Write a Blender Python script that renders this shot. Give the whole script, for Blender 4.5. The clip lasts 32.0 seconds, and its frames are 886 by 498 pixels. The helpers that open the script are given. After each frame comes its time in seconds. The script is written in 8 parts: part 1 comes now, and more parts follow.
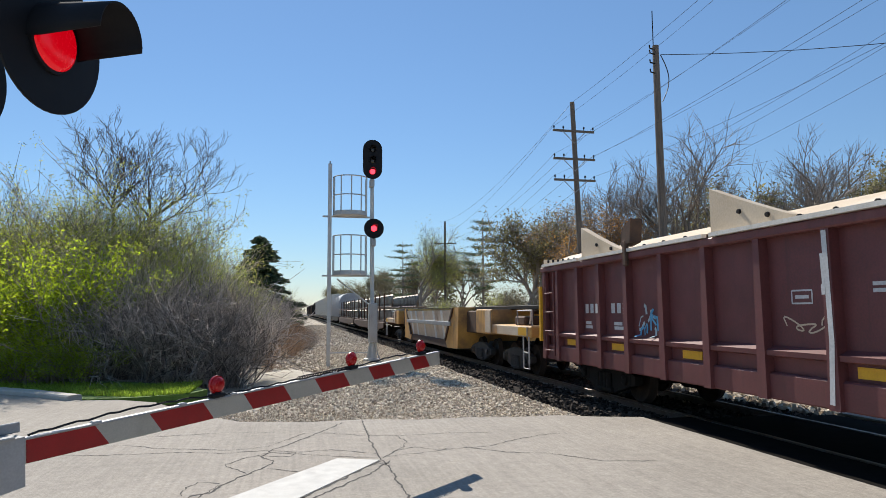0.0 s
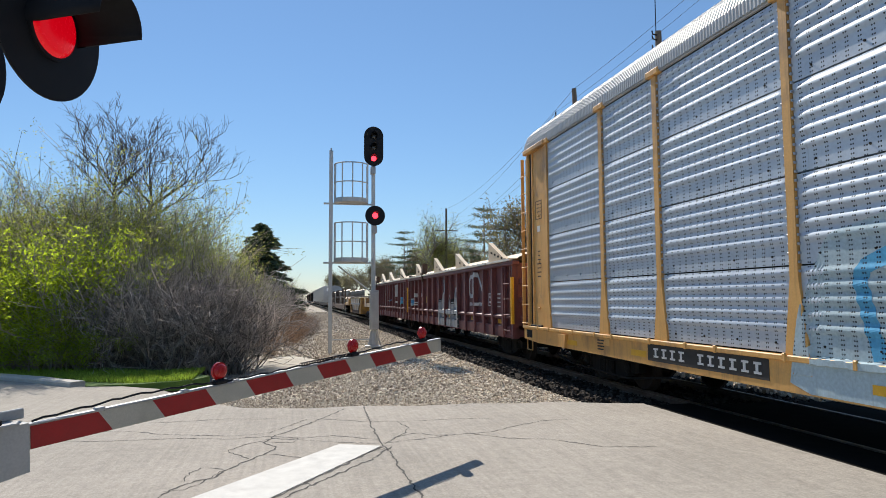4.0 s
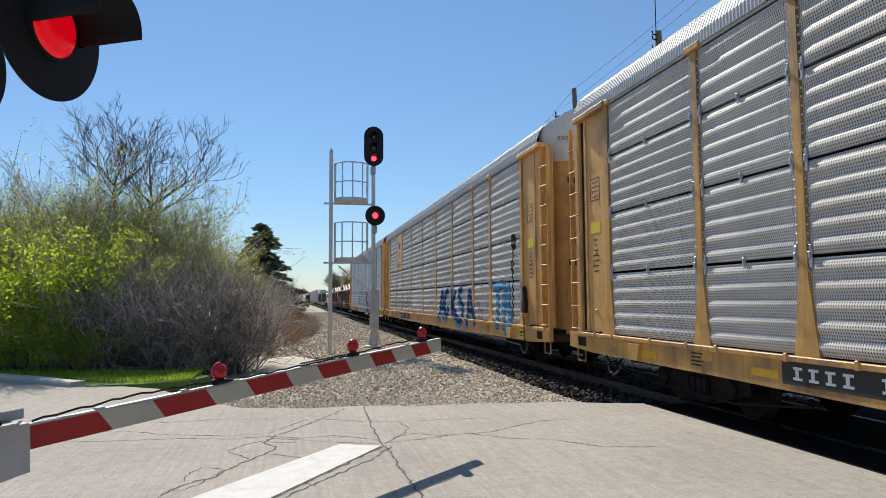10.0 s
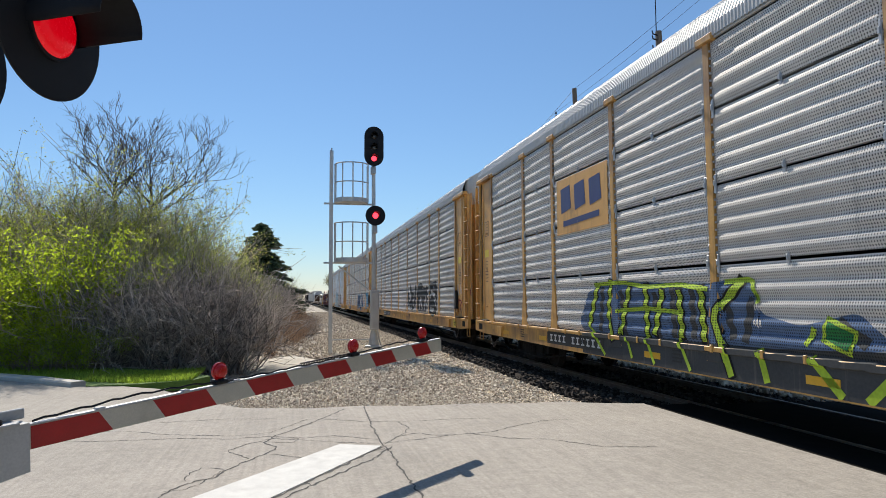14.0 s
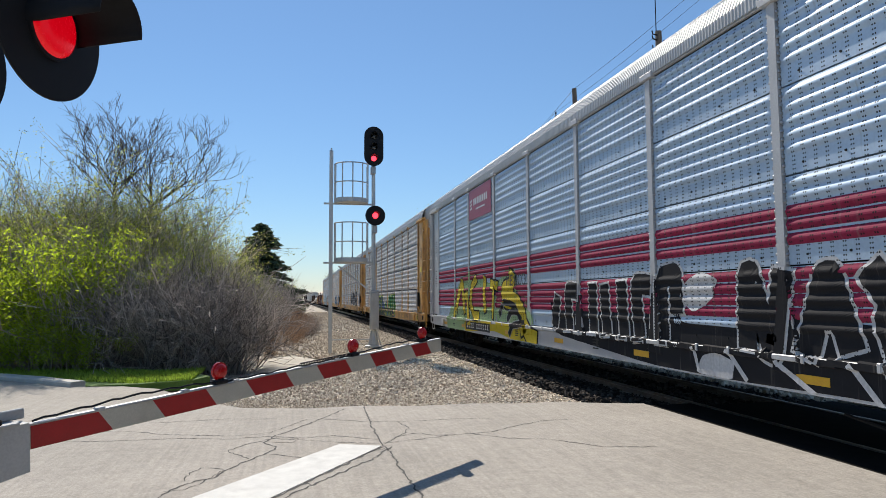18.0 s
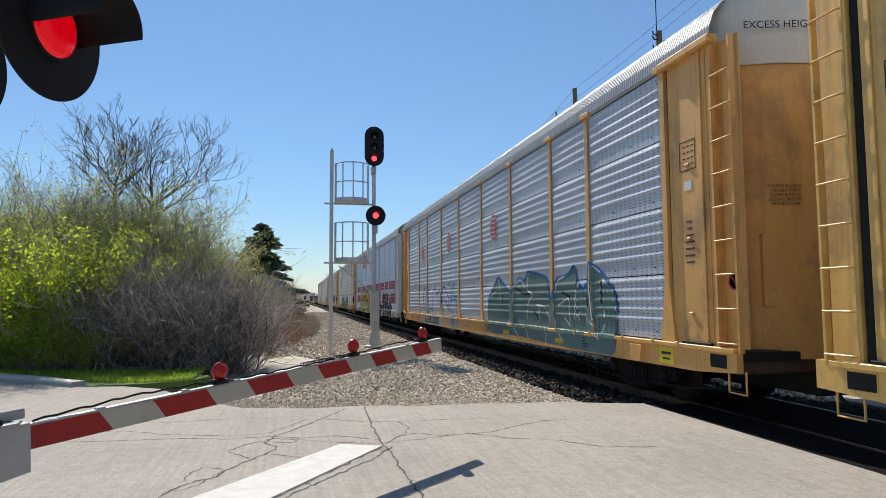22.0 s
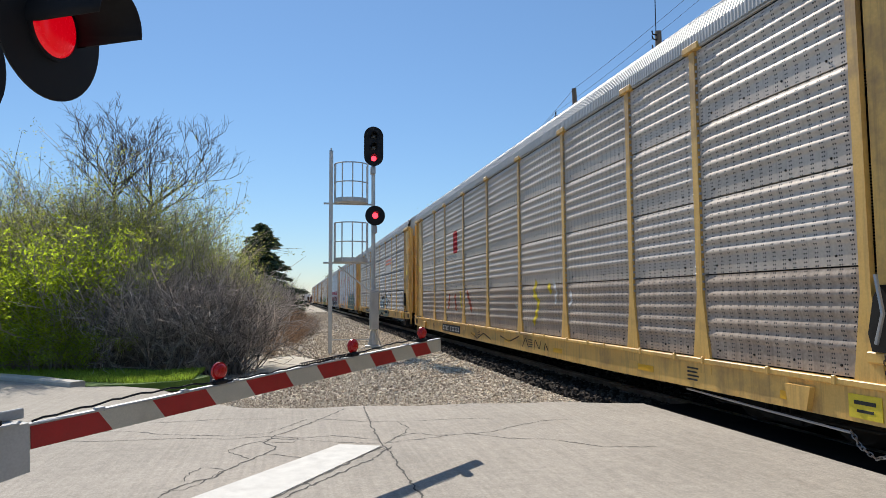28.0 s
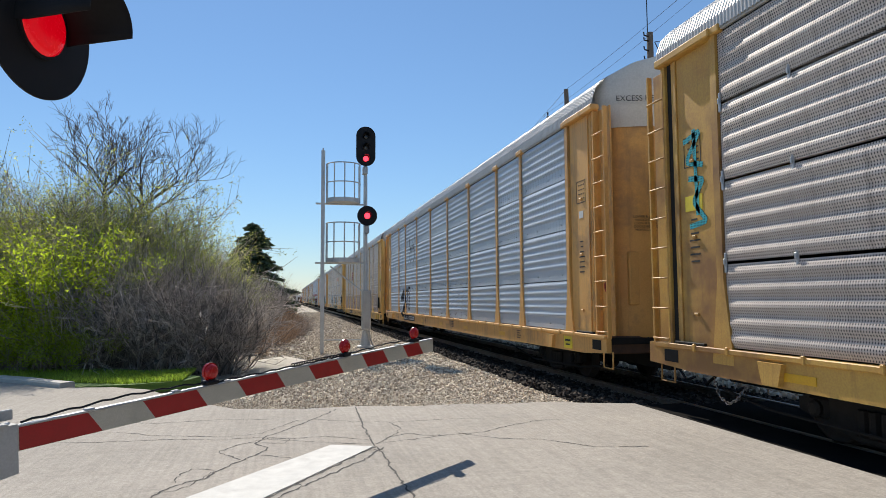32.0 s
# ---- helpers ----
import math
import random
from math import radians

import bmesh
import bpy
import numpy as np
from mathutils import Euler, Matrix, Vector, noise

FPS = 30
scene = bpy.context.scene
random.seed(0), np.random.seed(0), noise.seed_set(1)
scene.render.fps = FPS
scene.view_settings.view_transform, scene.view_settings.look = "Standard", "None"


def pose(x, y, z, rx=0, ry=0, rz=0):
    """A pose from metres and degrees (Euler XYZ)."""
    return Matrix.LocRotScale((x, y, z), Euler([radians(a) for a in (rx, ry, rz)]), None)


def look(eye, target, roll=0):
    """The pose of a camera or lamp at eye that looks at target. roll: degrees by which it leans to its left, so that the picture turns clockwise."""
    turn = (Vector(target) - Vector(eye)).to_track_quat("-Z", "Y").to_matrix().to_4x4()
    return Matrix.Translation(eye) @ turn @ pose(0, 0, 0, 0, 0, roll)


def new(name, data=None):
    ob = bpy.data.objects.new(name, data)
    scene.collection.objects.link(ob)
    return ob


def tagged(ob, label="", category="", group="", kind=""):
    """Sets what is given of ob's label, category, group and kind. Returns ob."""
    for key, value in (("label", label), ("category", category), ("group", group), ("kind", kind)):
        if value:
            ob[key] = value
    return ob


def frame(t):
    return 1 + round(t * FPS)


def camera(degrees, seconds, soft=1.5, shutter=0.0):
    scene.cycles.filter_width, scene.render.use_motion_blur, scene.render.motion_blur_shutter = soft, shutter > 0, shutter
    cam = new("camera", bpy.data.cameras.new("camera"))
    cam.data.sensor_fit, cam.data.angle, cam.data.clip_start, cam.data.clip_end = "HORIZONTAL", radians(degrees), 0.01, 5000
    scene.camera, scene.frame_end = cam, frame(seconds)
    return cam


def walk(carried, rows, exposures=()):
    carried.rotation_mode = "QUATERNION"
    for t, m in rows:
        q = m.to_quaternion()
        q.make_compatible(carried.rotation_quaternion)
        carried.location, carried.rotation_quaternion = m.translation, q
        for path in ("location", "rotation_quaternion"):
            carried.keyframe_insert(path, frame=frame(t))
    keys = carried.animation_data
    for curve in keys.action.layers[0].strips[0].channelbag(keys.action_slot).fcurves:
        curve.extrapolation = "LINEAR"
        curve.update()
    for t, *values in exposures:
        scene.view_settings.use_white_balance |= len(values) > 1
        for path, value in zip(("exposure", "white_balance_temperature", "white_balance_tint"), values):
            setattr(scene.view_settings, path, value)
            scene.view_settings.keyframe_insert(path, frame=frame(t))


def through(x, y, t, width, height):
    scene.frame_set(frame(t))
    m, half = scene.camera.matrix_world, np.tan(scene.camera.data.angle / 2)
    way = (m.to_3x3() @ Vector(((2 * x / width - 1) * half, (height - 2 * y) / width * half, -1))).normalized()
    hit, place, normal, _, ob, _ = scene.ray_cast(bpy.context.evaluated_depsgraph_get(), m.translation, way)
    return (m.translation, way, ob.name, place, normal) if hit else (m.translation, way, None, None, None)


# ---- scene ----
FOV, SECONDS = 68.36, 32.0
cam = camera(FOV, SECONDS, soft=0.6, shutter=0.0)


def aim(yaw=0.0, tilt=0.0):
    """The camera's pose: it stands at the roadside and looks along the track; yaw and tilt in degrees from its rest."""
    a, b = radians(12.732 + yaw), radians(4.336 + tilt)
    eye = Vector((0, 0, 1.74))
    way = Vector((math.sin(a) * math.cos(b), math.cos(a) * math.cos(b), math.sin(b)))
    return look(eye, eye + way, -0.324)


walk(cam, [(0.0, aim(0.12, 1.13)), (0.2, aim(0.03, 0.5)), (0.4, aim(-0.06, 0.06)), (0.6, aim(-0.06, -0.05)), (1.0, aim(0.0, -0.15)), (1.5, aim(0.0, -0.05)),
           (2.0, aim()), (4.0, aim()), (6.0, aim(-0.05)), (9.0, aim()), (13.0, aim(-0.03)), (17.0, aim()), (20.0, aim(-0.05)), (24.0, aim(-0.05)),
           (28.0, aim()), (31.4, aim()), (31.7, aim(0.1)), (32.0, aim(0.69, 0.02))])

# world and sun: a clear noon sky, the sun high ahead, a little to the road's side of the track
SUN = Vector((-0.135, 1.08, 1.0)).normalized()
world = bpy.data.worlds.new("world")
scene.world = world
world.use_nodes = True
wn = world.node_tree.nodes
sky = wn.new("ShaderNodeTexSky")
sky.sky_type, sky.sun_disc = "NISHITA", False
sky.sun_elevation, sky.sun_rotation = math.asin(SUN.z), math.atan2(SUN.x, SUN.y)
sky.air_density, sky.dust_density, sky.ozone_density = 1.6, 0.12, 8.0
sky.altitude = 2000
wn["Background"].inputs[1].default_value = 0.084
haze = wn.new("ShaderNodeMix")
haze.data_type = "RGBA"
haze.inputs["Factor"].default_value = 0.16
haze.inputs["B"].default_value = (2.9, 5.2, 8.6, 1)
world.node_tree.links.new(sky.outputs[0], haze.inputs["A"])
world.node_tree.links.new(haze.outputs["Result"], wn["Background"].inputs[0])
sun = new("sun", bpy.data.lights.new("sun", "SUN"))
sun.data.energy, sun.data.angle, sun.data.color = 5.0, radians(0.53), (1.0, 0.93, 0.83)
sun.matrix_world = look((0, 0, 60), Vector((0, 0, 60)) - SUN)
scene.view_settings.exposure = 0.3


# materials
def mat(name, a, b=None, rough=0.6, metal=0.0, scale=8.0, fine=60.0, bump=0.15, depth=0.01, stain=None, amount=0.35, spec=0.5, vary=0.0, stretch=(1, 1, 1), streak=None, streaks=0.5):
    """Two base colours mixed by coarse and fine noise, with relief; stain: a third colour in patches; streak: runs down the side."""
    b = b or tuple(c * 0.75 for c in a)
    m = bpy.data.materials.new(name)
    m.use_nodes = True
    n, l = m.node_tree.nodes, m.node_tree.links
    p = n["Principled BSDF"]
    p.inputs["Metallic"].default_value, p.inputs["Specular IOR Level"].default_value = metal, spec
    co = n.new("ShaderNodeTexCoord")
    mp = n.new("ShaderNodeMapping")
    mp.inputs["Scale"].default_value = stretch
    l.new(co.outputs["Object"], mp.inputs[0])
    big, small = n.new("ShaderNodeTexNoise"), n.new("ShaderNodeTexNoise")
    for t, s, d in ((big, scale, 4), (small, fine, 3)):
        t.inputs["Scale"].default_value, t.inputs["Detail"].default_value = s, d
        l.new(mp.outputs[0], t.inputs["Vector"])
    add = n.new("ShaderNodeMath")
    add.operation = "MULTIPLY_ADD"
    add.inputs[1].default_value = 0.5
    l.new(big.outputs[0], add.inputs[0])
    half = n.new("ShaderNodeMath")
    half.operation = "MULTIPLY"
    half.inputs[1].default_value = 0.5
    l.new(small.outputs[0], half.inputs[0])
    l.new(half.outputs[0], add.inputs[2])
    ramp = n.new("ShaderNodeValToRGB")
    ramp.color_ramp.elements[0].position, ramp.color_ramp.elements[1].position = 0.36, 0.64
    ramp.color_ramp.elements[0].color, ramp.color_ramp.elements[1].color = (*b, 1), (*a, 1)
    l.new(add.outputs[0], ramp.inputs[0])
    out = ramp.outputs[0]

    def over(colour, fac, out):
        mix = n.new("ShaderNodeMix")
        mix.data_type = "RGBA"
        l.new(fac, mix.inputs["Factor"])
        l.new(out, mix.inputs["A"])
        mix.inputs["B"].default_value = (*colour, 1)
        return mix.outputs["Result"]

    def patch(scl, lo, hi, vec, top=1.0):
        t = n.new("ShaderNodeTexNoise")
        t.inputs["Scale"].default_value, t.inputs["Detail"].default_value, t.inputs["Roughness"].default_value = scl, 5, 0.65
        l.new(vec, t.inputs["Vector"])
        r = n.new("ShaderNodeMapRange")
        r.inputs["From Min"].default_value, r.inputs["From Max"].default_value, r.inputs["To Max"].default_value = lo, hi, top
        l.new(t.outputs[0], r.inputs[0])
        return r.outputs[0]

    if stain:
        out = over(stain, patch(scale * 0.35, 0.66 - amount * 0.4, 0.8 - amount * 0.3, mp.outputs[0], 0.85), out)
    if streak:
        sm = n.new("ShaderNodeMapping")
        sm.inputs["Scale"].default_value = (1, 7, 0.35)
        l.new(co.outputs["Object"], sm.inputs[0])
        out = over(streak, patch(1.3, 0.62 - streaks * 0.2, 0.85, sm.outputs[0], 0.8), out)
    if vary:
        info = n.new("ShaderNodeObjectInfo")
        hs = n.new("ShaderNodeHueSaturation")
        r = n.new("ShaderNodeMapRange")
        r.inputs["To Min"].default_value, r.inputs["To Max"].default_value = 1 - vary, 1 + vary
        l.new(info.outputs["Random"], r.inputs[0])
        l.new(r.outputs[0], hs.inputs["Value"])
        l.new(out, hs.inputs["Color"])
        out = hs.outputs[0]
    l.new(out, p.inputs["Base Color"])
    rr = n.new("ShaderNodeMapRange")
    rr.inputs["To Min"].default_value, rr.inputs["To Max"].default_value = max(0.02, rough - 0.12), min(1, rough + 0.12)
    l.new(small.outputs[0], rr.inputs[0])
    l.new(rr.outputs[0], p.inputs["Roughness"])
    if bump:
        bp = n.new("ShaderNodeBump")
        bp.inputs["Strength"].default_value, bp.inputs["Distance"].default_value = bump, depth
        l.new(add.outputs[0], bp.inputs["Height"])
        l.new(bp.outputs[0], p.inputs["Normal"])
    return m


def glow(name, colour, strength, base=(0.3, 0.01, 0.01)):
    m = mat(name, base, rough=0.25, bump=0)
    p = m.node_tree.nodes["Principled BSDF"]
    p.inputs["Emission Color"].default_value, p.inputs["Emission Strength"].default_value = (*colour, 1), strength
    return m


def speckle(m, size, lo, hi, depth=0.0):
    """Grains of uneven brightness over a material, each about size metres across."""
    n, l = m.node_tree.nodes, m.node_tree.links
    p = n["Principled BSDF"]
    co = n.new("ShaderNodeTexCoord")
    vo = n.new("ShaderNodeTexVoronoi")
    vo.inputs["Scale"].default_value = 1 / size
    l.new(co.outputs["Object"], vo.inputs["Vector"])
    sep = n.new("ShaderNodeSeparateColor")
    l.new(vo.outputs["Color"], sep.inputs[0])
    r = n.new("ShaderNodeMapRange")
    r.inputs["To Min"].default_value, r.inputs["To Max"].default_value = lo, hi
    l.new(sep.outputs[0], r.inputs[0])
    hs = n.new("ShaderNodeHueSaturation")
    l.new(r.outputs[0], hs.inputs["Value"])
    l.new(p.inputs["Base Color"].links[0].from_socket, hs.inputs["Color"])
    l.new(hs.outputs[0], p.inputs["Base Color"])
    if depth:
        bp = n.new("ShaderNodeBump")
        bp.inputs["Strength"].default_value, bp.inputs["Distance"].default_value = 0.6, depth
        l.new(sep.outputs[1], bp.inputs["Height"])
        if p.inputs["Normal"].links:
            l.new(p.inputs["Normal"].links[0].from_socket, bp.inputs["Normal"])
        l.new(bp.outputs[0], p.inputs["Normal"])
    return m


def by_piece(m, lo, hi):
    """Let each separate piece of a mesh be a little lighter or darker than the next."""
    n, l = m.node_tree.nodes, m.node_tree.links
    p = n["Principled BSDF"]
    geo = n.new("ShaderNodeNewGeometry")
    r = n.new("ShaderNodeMapRange")
    r.inputs["To Min"].default_value, r.inputs["To Max"].default_value = lo, hi
    l.new(geo.outputs["Random Per Island"], r.inputs[0])
    hs = n.new("ShaderNodeHueSaturation")
    l.new(r.outputs[0], hs.inputs["Value"])
    l.new(p.inputs["Base Color"].links[0].from_socket, hs.inputs["Color"])
    l.new(hs.outputs[0], p.inputs["Base Color"])
    return m


def leaf_mat(name, a, b, through=0.62):
    m = by_piece(mat(name, a, b, 0.6, scale=0.8, fine=4, bump=0), 0.4, 1.5)
    p = m.node_tree.nodes["Principled BSDF"]
    n, l = m.node_tree.nodes, m.node_tree.links
    tr = n.new("ShaderNodeBsdfTranslucent")
    l.new(p.inputs["Base Color"].links[0].from_socket, tr.inputs[0])
    mx = n.new("ShaderNodeMixShader")
    mx.inputs[0].default_value = through
    l.new(p.outputs[0], mx.inputs[1])
    l.new(tr.outputs[0], mx.inputs[2])
    l.new(mx.outputs[0], n["Material Output"].inputs[0])
    return m


def asphalt():
    """Bleached asphalt: broad stains, mottling and two sizes of stone speckle."""
    m = mat("weathered_asphalt", (0.385, 0.35, 0.302), (0.30, 0.272, 0.234), 0.92, scale=0.55, fine=7, bump=0.1, depth=0.006, stain=(0.27, 0.248, 0.216), amount=0.3, spec=0.25)
    m = speckle(speckle(m, 0.03, 0.93, 1.06), 0.011, 0.86, 1.12, 0.002)
    # fine grooves that traffic and the paver left along the line
    n, l = m.node_tree.nodes, m.node_tree.links
    p = n["Principled BSDF"]
    co, mp, t, r, hs = n.new("ShaderNodeTexCoord"), n.new("ShaderNodeMapping"), n.new("ShaderNodeTexNoise"), n.new("ShaderNodeMapRange"), n.new("ShaderNodeHueSaturation")
    mp.inputs["Rotation"].default_value, mp.inputs["Scale"].default_value = (0, 0, 0.12), (22, 0.7, 1)
    t.inputs["Scale"].default_value, t.inputs["Detail"].default_value = 1.0, 3
    r.inputs["From Min"].default_value, r.inputs["From Max"].default_value, r.inputs["To Min"].default_value, r.inputs["To Max"].default_value = 0.35, 0.6, 0.91, 1.03
    l.new(co.outputs["Object"], mp.inputs[0])
    l.new(mp.outputs[0], t.inputs["Vector"])
    l.new(t.outputs[0], r.inputs[0])
    l.new(r.outputs[0], hs.inputs["Value"])
    l.new(p.inputs["Base Color"].links[0].from_socket, hs.inputs["Color"])
    l.new(hs.outputs[0], p.inputs["Base Color"])
    return m


ASPHALT = asphalt()
# near black: the train's shade is put into the ballast colour
BALLAST = speckle(mat("ballast_stone", (0.042, 0.036, 0.031), (0.022, 0.019, 0.017), 0.95, scale=20, fine=90, bump=0.5, depth=0.02, spec=0.05), 0.07, 0.45, 1.6, 0.03)
GRASS = mat("spring_grass", (0.13, 0.22, 0.035), (0.07, 0.13, 0.02), 0.9, scale=3, fine=60, bump=0.5, depth=0.02)
KERB = mat("kerb_concrete", (0.5, 0.47, 0.42), (0.38, 0.36, 0.32), 0.85, scale=6, fine=90)
PAINT = mat("worn_white_road_paint", (0.60, 0.59, 0.55), (0.46, 0.45, 0.42), 0.8, scale=6, fine=150, stain=(0.4, 0.385, 0.36), amount=0.12)
YELLOW = mat("weathered_yellow_paint", (0.66, 0.365, 0.095), (0.55, 0.295, 0.07), 0.55, scale=2.5, fine=40, bump=0.08, stain=(0.24, 0.13, 0.065), amount=0.5, streak=(0.12, 0.07, 0.04), streaks=0.8)
GALV = mat("galvanised_steel", (0.42, 0.43, 0.44), (0.33, 0.34, 0.35), 0.45, 0.5, scale=3, fine=50, bump=0.05)
STEEL = mat("worn_rail_steel", (0.30, 0.28, 0.27), (0.2, 0.16, 0.13), 0.35, 0.9, scale=6, fine=80)
RUST = mat("rusty_steel", (0.12, 0.065, 0.04), (0.06, 0.04, 0.03), 0.8, 0.2, scale=6, fine=60)
DARK = mat("grimy_black_steel", (0.022, 0.02, 0.019), (0.012, 0.011, 0.01), 0.75, 0.0, scale=6, fine=60, spec=0.2)
MAROON = mat("faded_maroon_paint", (0.165, 0.049, 0.048), (0.11, 0.034, 0.034), 0.55, scale=2.5, fine=40, bump=0.1, streak=(0.07, 0.03, 0.028), streaks=0.4, stain=(0.21, 0.09, 0.075), amount=0.15)
GREASY = mat("greasy_truck_steel", (0.075, 0.068, 0.062), (0.035, 0.031, 0.028), 0.7, 0.1, scale=5, fine=50, stain=(0.12, 0.085, 0.06), amount=0.3)
WHEEL = mat("dark_wheel_steel", (0.05, 0.036, 0.028), (0.025, 0.019, 0.016), 0.75, 0.1, scale=6, fine=60, spec=0.15)
TREAD = mat("bare_wheel_steel", (0.26, 0.24, 0.21), (0.11, 0.085, 0.065), 0.45, 0.6, scale=5, fine=40)
TIE = mat("creosoted_tie", (0.032, 0.025, 0.02), (0.018, 0.014, 0.012), 0.95, scale=5, fine=60, spec=0.05)
RUBBER = mat("black_crossing_rubber", (0.018, 0.0165, 0.015), (0.01, 0.009, 0.0085), 0.95, scale=4, fine=50, bump=0.2, spec=0.03)


# mesh building
class Shape:
    """A growing list of vertices and faces."""

    def __init__(self):
        self.v, self.f, self.smooth = [], [], False

    def quad(self, *pts):
        i = len(self.v)
        self.v += [tuple(p) for p in pts]
        self.f.append(tuple(range(i, i + len(pts))))

    def box(self, lo, hi, c=0.0, m=None):
        """A box, its twelve edges cut by c."""
        (x0, y0, z0), (x1, y1, z1) = lo, hi
        i = len(self.v)
        if c <= 0:
            pts = [(x, y, z) for x in (x0, x1) for y in (y0, y1) for z in (z0, z1)]
            fs = [(0, 1, 3, 2), (4, 6, 7, 5), (0, 4, 5, 1), (2, 3, 7, 6), (0, 2, 6, 4), (1, 5, 7, 3)]
        else:
            c = min(c, (x1 - x0) / 2.1, (y1 - y0) / 2.1, (z1 - z0) / 2.1)
            pts = []
            for x, sx in ((x0, 1), (x1, -1)):
                for y, sy in ((y0, 1), (y1, -1)):
                    for z, sz in ((z0, 1), (z1, -1)):
                        pts += [(x, y + sy * c, z + sz * c), (x + sx * c, y, z + sz * c), (x + sx * c, y + sy * c, z)]
            k = lambda a, b, d, e: 3 * (4 * a + 2 * b + d) + e
            fs = [tuple(k(a, *bd, 0) for bd in ((0, 0), (0, 1), (1, 1), (1, 0))) for a in (0, 1)]
            fs += [tuple(k(a, b, d, 1) for a, d in ((0, 0), (0, 1), (1, 1), (1, 0))) for b in (0, 1)]
            fs += [tuple(k(a, b, d, 2) for a, b in ((0, 0), (0, 1), (1, 1), (1, 0))) for d in (0, 1)]
            for a in (0, 1):
                for b in (0, 1):
                    fs.append((k(a, b, 0, 0), k(a, b, 1, 0), k(a, b, 1, 1), k(a, b, 0, 1)))
                    fs.append((k(a, 0, b, 0), k(a, 1, b, 0), k(a, 1, b, 2), k(a, 0, b, 2)))
                    fs.append((k(0, a, b, 1), k(1, a, b, 1), k(1, a, b, 2), k(0, a, b, 2)))
                    fs += [(k(a, b, d, 0), k(a, b, d, 1), k(a, b, d, 2)) for d in (0, 1)]
        self.v += [tuple(m @ Vector(p)) for p in pts] if m else pts
        self.f += [tuple(i + j for j in f) for f in fs]
        return self

    def tube(self, pts, r, n=8, r2=None, caps=True):
        """A round bar along pts, from radius r to r2."""
        pts = [Vector(p) for p in pts]
        r2 = r if r2 is None else r2
        first = len(self.v)
        up = None
        for j, p in enumerate(pts):
            d = (pts[min(j + 1, len(pts) - 1)] - pts[max(j - 1, 0)]).normalized()
            if up is None:
                up = d.orthogonal().normalized()
            up = (up - d * up.dot(d)).normalized()
            side = d.cross(up)
            rr = r + (r2 - r) * j / max(1, len(pts) - 1)
            for k in range(n):
                a = 2 * math.pi * k / n
                self.v.append(tuple(p + (up * math.cos(a) + side * math.sin(a)) * rr))
        for j in range(len(pts) - 1):
            for k in range(n):
                a, b = first + j * n + k, first + j * n + (k + 1) % n
                self.f.append((a, b, b + n, a + n))
        if caps:
            self.f.append(tuple(first + k for k in reversed(range(n))))
            self.f.append(tuple(first + (len(pts) - 1) * n + k for k in range(n)))
        return self

    def lathe(self, prof, base, axis, n=24):
        """prof: (distance along axis, radius) turned round the axis through base."""
        axis = Vector(axis).normalized()
        up = axis.orthogonal().normalized()
        side = axis.cross(up)
        base = Vector(base)
        i = len(self.v)
        for d, r in prof:
            for k in range(n):
                a = 2 * math.pi * k / n
                self.v.append(tuple(base + axis * d + (up * math.cos(a) + side * math.sin(a)) * r))
        for j in range(len(prof) - 1):
            for k in range(n):
                a, b = i + j * n + k, i + j * n + (k + 1) % n
                self.f.append((a, b, b + n, a + n))
        self.f.append(tuple(i + k for k in reversed(range(n))))
        self.f.append(tuple(i + (len(prof) - 1) * n + k for k in range(n)))
        return self

    def slab(self, poly, axis, a, b):
        """A flat outline of 2D points drawn out along an axis ('x', 'y' or 'z') from a to b."""
        put = {"x": lambda p, d: (d, p[0], p[1]), "y": lambda p, d: (p[0], d, p[1]), "z": lambda p, d: (p[0], p[1], d)}[axis]
        i, n = len(self.v), len(poly)
        self.v += [put(p, a) for p in poly] + [put(p, b) for p in poly]
        self.f.append(tuple(i + k for k in reversed(range(n))))
        self.f.append(tuple(i + n + k for k in range(n)))
        for k in range(n):
            j = (k + 1) % n
            self.f.append((i + k, i + j, i + n + j, i + n + k))
        return self

    def sheet(self, grid):
        """A surface through a grid of points."""
        i, w = len(self.v), len(grid[0])
        for row in grid:
            self.v += [tuple(p) for p in row]
        for r in range(len(grid) - 1):
            for c in range(w - 1):
                a = i + r * w + c
                self.f.append((a, a + 1, a + 1 + w, a + w))
        return self

    def mesh(self, name, material, smooth=False, tidy=True):
        me = bpy.data.meshes.new(name)
        me.from_pydata(self.v, [], self.f)
        me.materials.append(material)
        if tidy and len(self.f) < 20000:
            bm = bmesh.new()
            bm.from_mesh(me)
            bmesh.ops.recalc_face_normals(bm, faces=bm.faces)
            bm.to_mesh(me)
            bm.free()
        if smooth or self.smooth:
            for p in me.polygons:
                p.use_smooth = True
        return me


def part(name, shape, material, parent, label="", at=None, smooth=False):
    """One mesh object under a thing or part; shape: a Shape, or a mesh made before."""
    me = shape if isinstance(shape, bpy.types.Mesh) else shape.mesh(name, material, smooth)
    ob = new(name, me)
    ob.parent = parent
    if at is not None:
        ob.matrix_basis = at if isinstance(at, Matrix) else Matrix.Translation(at)
    return tagged(ob, label) if label else ob


def thing(name, label, category, group="", at=None):
    ob = new(name)
    ob.empty_display_size = 0.2
    if at is not None:
        ob.matrix_basis = at if isinstance(at, Matrix) else Matrix.Translation(at)
    return tagged(ob, label, category, group)


def solid(name, shape, material, label, category="", kind="", group="", smooth=False):
    return tagged(new(name, shape.mesh(name, material, smooth)), label, category, group, kind)


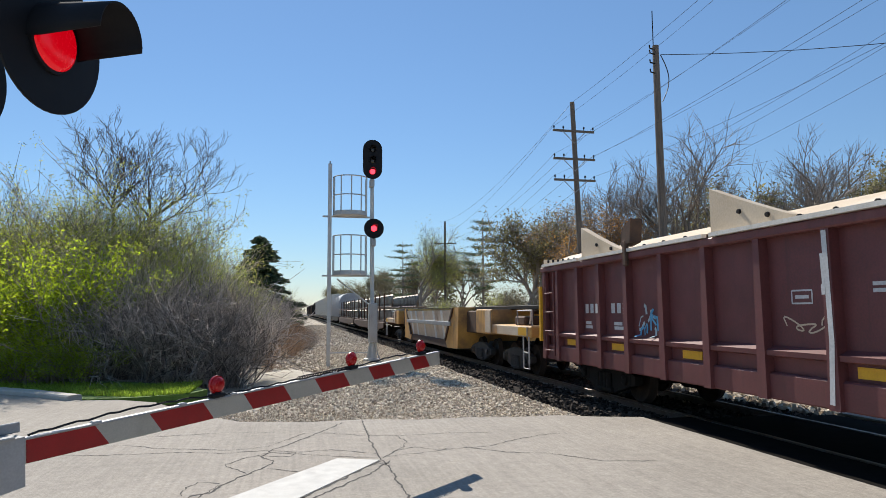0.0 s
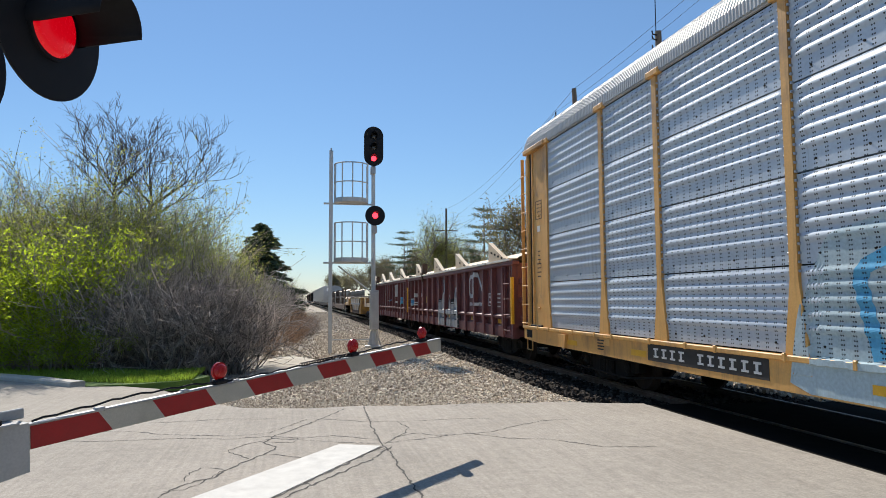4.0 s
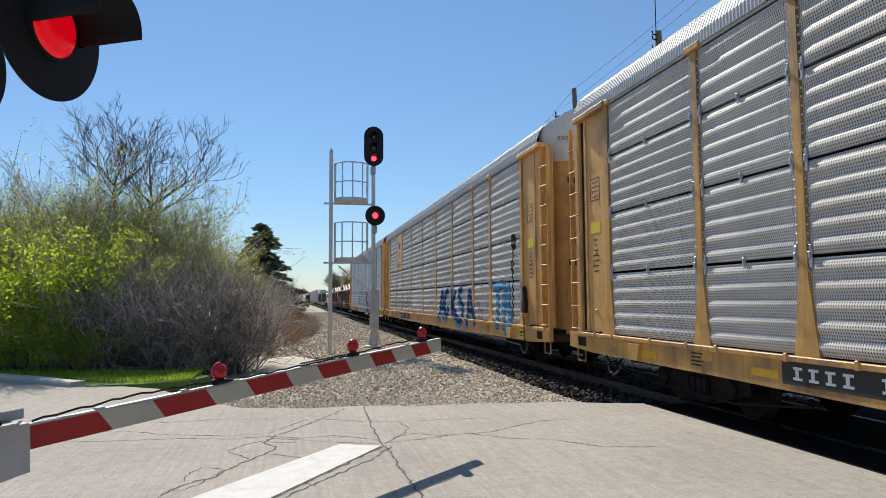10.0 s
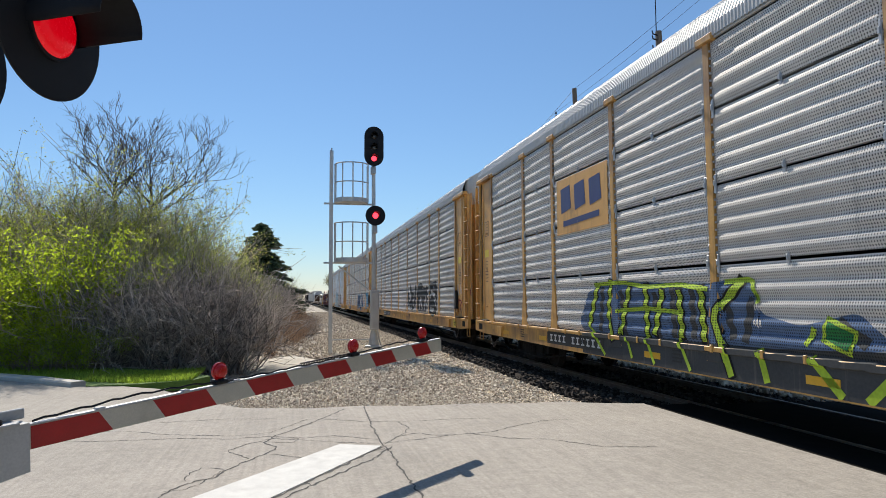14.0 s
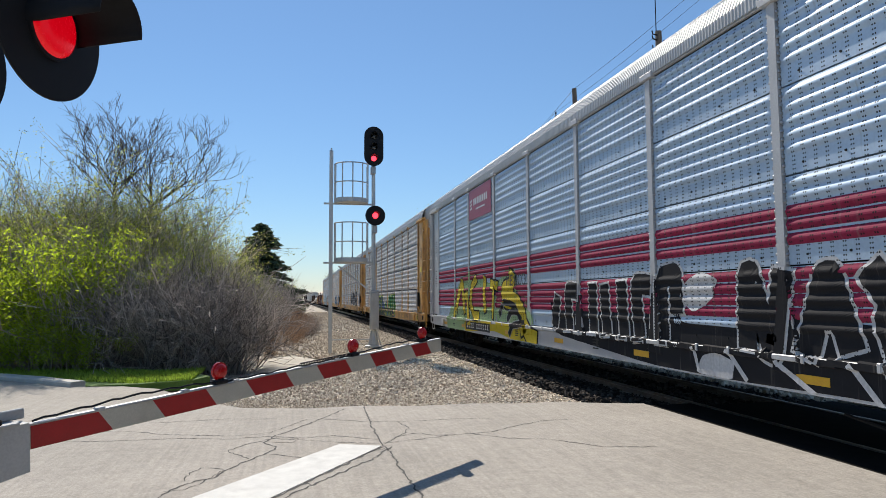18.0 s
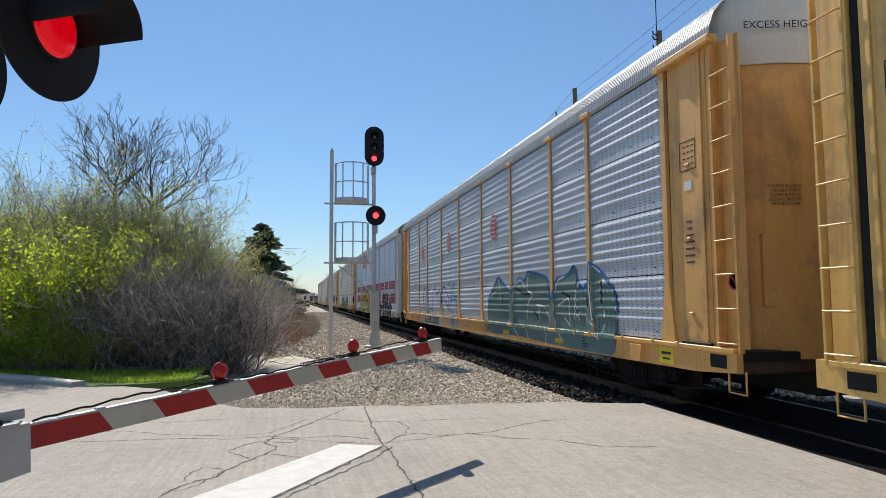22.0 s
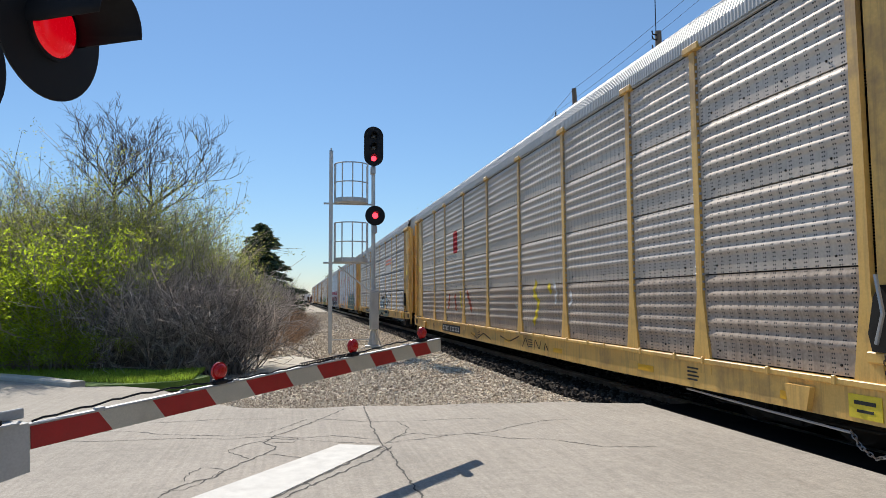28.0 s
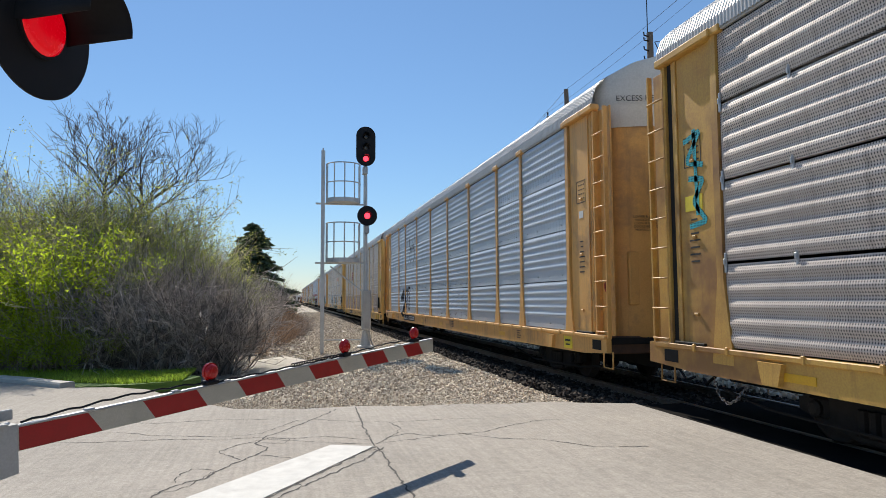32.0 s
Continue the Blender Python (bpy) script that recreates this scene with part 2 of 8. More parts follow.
# the train: every car is keyed along the straight track; y runs along the track, car origins lie on the rail tops
SPEED, TRACK_X = 8.942, 7.22
MOVES = []


def rolls(car, y0):
    """Remember that a car's middle is at y0 at 0 s."""
    car.matrix_basis = Matrix.Translation((TRACK_X, y0, 0))
    MOVES.append((car, y0))


def wave(z, z0, z1, ridges, deep, flat):
    """How far a side panel's sheet stands out at height z: ridges above a flat band at its foot."""
    u = (z - z0 - flat) / max(0.01, z1 - z0 - flat)
    if u < 0.0 or u > 1.0:
        return 0.0
    v, wide = abs(u * ridges % 1.0 - 0.5), 0.47 if flat else 0.5
    return deep * (0.5 + 0.5 * math.cos(math.pi * v / wide)) if v < wide else 0.0


TIERS = {"perforated": ((1.08, 2.17), (2.21, 3.27), (3.31, 4.33), (4.37, 5.31)), "riveted": ((1.08, 2.09), (2.11, 3.15), (3.17, 4.22), (4.24, 5.31)),
         "riveted_low": ((0.90, 2.04), (2.06, 3.10), (3.12, 4.18), (4.20, 5.31))}
RIDGES = {"perforated": (5, 5, 5, 4), "riveted": (5, 5, 5, 5), "riveted_low": (5, 5, 5, 5)}
FLAT = {"perforated": 0.0, "riveted": 0.22, "riveted_low": 0.22}
SILL = {"perforated": (0.66, 1.05), "riveted": (0.66, 1.05), "riveted_low": (0.44, 0.87)}
DEEP = {"perforated": 0.034, "riveted": 0.026, "riveted_low": 0.026}
POSTS = (-11.92, -9.14, -7.2, -4.33, -1.45, 1.45, 4.33, 7.2, 9.14, 11.92)


def side_x(kind, z):
    """The face of the near side at height z."""
    for (z0, z1), r in zip(TIERS[kind], RIDGES[kind]):
        if z0 <= z <= z1:
            return -1.567 - wave(z, z0, z1, r, DEEP[kind], FLAT[kind])
    return -1.567


def panel_sheet(kind, tier, width, side=-1):
    (z0, z1), r = TIERS[kind][tier], RIDGES[kind][tier]
    s = Shape()
    n = r * 10
    zs = [z0 + (z1 - z0) * i / n for i in range(n + 1)]
    if FLAT[kind]:
        zs = [z0, z0 + FLAT[kind]] + [z0 + FLAT[kind] + (z1 - z0 - FLAT[kind]) * i / n for i in range(1, n + 1)]
    # the ridges run out flat towards the posts
    ends = ((-width / 2, 0.0), (-width / 2 + 0.035, 0.15), (-width / 2 + 0.09, 1.0), (width / 2 - 0.09, 1.0), (width / 2 - 0.035, 0.15), (width / 2, 0.0))
    s.sheet([[(side * (1.567 + k * wave(z, z0, z1, r, DEEP[kind], FLAT[kind])), y, z) for y, k in ends] for z in zs])
    # the sheet's turned edges give it depth
    for y in (-width / 2, width / 2):
        s.quad((side * 1.50, y, z0), (side * 1.567, y, z0), (side * 1.567, y, z1), (side * 1.50, y, z1))
    for z in (z0, z1):
        s.quad((side * 1.50, -width / 2, z), (side * 1.50, width / 2, z), (side * 1.567, width / 2, z), (side * 1.567, -width / 2, z))
    return s


SHEETS = {}


def shared(key, make, material, smooth=False):
    """A mesh made once for each key and material."""
    k = (key, material.name)
    if k not in SHEETS:
        SHEETS[k] = make().mesh(key if isinstance(key, str) else key[0], material, smooth)
    return SHEETS[k]


def post_shape(end=0, top=1.05):
    """A side post, its foot spread into a gusset; end: -1 or 1 cuts the gusset on one side."""
    s = Shape()
    l, r = (0.21 if end != 1 else 0.07), (0.21 if end != -1 else 0.07)
    s.slab([(-0.065, 5.34), (-0.065, top + 0.9), (-l, top - 0.14), (-l, top - 0.2), (r, top - 0.2), (r, top - 0.14), (0.065, top + 0.9), (0.065, 5.34)], "x", -1.605, -1.54)
    s.box((-1.645, -0.19, 5.31), (-1.55, 0.19, 5.42), 0.015)
    return s


def edge_bolts(hi):
    """Two rows of panel bolts beside a post."""
    s = Shape()
    z = hi + 0.98
    while z < 5.28:
        for y in (-0.082, 0.082):
            s.box((-1.60, y - 0.013, z - 0.017), (-1.56, y + 0.013, z + 0.017), 0.005)
        z += 0.105
    return s


ROOF_LINE = [(1.615, 5.36), (1.615, 5.54), (1.53, 5.76), (1.36, 5.93), (0.9, 6.2), (0, 6.44)]


def roof_z(x):
    """The roof's height over a point across the car."""
    for (a, b), (c, d) in zip(ROOF_LINE, ROOF_LINE[1:]):
        if c <= abs(x) <= a and a > c:
            return d + (b - d) * (abs(x) - c) / (a - c)
    return 5.54


def roof_shape():
    s = Shape()
    prof = [(-x, z) for x, z in ROOF_LINE] + [(x, z) for x, z in reversed(ROOF_LINE[:-1])]
    ys, y = [], -13.2
    while y < 13.2:
        ys += [(y, 0.0), (y + 0.026, 0.0), (y + 0.036, 0.009), (y + 0.06, 0.009)]
        y += 0.07
    s.sheet([[(x * (1 + h * 0.5), y, z + h) for x, z in prof] for y, h in ys])
    return s


def wheel_shape():
    s = Shape()
    s.lathe([(0, 0.05), (0, 0.16), (0.02, 0.17), (0.03, 0.36), (0.0, 0.38), (0.0, 0.419), (0.10, 0.424), (0.11, 0.455), (0.135, 0.455), (0.135, 0.38), (0.09, 0.36), (0.07, 0.17), (0.1, 0.15), (0.1, 0.05)], (0, 0, 0), (1, 0, 0), 20)
    return s


def side_frame():
    s = Shape()
    s.slab([(-1.18, 0.52), (-1.18, 0.36), (-0.92, 0.30), (-0.55, 0.20), (-0.3, 0.12), (0.3, 0.12), (0.55, 0.20), (0.92, 0.30), (1.18, 0.36), (1.18, 0.52), (0.8, 0.62), (0.3, 0.70), (-0.3, 0.70), (-0.8, 0.62)], "x", -0.075, 0.075)
    for y in (-0.87, 0.87):
        s.box((-0.11, y - 0.15, 0.3), (0.11, y + 0.15, 0.56), 0.03)
        s.lathe([(0, 0.1), (0.04, 0.1), (0.06, 0.06)], (-0.11, y, 0.42), (-1, 0, 0), 10)
    for y in (-0.22, -0.075, 0.075, 0.22):
        s.tube([(-0.11, y, 0.22), (-0.11, y, 0.5)], 0.06, 8)
    s.box((-0.13, -0.34, 0.14), (0.1, 0.34, 0.22), 0.02)
    return s


def truck(car, y, material=None):
    material = material or DARK
    t = part("truck", shared("truck", lambda: Shape().box((-0.72, -0.2, 0.42), (0.72, 0.2, 0.72), 0.04), material), material, car, at=(0, y, 0))
    for x in (-0.98, 0.98):
        part("side_frame", shared("side_frame", side_frame, material), material, t, at=Matrix.Translation((x, 0, 0)) @ (Matrix.Rotation(math.pi, 4, "Z") if x > 0 else Matrix()))
    for dy in (-0.87, 0.87):
        part("axle", shared("axle", lambda: Shape().tube([(-0.95, 0, 0.42), (0.95, 0, 0.42)], 0.08, 10), material), material, t, at=(0, dy, 0))
        for x in (-1, 1):
            part("wheel", shared("wheel", wheel_shape, WHEEL, True), WHEEL, t, at=Matrix.Translation((x * 0.80, dy, 0.42)) @ (Matrix.Rotation(math.pi, 4, "Z") if x > 0 else Matrix()))
    return t


def coupler(car, y, way):
    s = Shape()
    s.box((-0.1, min(0, way * 0.62), -0.1), (0.1, max(0, way * 0.62), 0.1), 0.03)
    s.box((-0.2, min(way * 0.45, way * 0.68), -0.16), (0.2, max(way * 0.45, way * 0.68), 0.16), 0.05)
    part("coupler", s, DARK, car, at=(0, y, 0.84))
    h = Shape()
    h.tube([(-0.3, 0, 0), (-0.34, way * 0.2, -0.25), (-0.36, way * 0.45, -0.42), (-0.3, way * 0.62, -0.36)], 0.025, 6)
    part("air_hose", h, DARK, car, at=(0, y, 0.72))


def ladder_part(car, x, y, z0, z1, step, material, wide=0.42, deep=0.1, rungs=0.013):
    """A ladder on the car's side: two flat stiles and thin rungs."""
    s = Shape()
    for dy in (-wide / 2, wide / 2):
        s.box((-0.05, dy - 0.022, z0), (0.03, dy + 0.022, z1), 0.006)
    l = part("ladder", s, material, car, at=(x, y, 0))
    n = int((z1 - z0) / step)
    rung = shared(("rung", wide, rungs), lambda: Shape().tube([(-0.055, -wide / 2, 0), (-0.075, -wide / 2 + 0.03, 0), (-0.075, wide / 2 - 0.03, 0), (-0.055, wide / 2, 0)], rungs, 6), material)
    for i in range(n):
        part("rung", rung, material, l, at=(0, 0, z0 + 0.12 + i * step))


LEMON = mat("lemon_placard", (0.75, 0.6, 0.03), (0.65, 0.5, 0.03), 0.5, scale=10, bump=0)
REFLECT = mat("yellow_reflective_tape", (0.75, 0.42, 0.02), (0.65, 0.34, 0.02), 0.4, scale=10, bump=0)
COVER = mat("weathered_cover", (0.66, 0.54, 0.39), (0.55, 0.43, 0.29), 0.7, scale=1.5, fine=40, stain=(0.76, 0.70, 0.6), amount=0.25)
WHITISH = mat("white_cover_edge", (0.75, 0.72, 0.66), (0.62, 0.58, 0.5), 0.6, scale=4, fine=40)
CREAM = mat("rubbed_cream_paint", (0.62, 0.52, 0.4), (0.5, 0.38, 0.26), 0.65, scale=2, fine=40, stain=(0.25, 0.15, 0.1), amount=0.25)
INK = mat("stencil_black", (0.03, 0.028, 0.025), (0.02, 0.018, 0.016), 0.7, scale=20, bump=0)
PAPER = mat("off_white_plate", (0.7, 0.69, 0.66), (0.6, 0.59, 0.56), 0.6, scale=10, bump=0)


SIGN_RED = mat("sign_red", (0.36, 0.05, 0.04), (0.28, 0.04, 0.035), 0.6, scale=10, bump=0)


def chain(path):
    """Oval links along a path, every second one turned."""
    s = Shape()
    pts = [Vector(p) for p in path]
    k = 0
    for a, b in zip(pts, pts[1:]):
        d = (b - a).normalized()
        n = max(1, int((b - a).length / 0.045))
        for i in range(n):
            c = a.lerp(b, (i + 0.5) / n)
            q = d.orthogonal().normalized()
            if k % 2:
                q = d.cross(q)
            k += 1
            s.tube([c + d * 0.034 * math.cos(t) + q * 0.02 * math.sin(t) for t in [math.pi * j / 4 for j in range(9)]], 0.007, 4, caps=False)
    return s


def door_shape(way, x0=-1.46):
    """The curved end door: from the side round to the car's end, with the cap of the roof above."""
    s = Shape()
    pts = []
    for i in range(13):
        a = math.pi / 2 * i / 12
        pts.append((x0 * math.cos(a), way * (12.85 + 0.72 * math.sin(a) ** 1.0)))
    pts += [(-x, y) for x, y in reversed(pts[:-1])]
    s.sheet([[(x, y, z) for x, y in pts] for z in (0.9, 2.0, 3.0, 4.0, 5.0)])
    return s


def cap_shape(way, x0=-1.5):
    """The upright sheet above an end door, cut to the roof's arch, and the short roof behind it."""
    s = Shape()
    wall, top = [], []
    for i in range(33):
        a = math.pi * i / 32
        x, y = x0 * math.cos(a), way * (12.85 + 0.74 * math.sin(a))
        wall.append([(x, y, 4.96), (x, y, 5.34), (x, y, roof_z(x) - 0.03), (x * 0.99, y - way * 0.02, roof_z(x))])
        top.append([(x * 0.99, y - way * 0.02, roof_z(x)), (x * 0.99, way * 12.8, roof_z(x))])
    s.sheet(wall)
    s.sheet(top)
    return s


def sill_shape(kind):
    """A side sill, fish-bellied in the middle."""
    s = Shape()
    lo, hi = SILL[kind]
    e = 13.5 if kind == "riveted" else 13.72
    s.slab([(-e, hi), (e, hi), (e, lo + 0.08), (12.6, lo + 0.02), (9.0, lo), (6.5, lo - 0.03), (-6.5, lo - 0.03), (-9.0, lo), (-12.6, lo + 0.02), (-e, lo + 0.08)], "x", -1.6, -1.5)
    return s


def autorack(label, kind, y0, frame_mat, panel_mats, roof_mat, end_mat, cap_mat, brackets=True):
    """A three-level automobile car. panel_mats: one material a tier, from the lowest."""
    car = thing("autorack_car", label, "train car", "automobile cars of the train")
    lo, hi = SILL[kind]
    sill = part("side_sill", shared(("side_sill", kind), lambda: sill_shape(kind), frame_mat), frame_mat, car)
    part("side_sill", shared(("side_sill", kind), lambda: sill_shape(kind), frame_mat), frame_mat, car, at=Matrix.Rotation(math.pi, 4, "Z"))
    lip = Shape().box((-1.64, -13.5, hi - 0.06), (-1.5, 13.5, hi + 0.01), 0.01)
    part("sill_lip", lip, frame_mat, sill)
    k = shared(("tie_bracket", hi), lambda: Shape().box((-1.655, -0.028, hi - 0.07), (-1.62, 0.028, hi + 0.035), 0.01), frame_mat)
    for i in range(26):
        part("tie_bracket", k, frame_mat, sill, at=(0, -12.5 + i * 1.0 + (0.3 if i % 3 == 0 else 0), 0))
    for y, m in ((10.6, REFLECT), (7.9, REFLECT), (3.1, REFLECT), (-0.4, REFLECT), (-3.9, REFLECT), (-7.6, REFLECT), (-10.9, REFLECT)):
        part("reflector", shared(("sill_reflector", lo), lambda: Shape().box((-1.608, -0.24, lo + 0.10), (-1.602, 0.24, lo + 0.20)), m), m, sill, "yellow reflective strip", at=(0, y, 0))
    placard = part("placard", Shape().box((-1.611, -12.05, lo + 0.06), (-1.602, -11.65, lo + 0.30)), LEMON, sill, "yellow warning placard")
    part("placard_text", Shape().box((-1.614, -11.98, lo + 0.20), (-1.612, -11.72, lo + 0.24)).box((-1.614, -11.95, lo + 0.12), (-1.612, -11.75, lo + 0.15)), INK, placard)
    plate_ = part("number_board", Shape().box((-1.607, 4.8, lo + 0.06), (-1.602, 7.6, lo + 0.33)), INK, sill, "black number board with pale characters")
    num = Shape()
    for i in range(11):
        if i != 4:
            num.box((-1.611, 7.35 - i * 0.235 - 0.07, lo + 0.12), (-1.608, 7.35 - i * 0.235 + 0.07, lo + 0.15)).box((-1.611, 7.35 - i * 0.235 - 0.07, lo + 0.24), (-1.608, 7.35 - i * 0.235 + 0.07, lo + 0.27)).box((-1.611, 7.35 - i * 0.235 - 0.015, lo + 0.15), (-1.608, 7.35 - i * 0.235 + 0.035, lo + 0.24))
    tagged(part("number_row", num, PAPER, plate_), kind="stuff")
    note = Shape()
    for y in (9.3, 2.4, -2.2, -8.9):
        for i in range(4):
            note.box((-1.607, y - 0.12 - 0.03 * (i % 2), lo + 0.10 + i * 0.055), (-1.602, y + 0.12, lo + 0.125 + i * 0.055))
    tagged(part("stencil_block", note, INK, sill), kind="stuff")
    for y in (-11.0, 11.0):
        part("sill_bracket", shared(("sill_bracket", lo), lambda: Shape().slab([(-0.2, lo + 0.30), (0.2, lo + 0.30), (0.13, lo + 0.03), (-0.13, lo + 0.03)], "x", -1.67, -1.6), frame_mat), frame_mat, sill, at=(0, y, 0))
    part("deck", shared(("deck", hi), lambda: Shape().box((-1.5, -13.5, hi - 0.16), (1.5, 13.5, hi - 0.04), 0.01), DARK), DARK, car)
    part("centre_sill", shared("centre_sill", lambda: Shape().box((-0.35, -13.5, 0.40), (0.35, 13.5, 0.70), 0.02), DARK), DARK, car)
    part("roof", shared("roof", roof_shape, roof_mat), roof_mat, car, "corrugated galvanised roof")
    rail = shared("roof_rail", lambda: Shape().box((-1.60, -12.1, 5.335), (-1.52, 12.1, 5.39), 0.01), roof_mat)
    part("roof_rail", rail, roof_mat, car)
    part("roof_rail", rail, roof_mat, car, at=Matrix.Rotation(math.pi, 4, "Z"))
    # black strip set in as the shadow line below the eave
    part("eave_gap", shared("eave_gap", lambda: Shape().box((-1.555, -12.1, 5.29), (-1.50, 12.1, 5.335)), DARK), DARK, car, "dark slot under the roof")
    # posts and side panels
    for i, y in enumerate(POSTS):
        end = 0
        me = shared(("post", end, hi), lambda: post_shape(end, hi), frame_mat)
        post_ = part("post", me, frame_mat, car, at=(0, y, 0))
        if 0 < i < len(POSTS) - 1:
            tagged(part("edge_bolts", shared(("edge_bolts", hi), lambda: edge_bolts(hi), GALV), GALV, post_, "rows of bright bolts down both edges"), kind="stuff")
        part("post", shared(("post", 0, hi), lambda: post_shape(0, hi), frame_mat), frame_mat, car, at=Matrix.Translation((0, y, 0)) @ Matrix.Rotation(math.pi, 4, "Z"))
    for a, b in zip(POSTS, POSTS[1:]):
        w = round(b - a - 0.15, 3)
        for tier in range(4):
            m = panel_mats[tier]
            me = shared((f"side_panel_{kind}", tier, w), lambda: panel_sheet(kind, tier, w), m, True)
            p = part("side_panel", me, m, car, at=(0, (a + b) / 2, 0))
            if kind != "perforated":
                z = TIERS[kind][tier][0] + 0.11
                bolt = shared("panel_bolt", lambda: Shape().lathe([(0, 0.016), (0.014, 0.012)], (0, 0, 0), (-1, 0, 0), 6), DARK)
                for q in range(int(w / 0.7) + 1):
                    part("panel_bolt", bolt, DARK, p, at=(-1.567, -w / 2 + 0.3 + q * 0.7 * (w - 0.6) / max(0.1, int(w / 0.7) * 0.7), z))
            if brackets and kind == "perforated" and tier:
                clip = shared("clip", lambda: Shape().box((-0.03, -0.022, -0.14), (0.0, 0.022, 0.13), 0.01).box((-0.05, -0.018, -0.03), (-0.03, 0.018, 0.05), 0.008), GALV)
                z = TIERS[kind][tier][0] - 0.015
                part("clip", clip, GALV, p, at=(-1.56, 0.05, z))
                for dy in (-w / 2 + 0.035, w / 2 - 0.035):
                    part("clip", clip, GALV, p, at=(-1.575, dy, z))
        part("far_panel", shared(("far_panel", w), lambda: Shape().box((1.50, -w / 2, 1.08), (1.56, w / 2, 5.30)), panel_mats[0]), panel_mats[0], car, at=(0, (a + b) / 2, 0))
    for z in (2.3, 3.9):
        part("inner_deck", shared(("inner_deck", z), lambda: Shape().box((-1.46, -12.8, z - 0.08), (1.46, 12.8, z), 0), DARK), DARK, car)
    # ends
    for way in (-1, 1):
        more = 0.17 if way < 0 and kind != "riveted" else 0.0
        for x in (-1, 1):
            s = Shape().box((x * 1.53 - 0.03, min(way * 12.02, way * (12.98 + more)), hi), (x * 1.53 + 0.03, max(way * 12.02, way * (12.98 + more)), 5.33), 0.01)
            e = part("end_panel", s, end_mat, car)
            if x < 0:
                part("hinge_bar", Shape().box((-1.585, way * 12.86 - 0.03, hi + 0.02), (-1.56, way * 12.86 + 0.03, 5.3), 0.006), end_mat, e)
                part("stencil_box", Shape().box((-1.5635, way * 12.5 - 0.2, 3.62), (-1.561, way * 12.5 + 0.2, 3.635)).box((-1.5635, way * 12.5 - 0.2, 4.05), (-1.561, way * 12.5 + 0.2, 4.065)).box((-1.5635, way * 12.5 - 0.2, 3.635), (-1.561, way * 12.5 - 0.185, 4.05)).box((-1.5635, way * 12.5 + 0.185, 3.635), (-1.561, way * 12.5 + 0.2, 4.05)), INK, e)
                bars = Shape()
                for i in range(4):
                    for j in range(3):
                        bars.box((-1.5635, way * 12.5 - 0.15 + j * 0.1, 3.7 + i * 0.09), (-1.561, way * 12.5 - 0.09 + j * 0.1, 3.72 + i * 0.09))
                for i in range(7):
                    w = (0.07, 0.05, 0.09, 0.12, 0.11, 0.12, 0.10)[i]
                    bars.box((-1.5635, way * 12.5 - w, 2.84 - i * 0.1), (-1.561, way * 12.5 + w, 2.865 - i * 0.1))
                tagged(part("stencil_block", bars, INK, e), kind="stuff")
                part("notice_plate", Shape().box((-1.566, way * 12.5 - 0.2, 2.98), (-1.561, way * 12.5 + 0.2, 3.2)) if kind != "riveted" else Shape().box((-1.566, way * 12.5 - 0.09, 3.32), (-1.561, way * 12.5 + 0.09, 3.46)), (LEMON if kind != "riveted" else PAPER), e, "small notice plate")
                for z in (1.5, 2.6, 3.7):
                    part("bolt_head", shared("bolt_head", lambda: Shape().box((-0.03, -0.05, -0.02), (0.0, 0.05, 0.02), 0.008), frame_mat), frame_mat, e, at=(-1.56, way * 12.5, z))
        # at the leading end a black strip stands in for the shaded gap
        part("corner_post", Shape().box((-1.55, min(way * (12.98 + more), way * (13.10 + more)), hi), (-1.44, max(way * (12.98 + more), way * (13.10 + more)), 5.34), 0.015), DARK if way > 0 else end_mat, car, "dark rubbed gap strip beside the ladder" if way > 0 else "")
        part("ladder_guard", Shape().box((-1.60, min(way * (13.10 + more), way * (13.16 + more)), hi - 0.04), (-1.42, max(way * (13.10 + more), way * (13.16 + more)), 5.32), 0.012), frame_mat, car)
        part("corner_post", Shape().box((1.46, min(way * (12.98 + more), way * (13.10 + more)), hi), (1.60, max(way * (12.98 + more), way * (13.10 + more)), 5.34), 0.015), frame_mat, car)
        door = part("end_door", shared(("end_door", way), lambda: door_shape(way), end_mat, True), end_mat, car, at=(0, way * more, 0))
        part("door_panel", Shape().box((-1.06, way * 13.38 - 0.05, 1.6), (-0.62, way * 13.38 + 0.05, 2.6), 0.02, Matrix.Translation((0, 0, 0))), end_mat, door)
        part("roof_end", shared(("roof_end", way), lambda: cap_shape(way), cap_mat, True), cap_mat, car, "pale painted end cap of the roof", at=(0, way * more, 0))
        part("roof_end_rail", Shape().box((-1.68, min(way * 11.9, way * (13.25 + more)), 5.30), (-1.5, max(way * 11.9, way * (13.25 + more)), 5.42), 0.02), frame_mat, car)
        part("ladder_plate", Shape().box((-1.475, min(way * (13.16 + more), way * (13.6 + more)), hi), (-1.45, max(way * (13.16 + more), way * (13.6 + more)), 5.3), 0.006), end_mat, car)
        ladder_part(car, -1.56, way * (13.36 + more), hi - 0.05, 5.28, 0.46, frame_mat)
        part("end_sill", Shape().box((-1.5, min(way * 13.2, way * 13.45), lo + 0.05), (1.5, max(way * 13.2, way * 13.45), hi - 0.02), 0.03), RUST, car)
        # flush black plate gives the dark of a shaded cavity in the sill
        part("sill_pocket", Shape().box((-1.606, min(way * 12.95, way * 13.3), lo + 0.12), (-1.598, max(way * 12.95, way * 13.3), hi - 0.09)), DARK, sill, "dark jacking pocket in the sill")
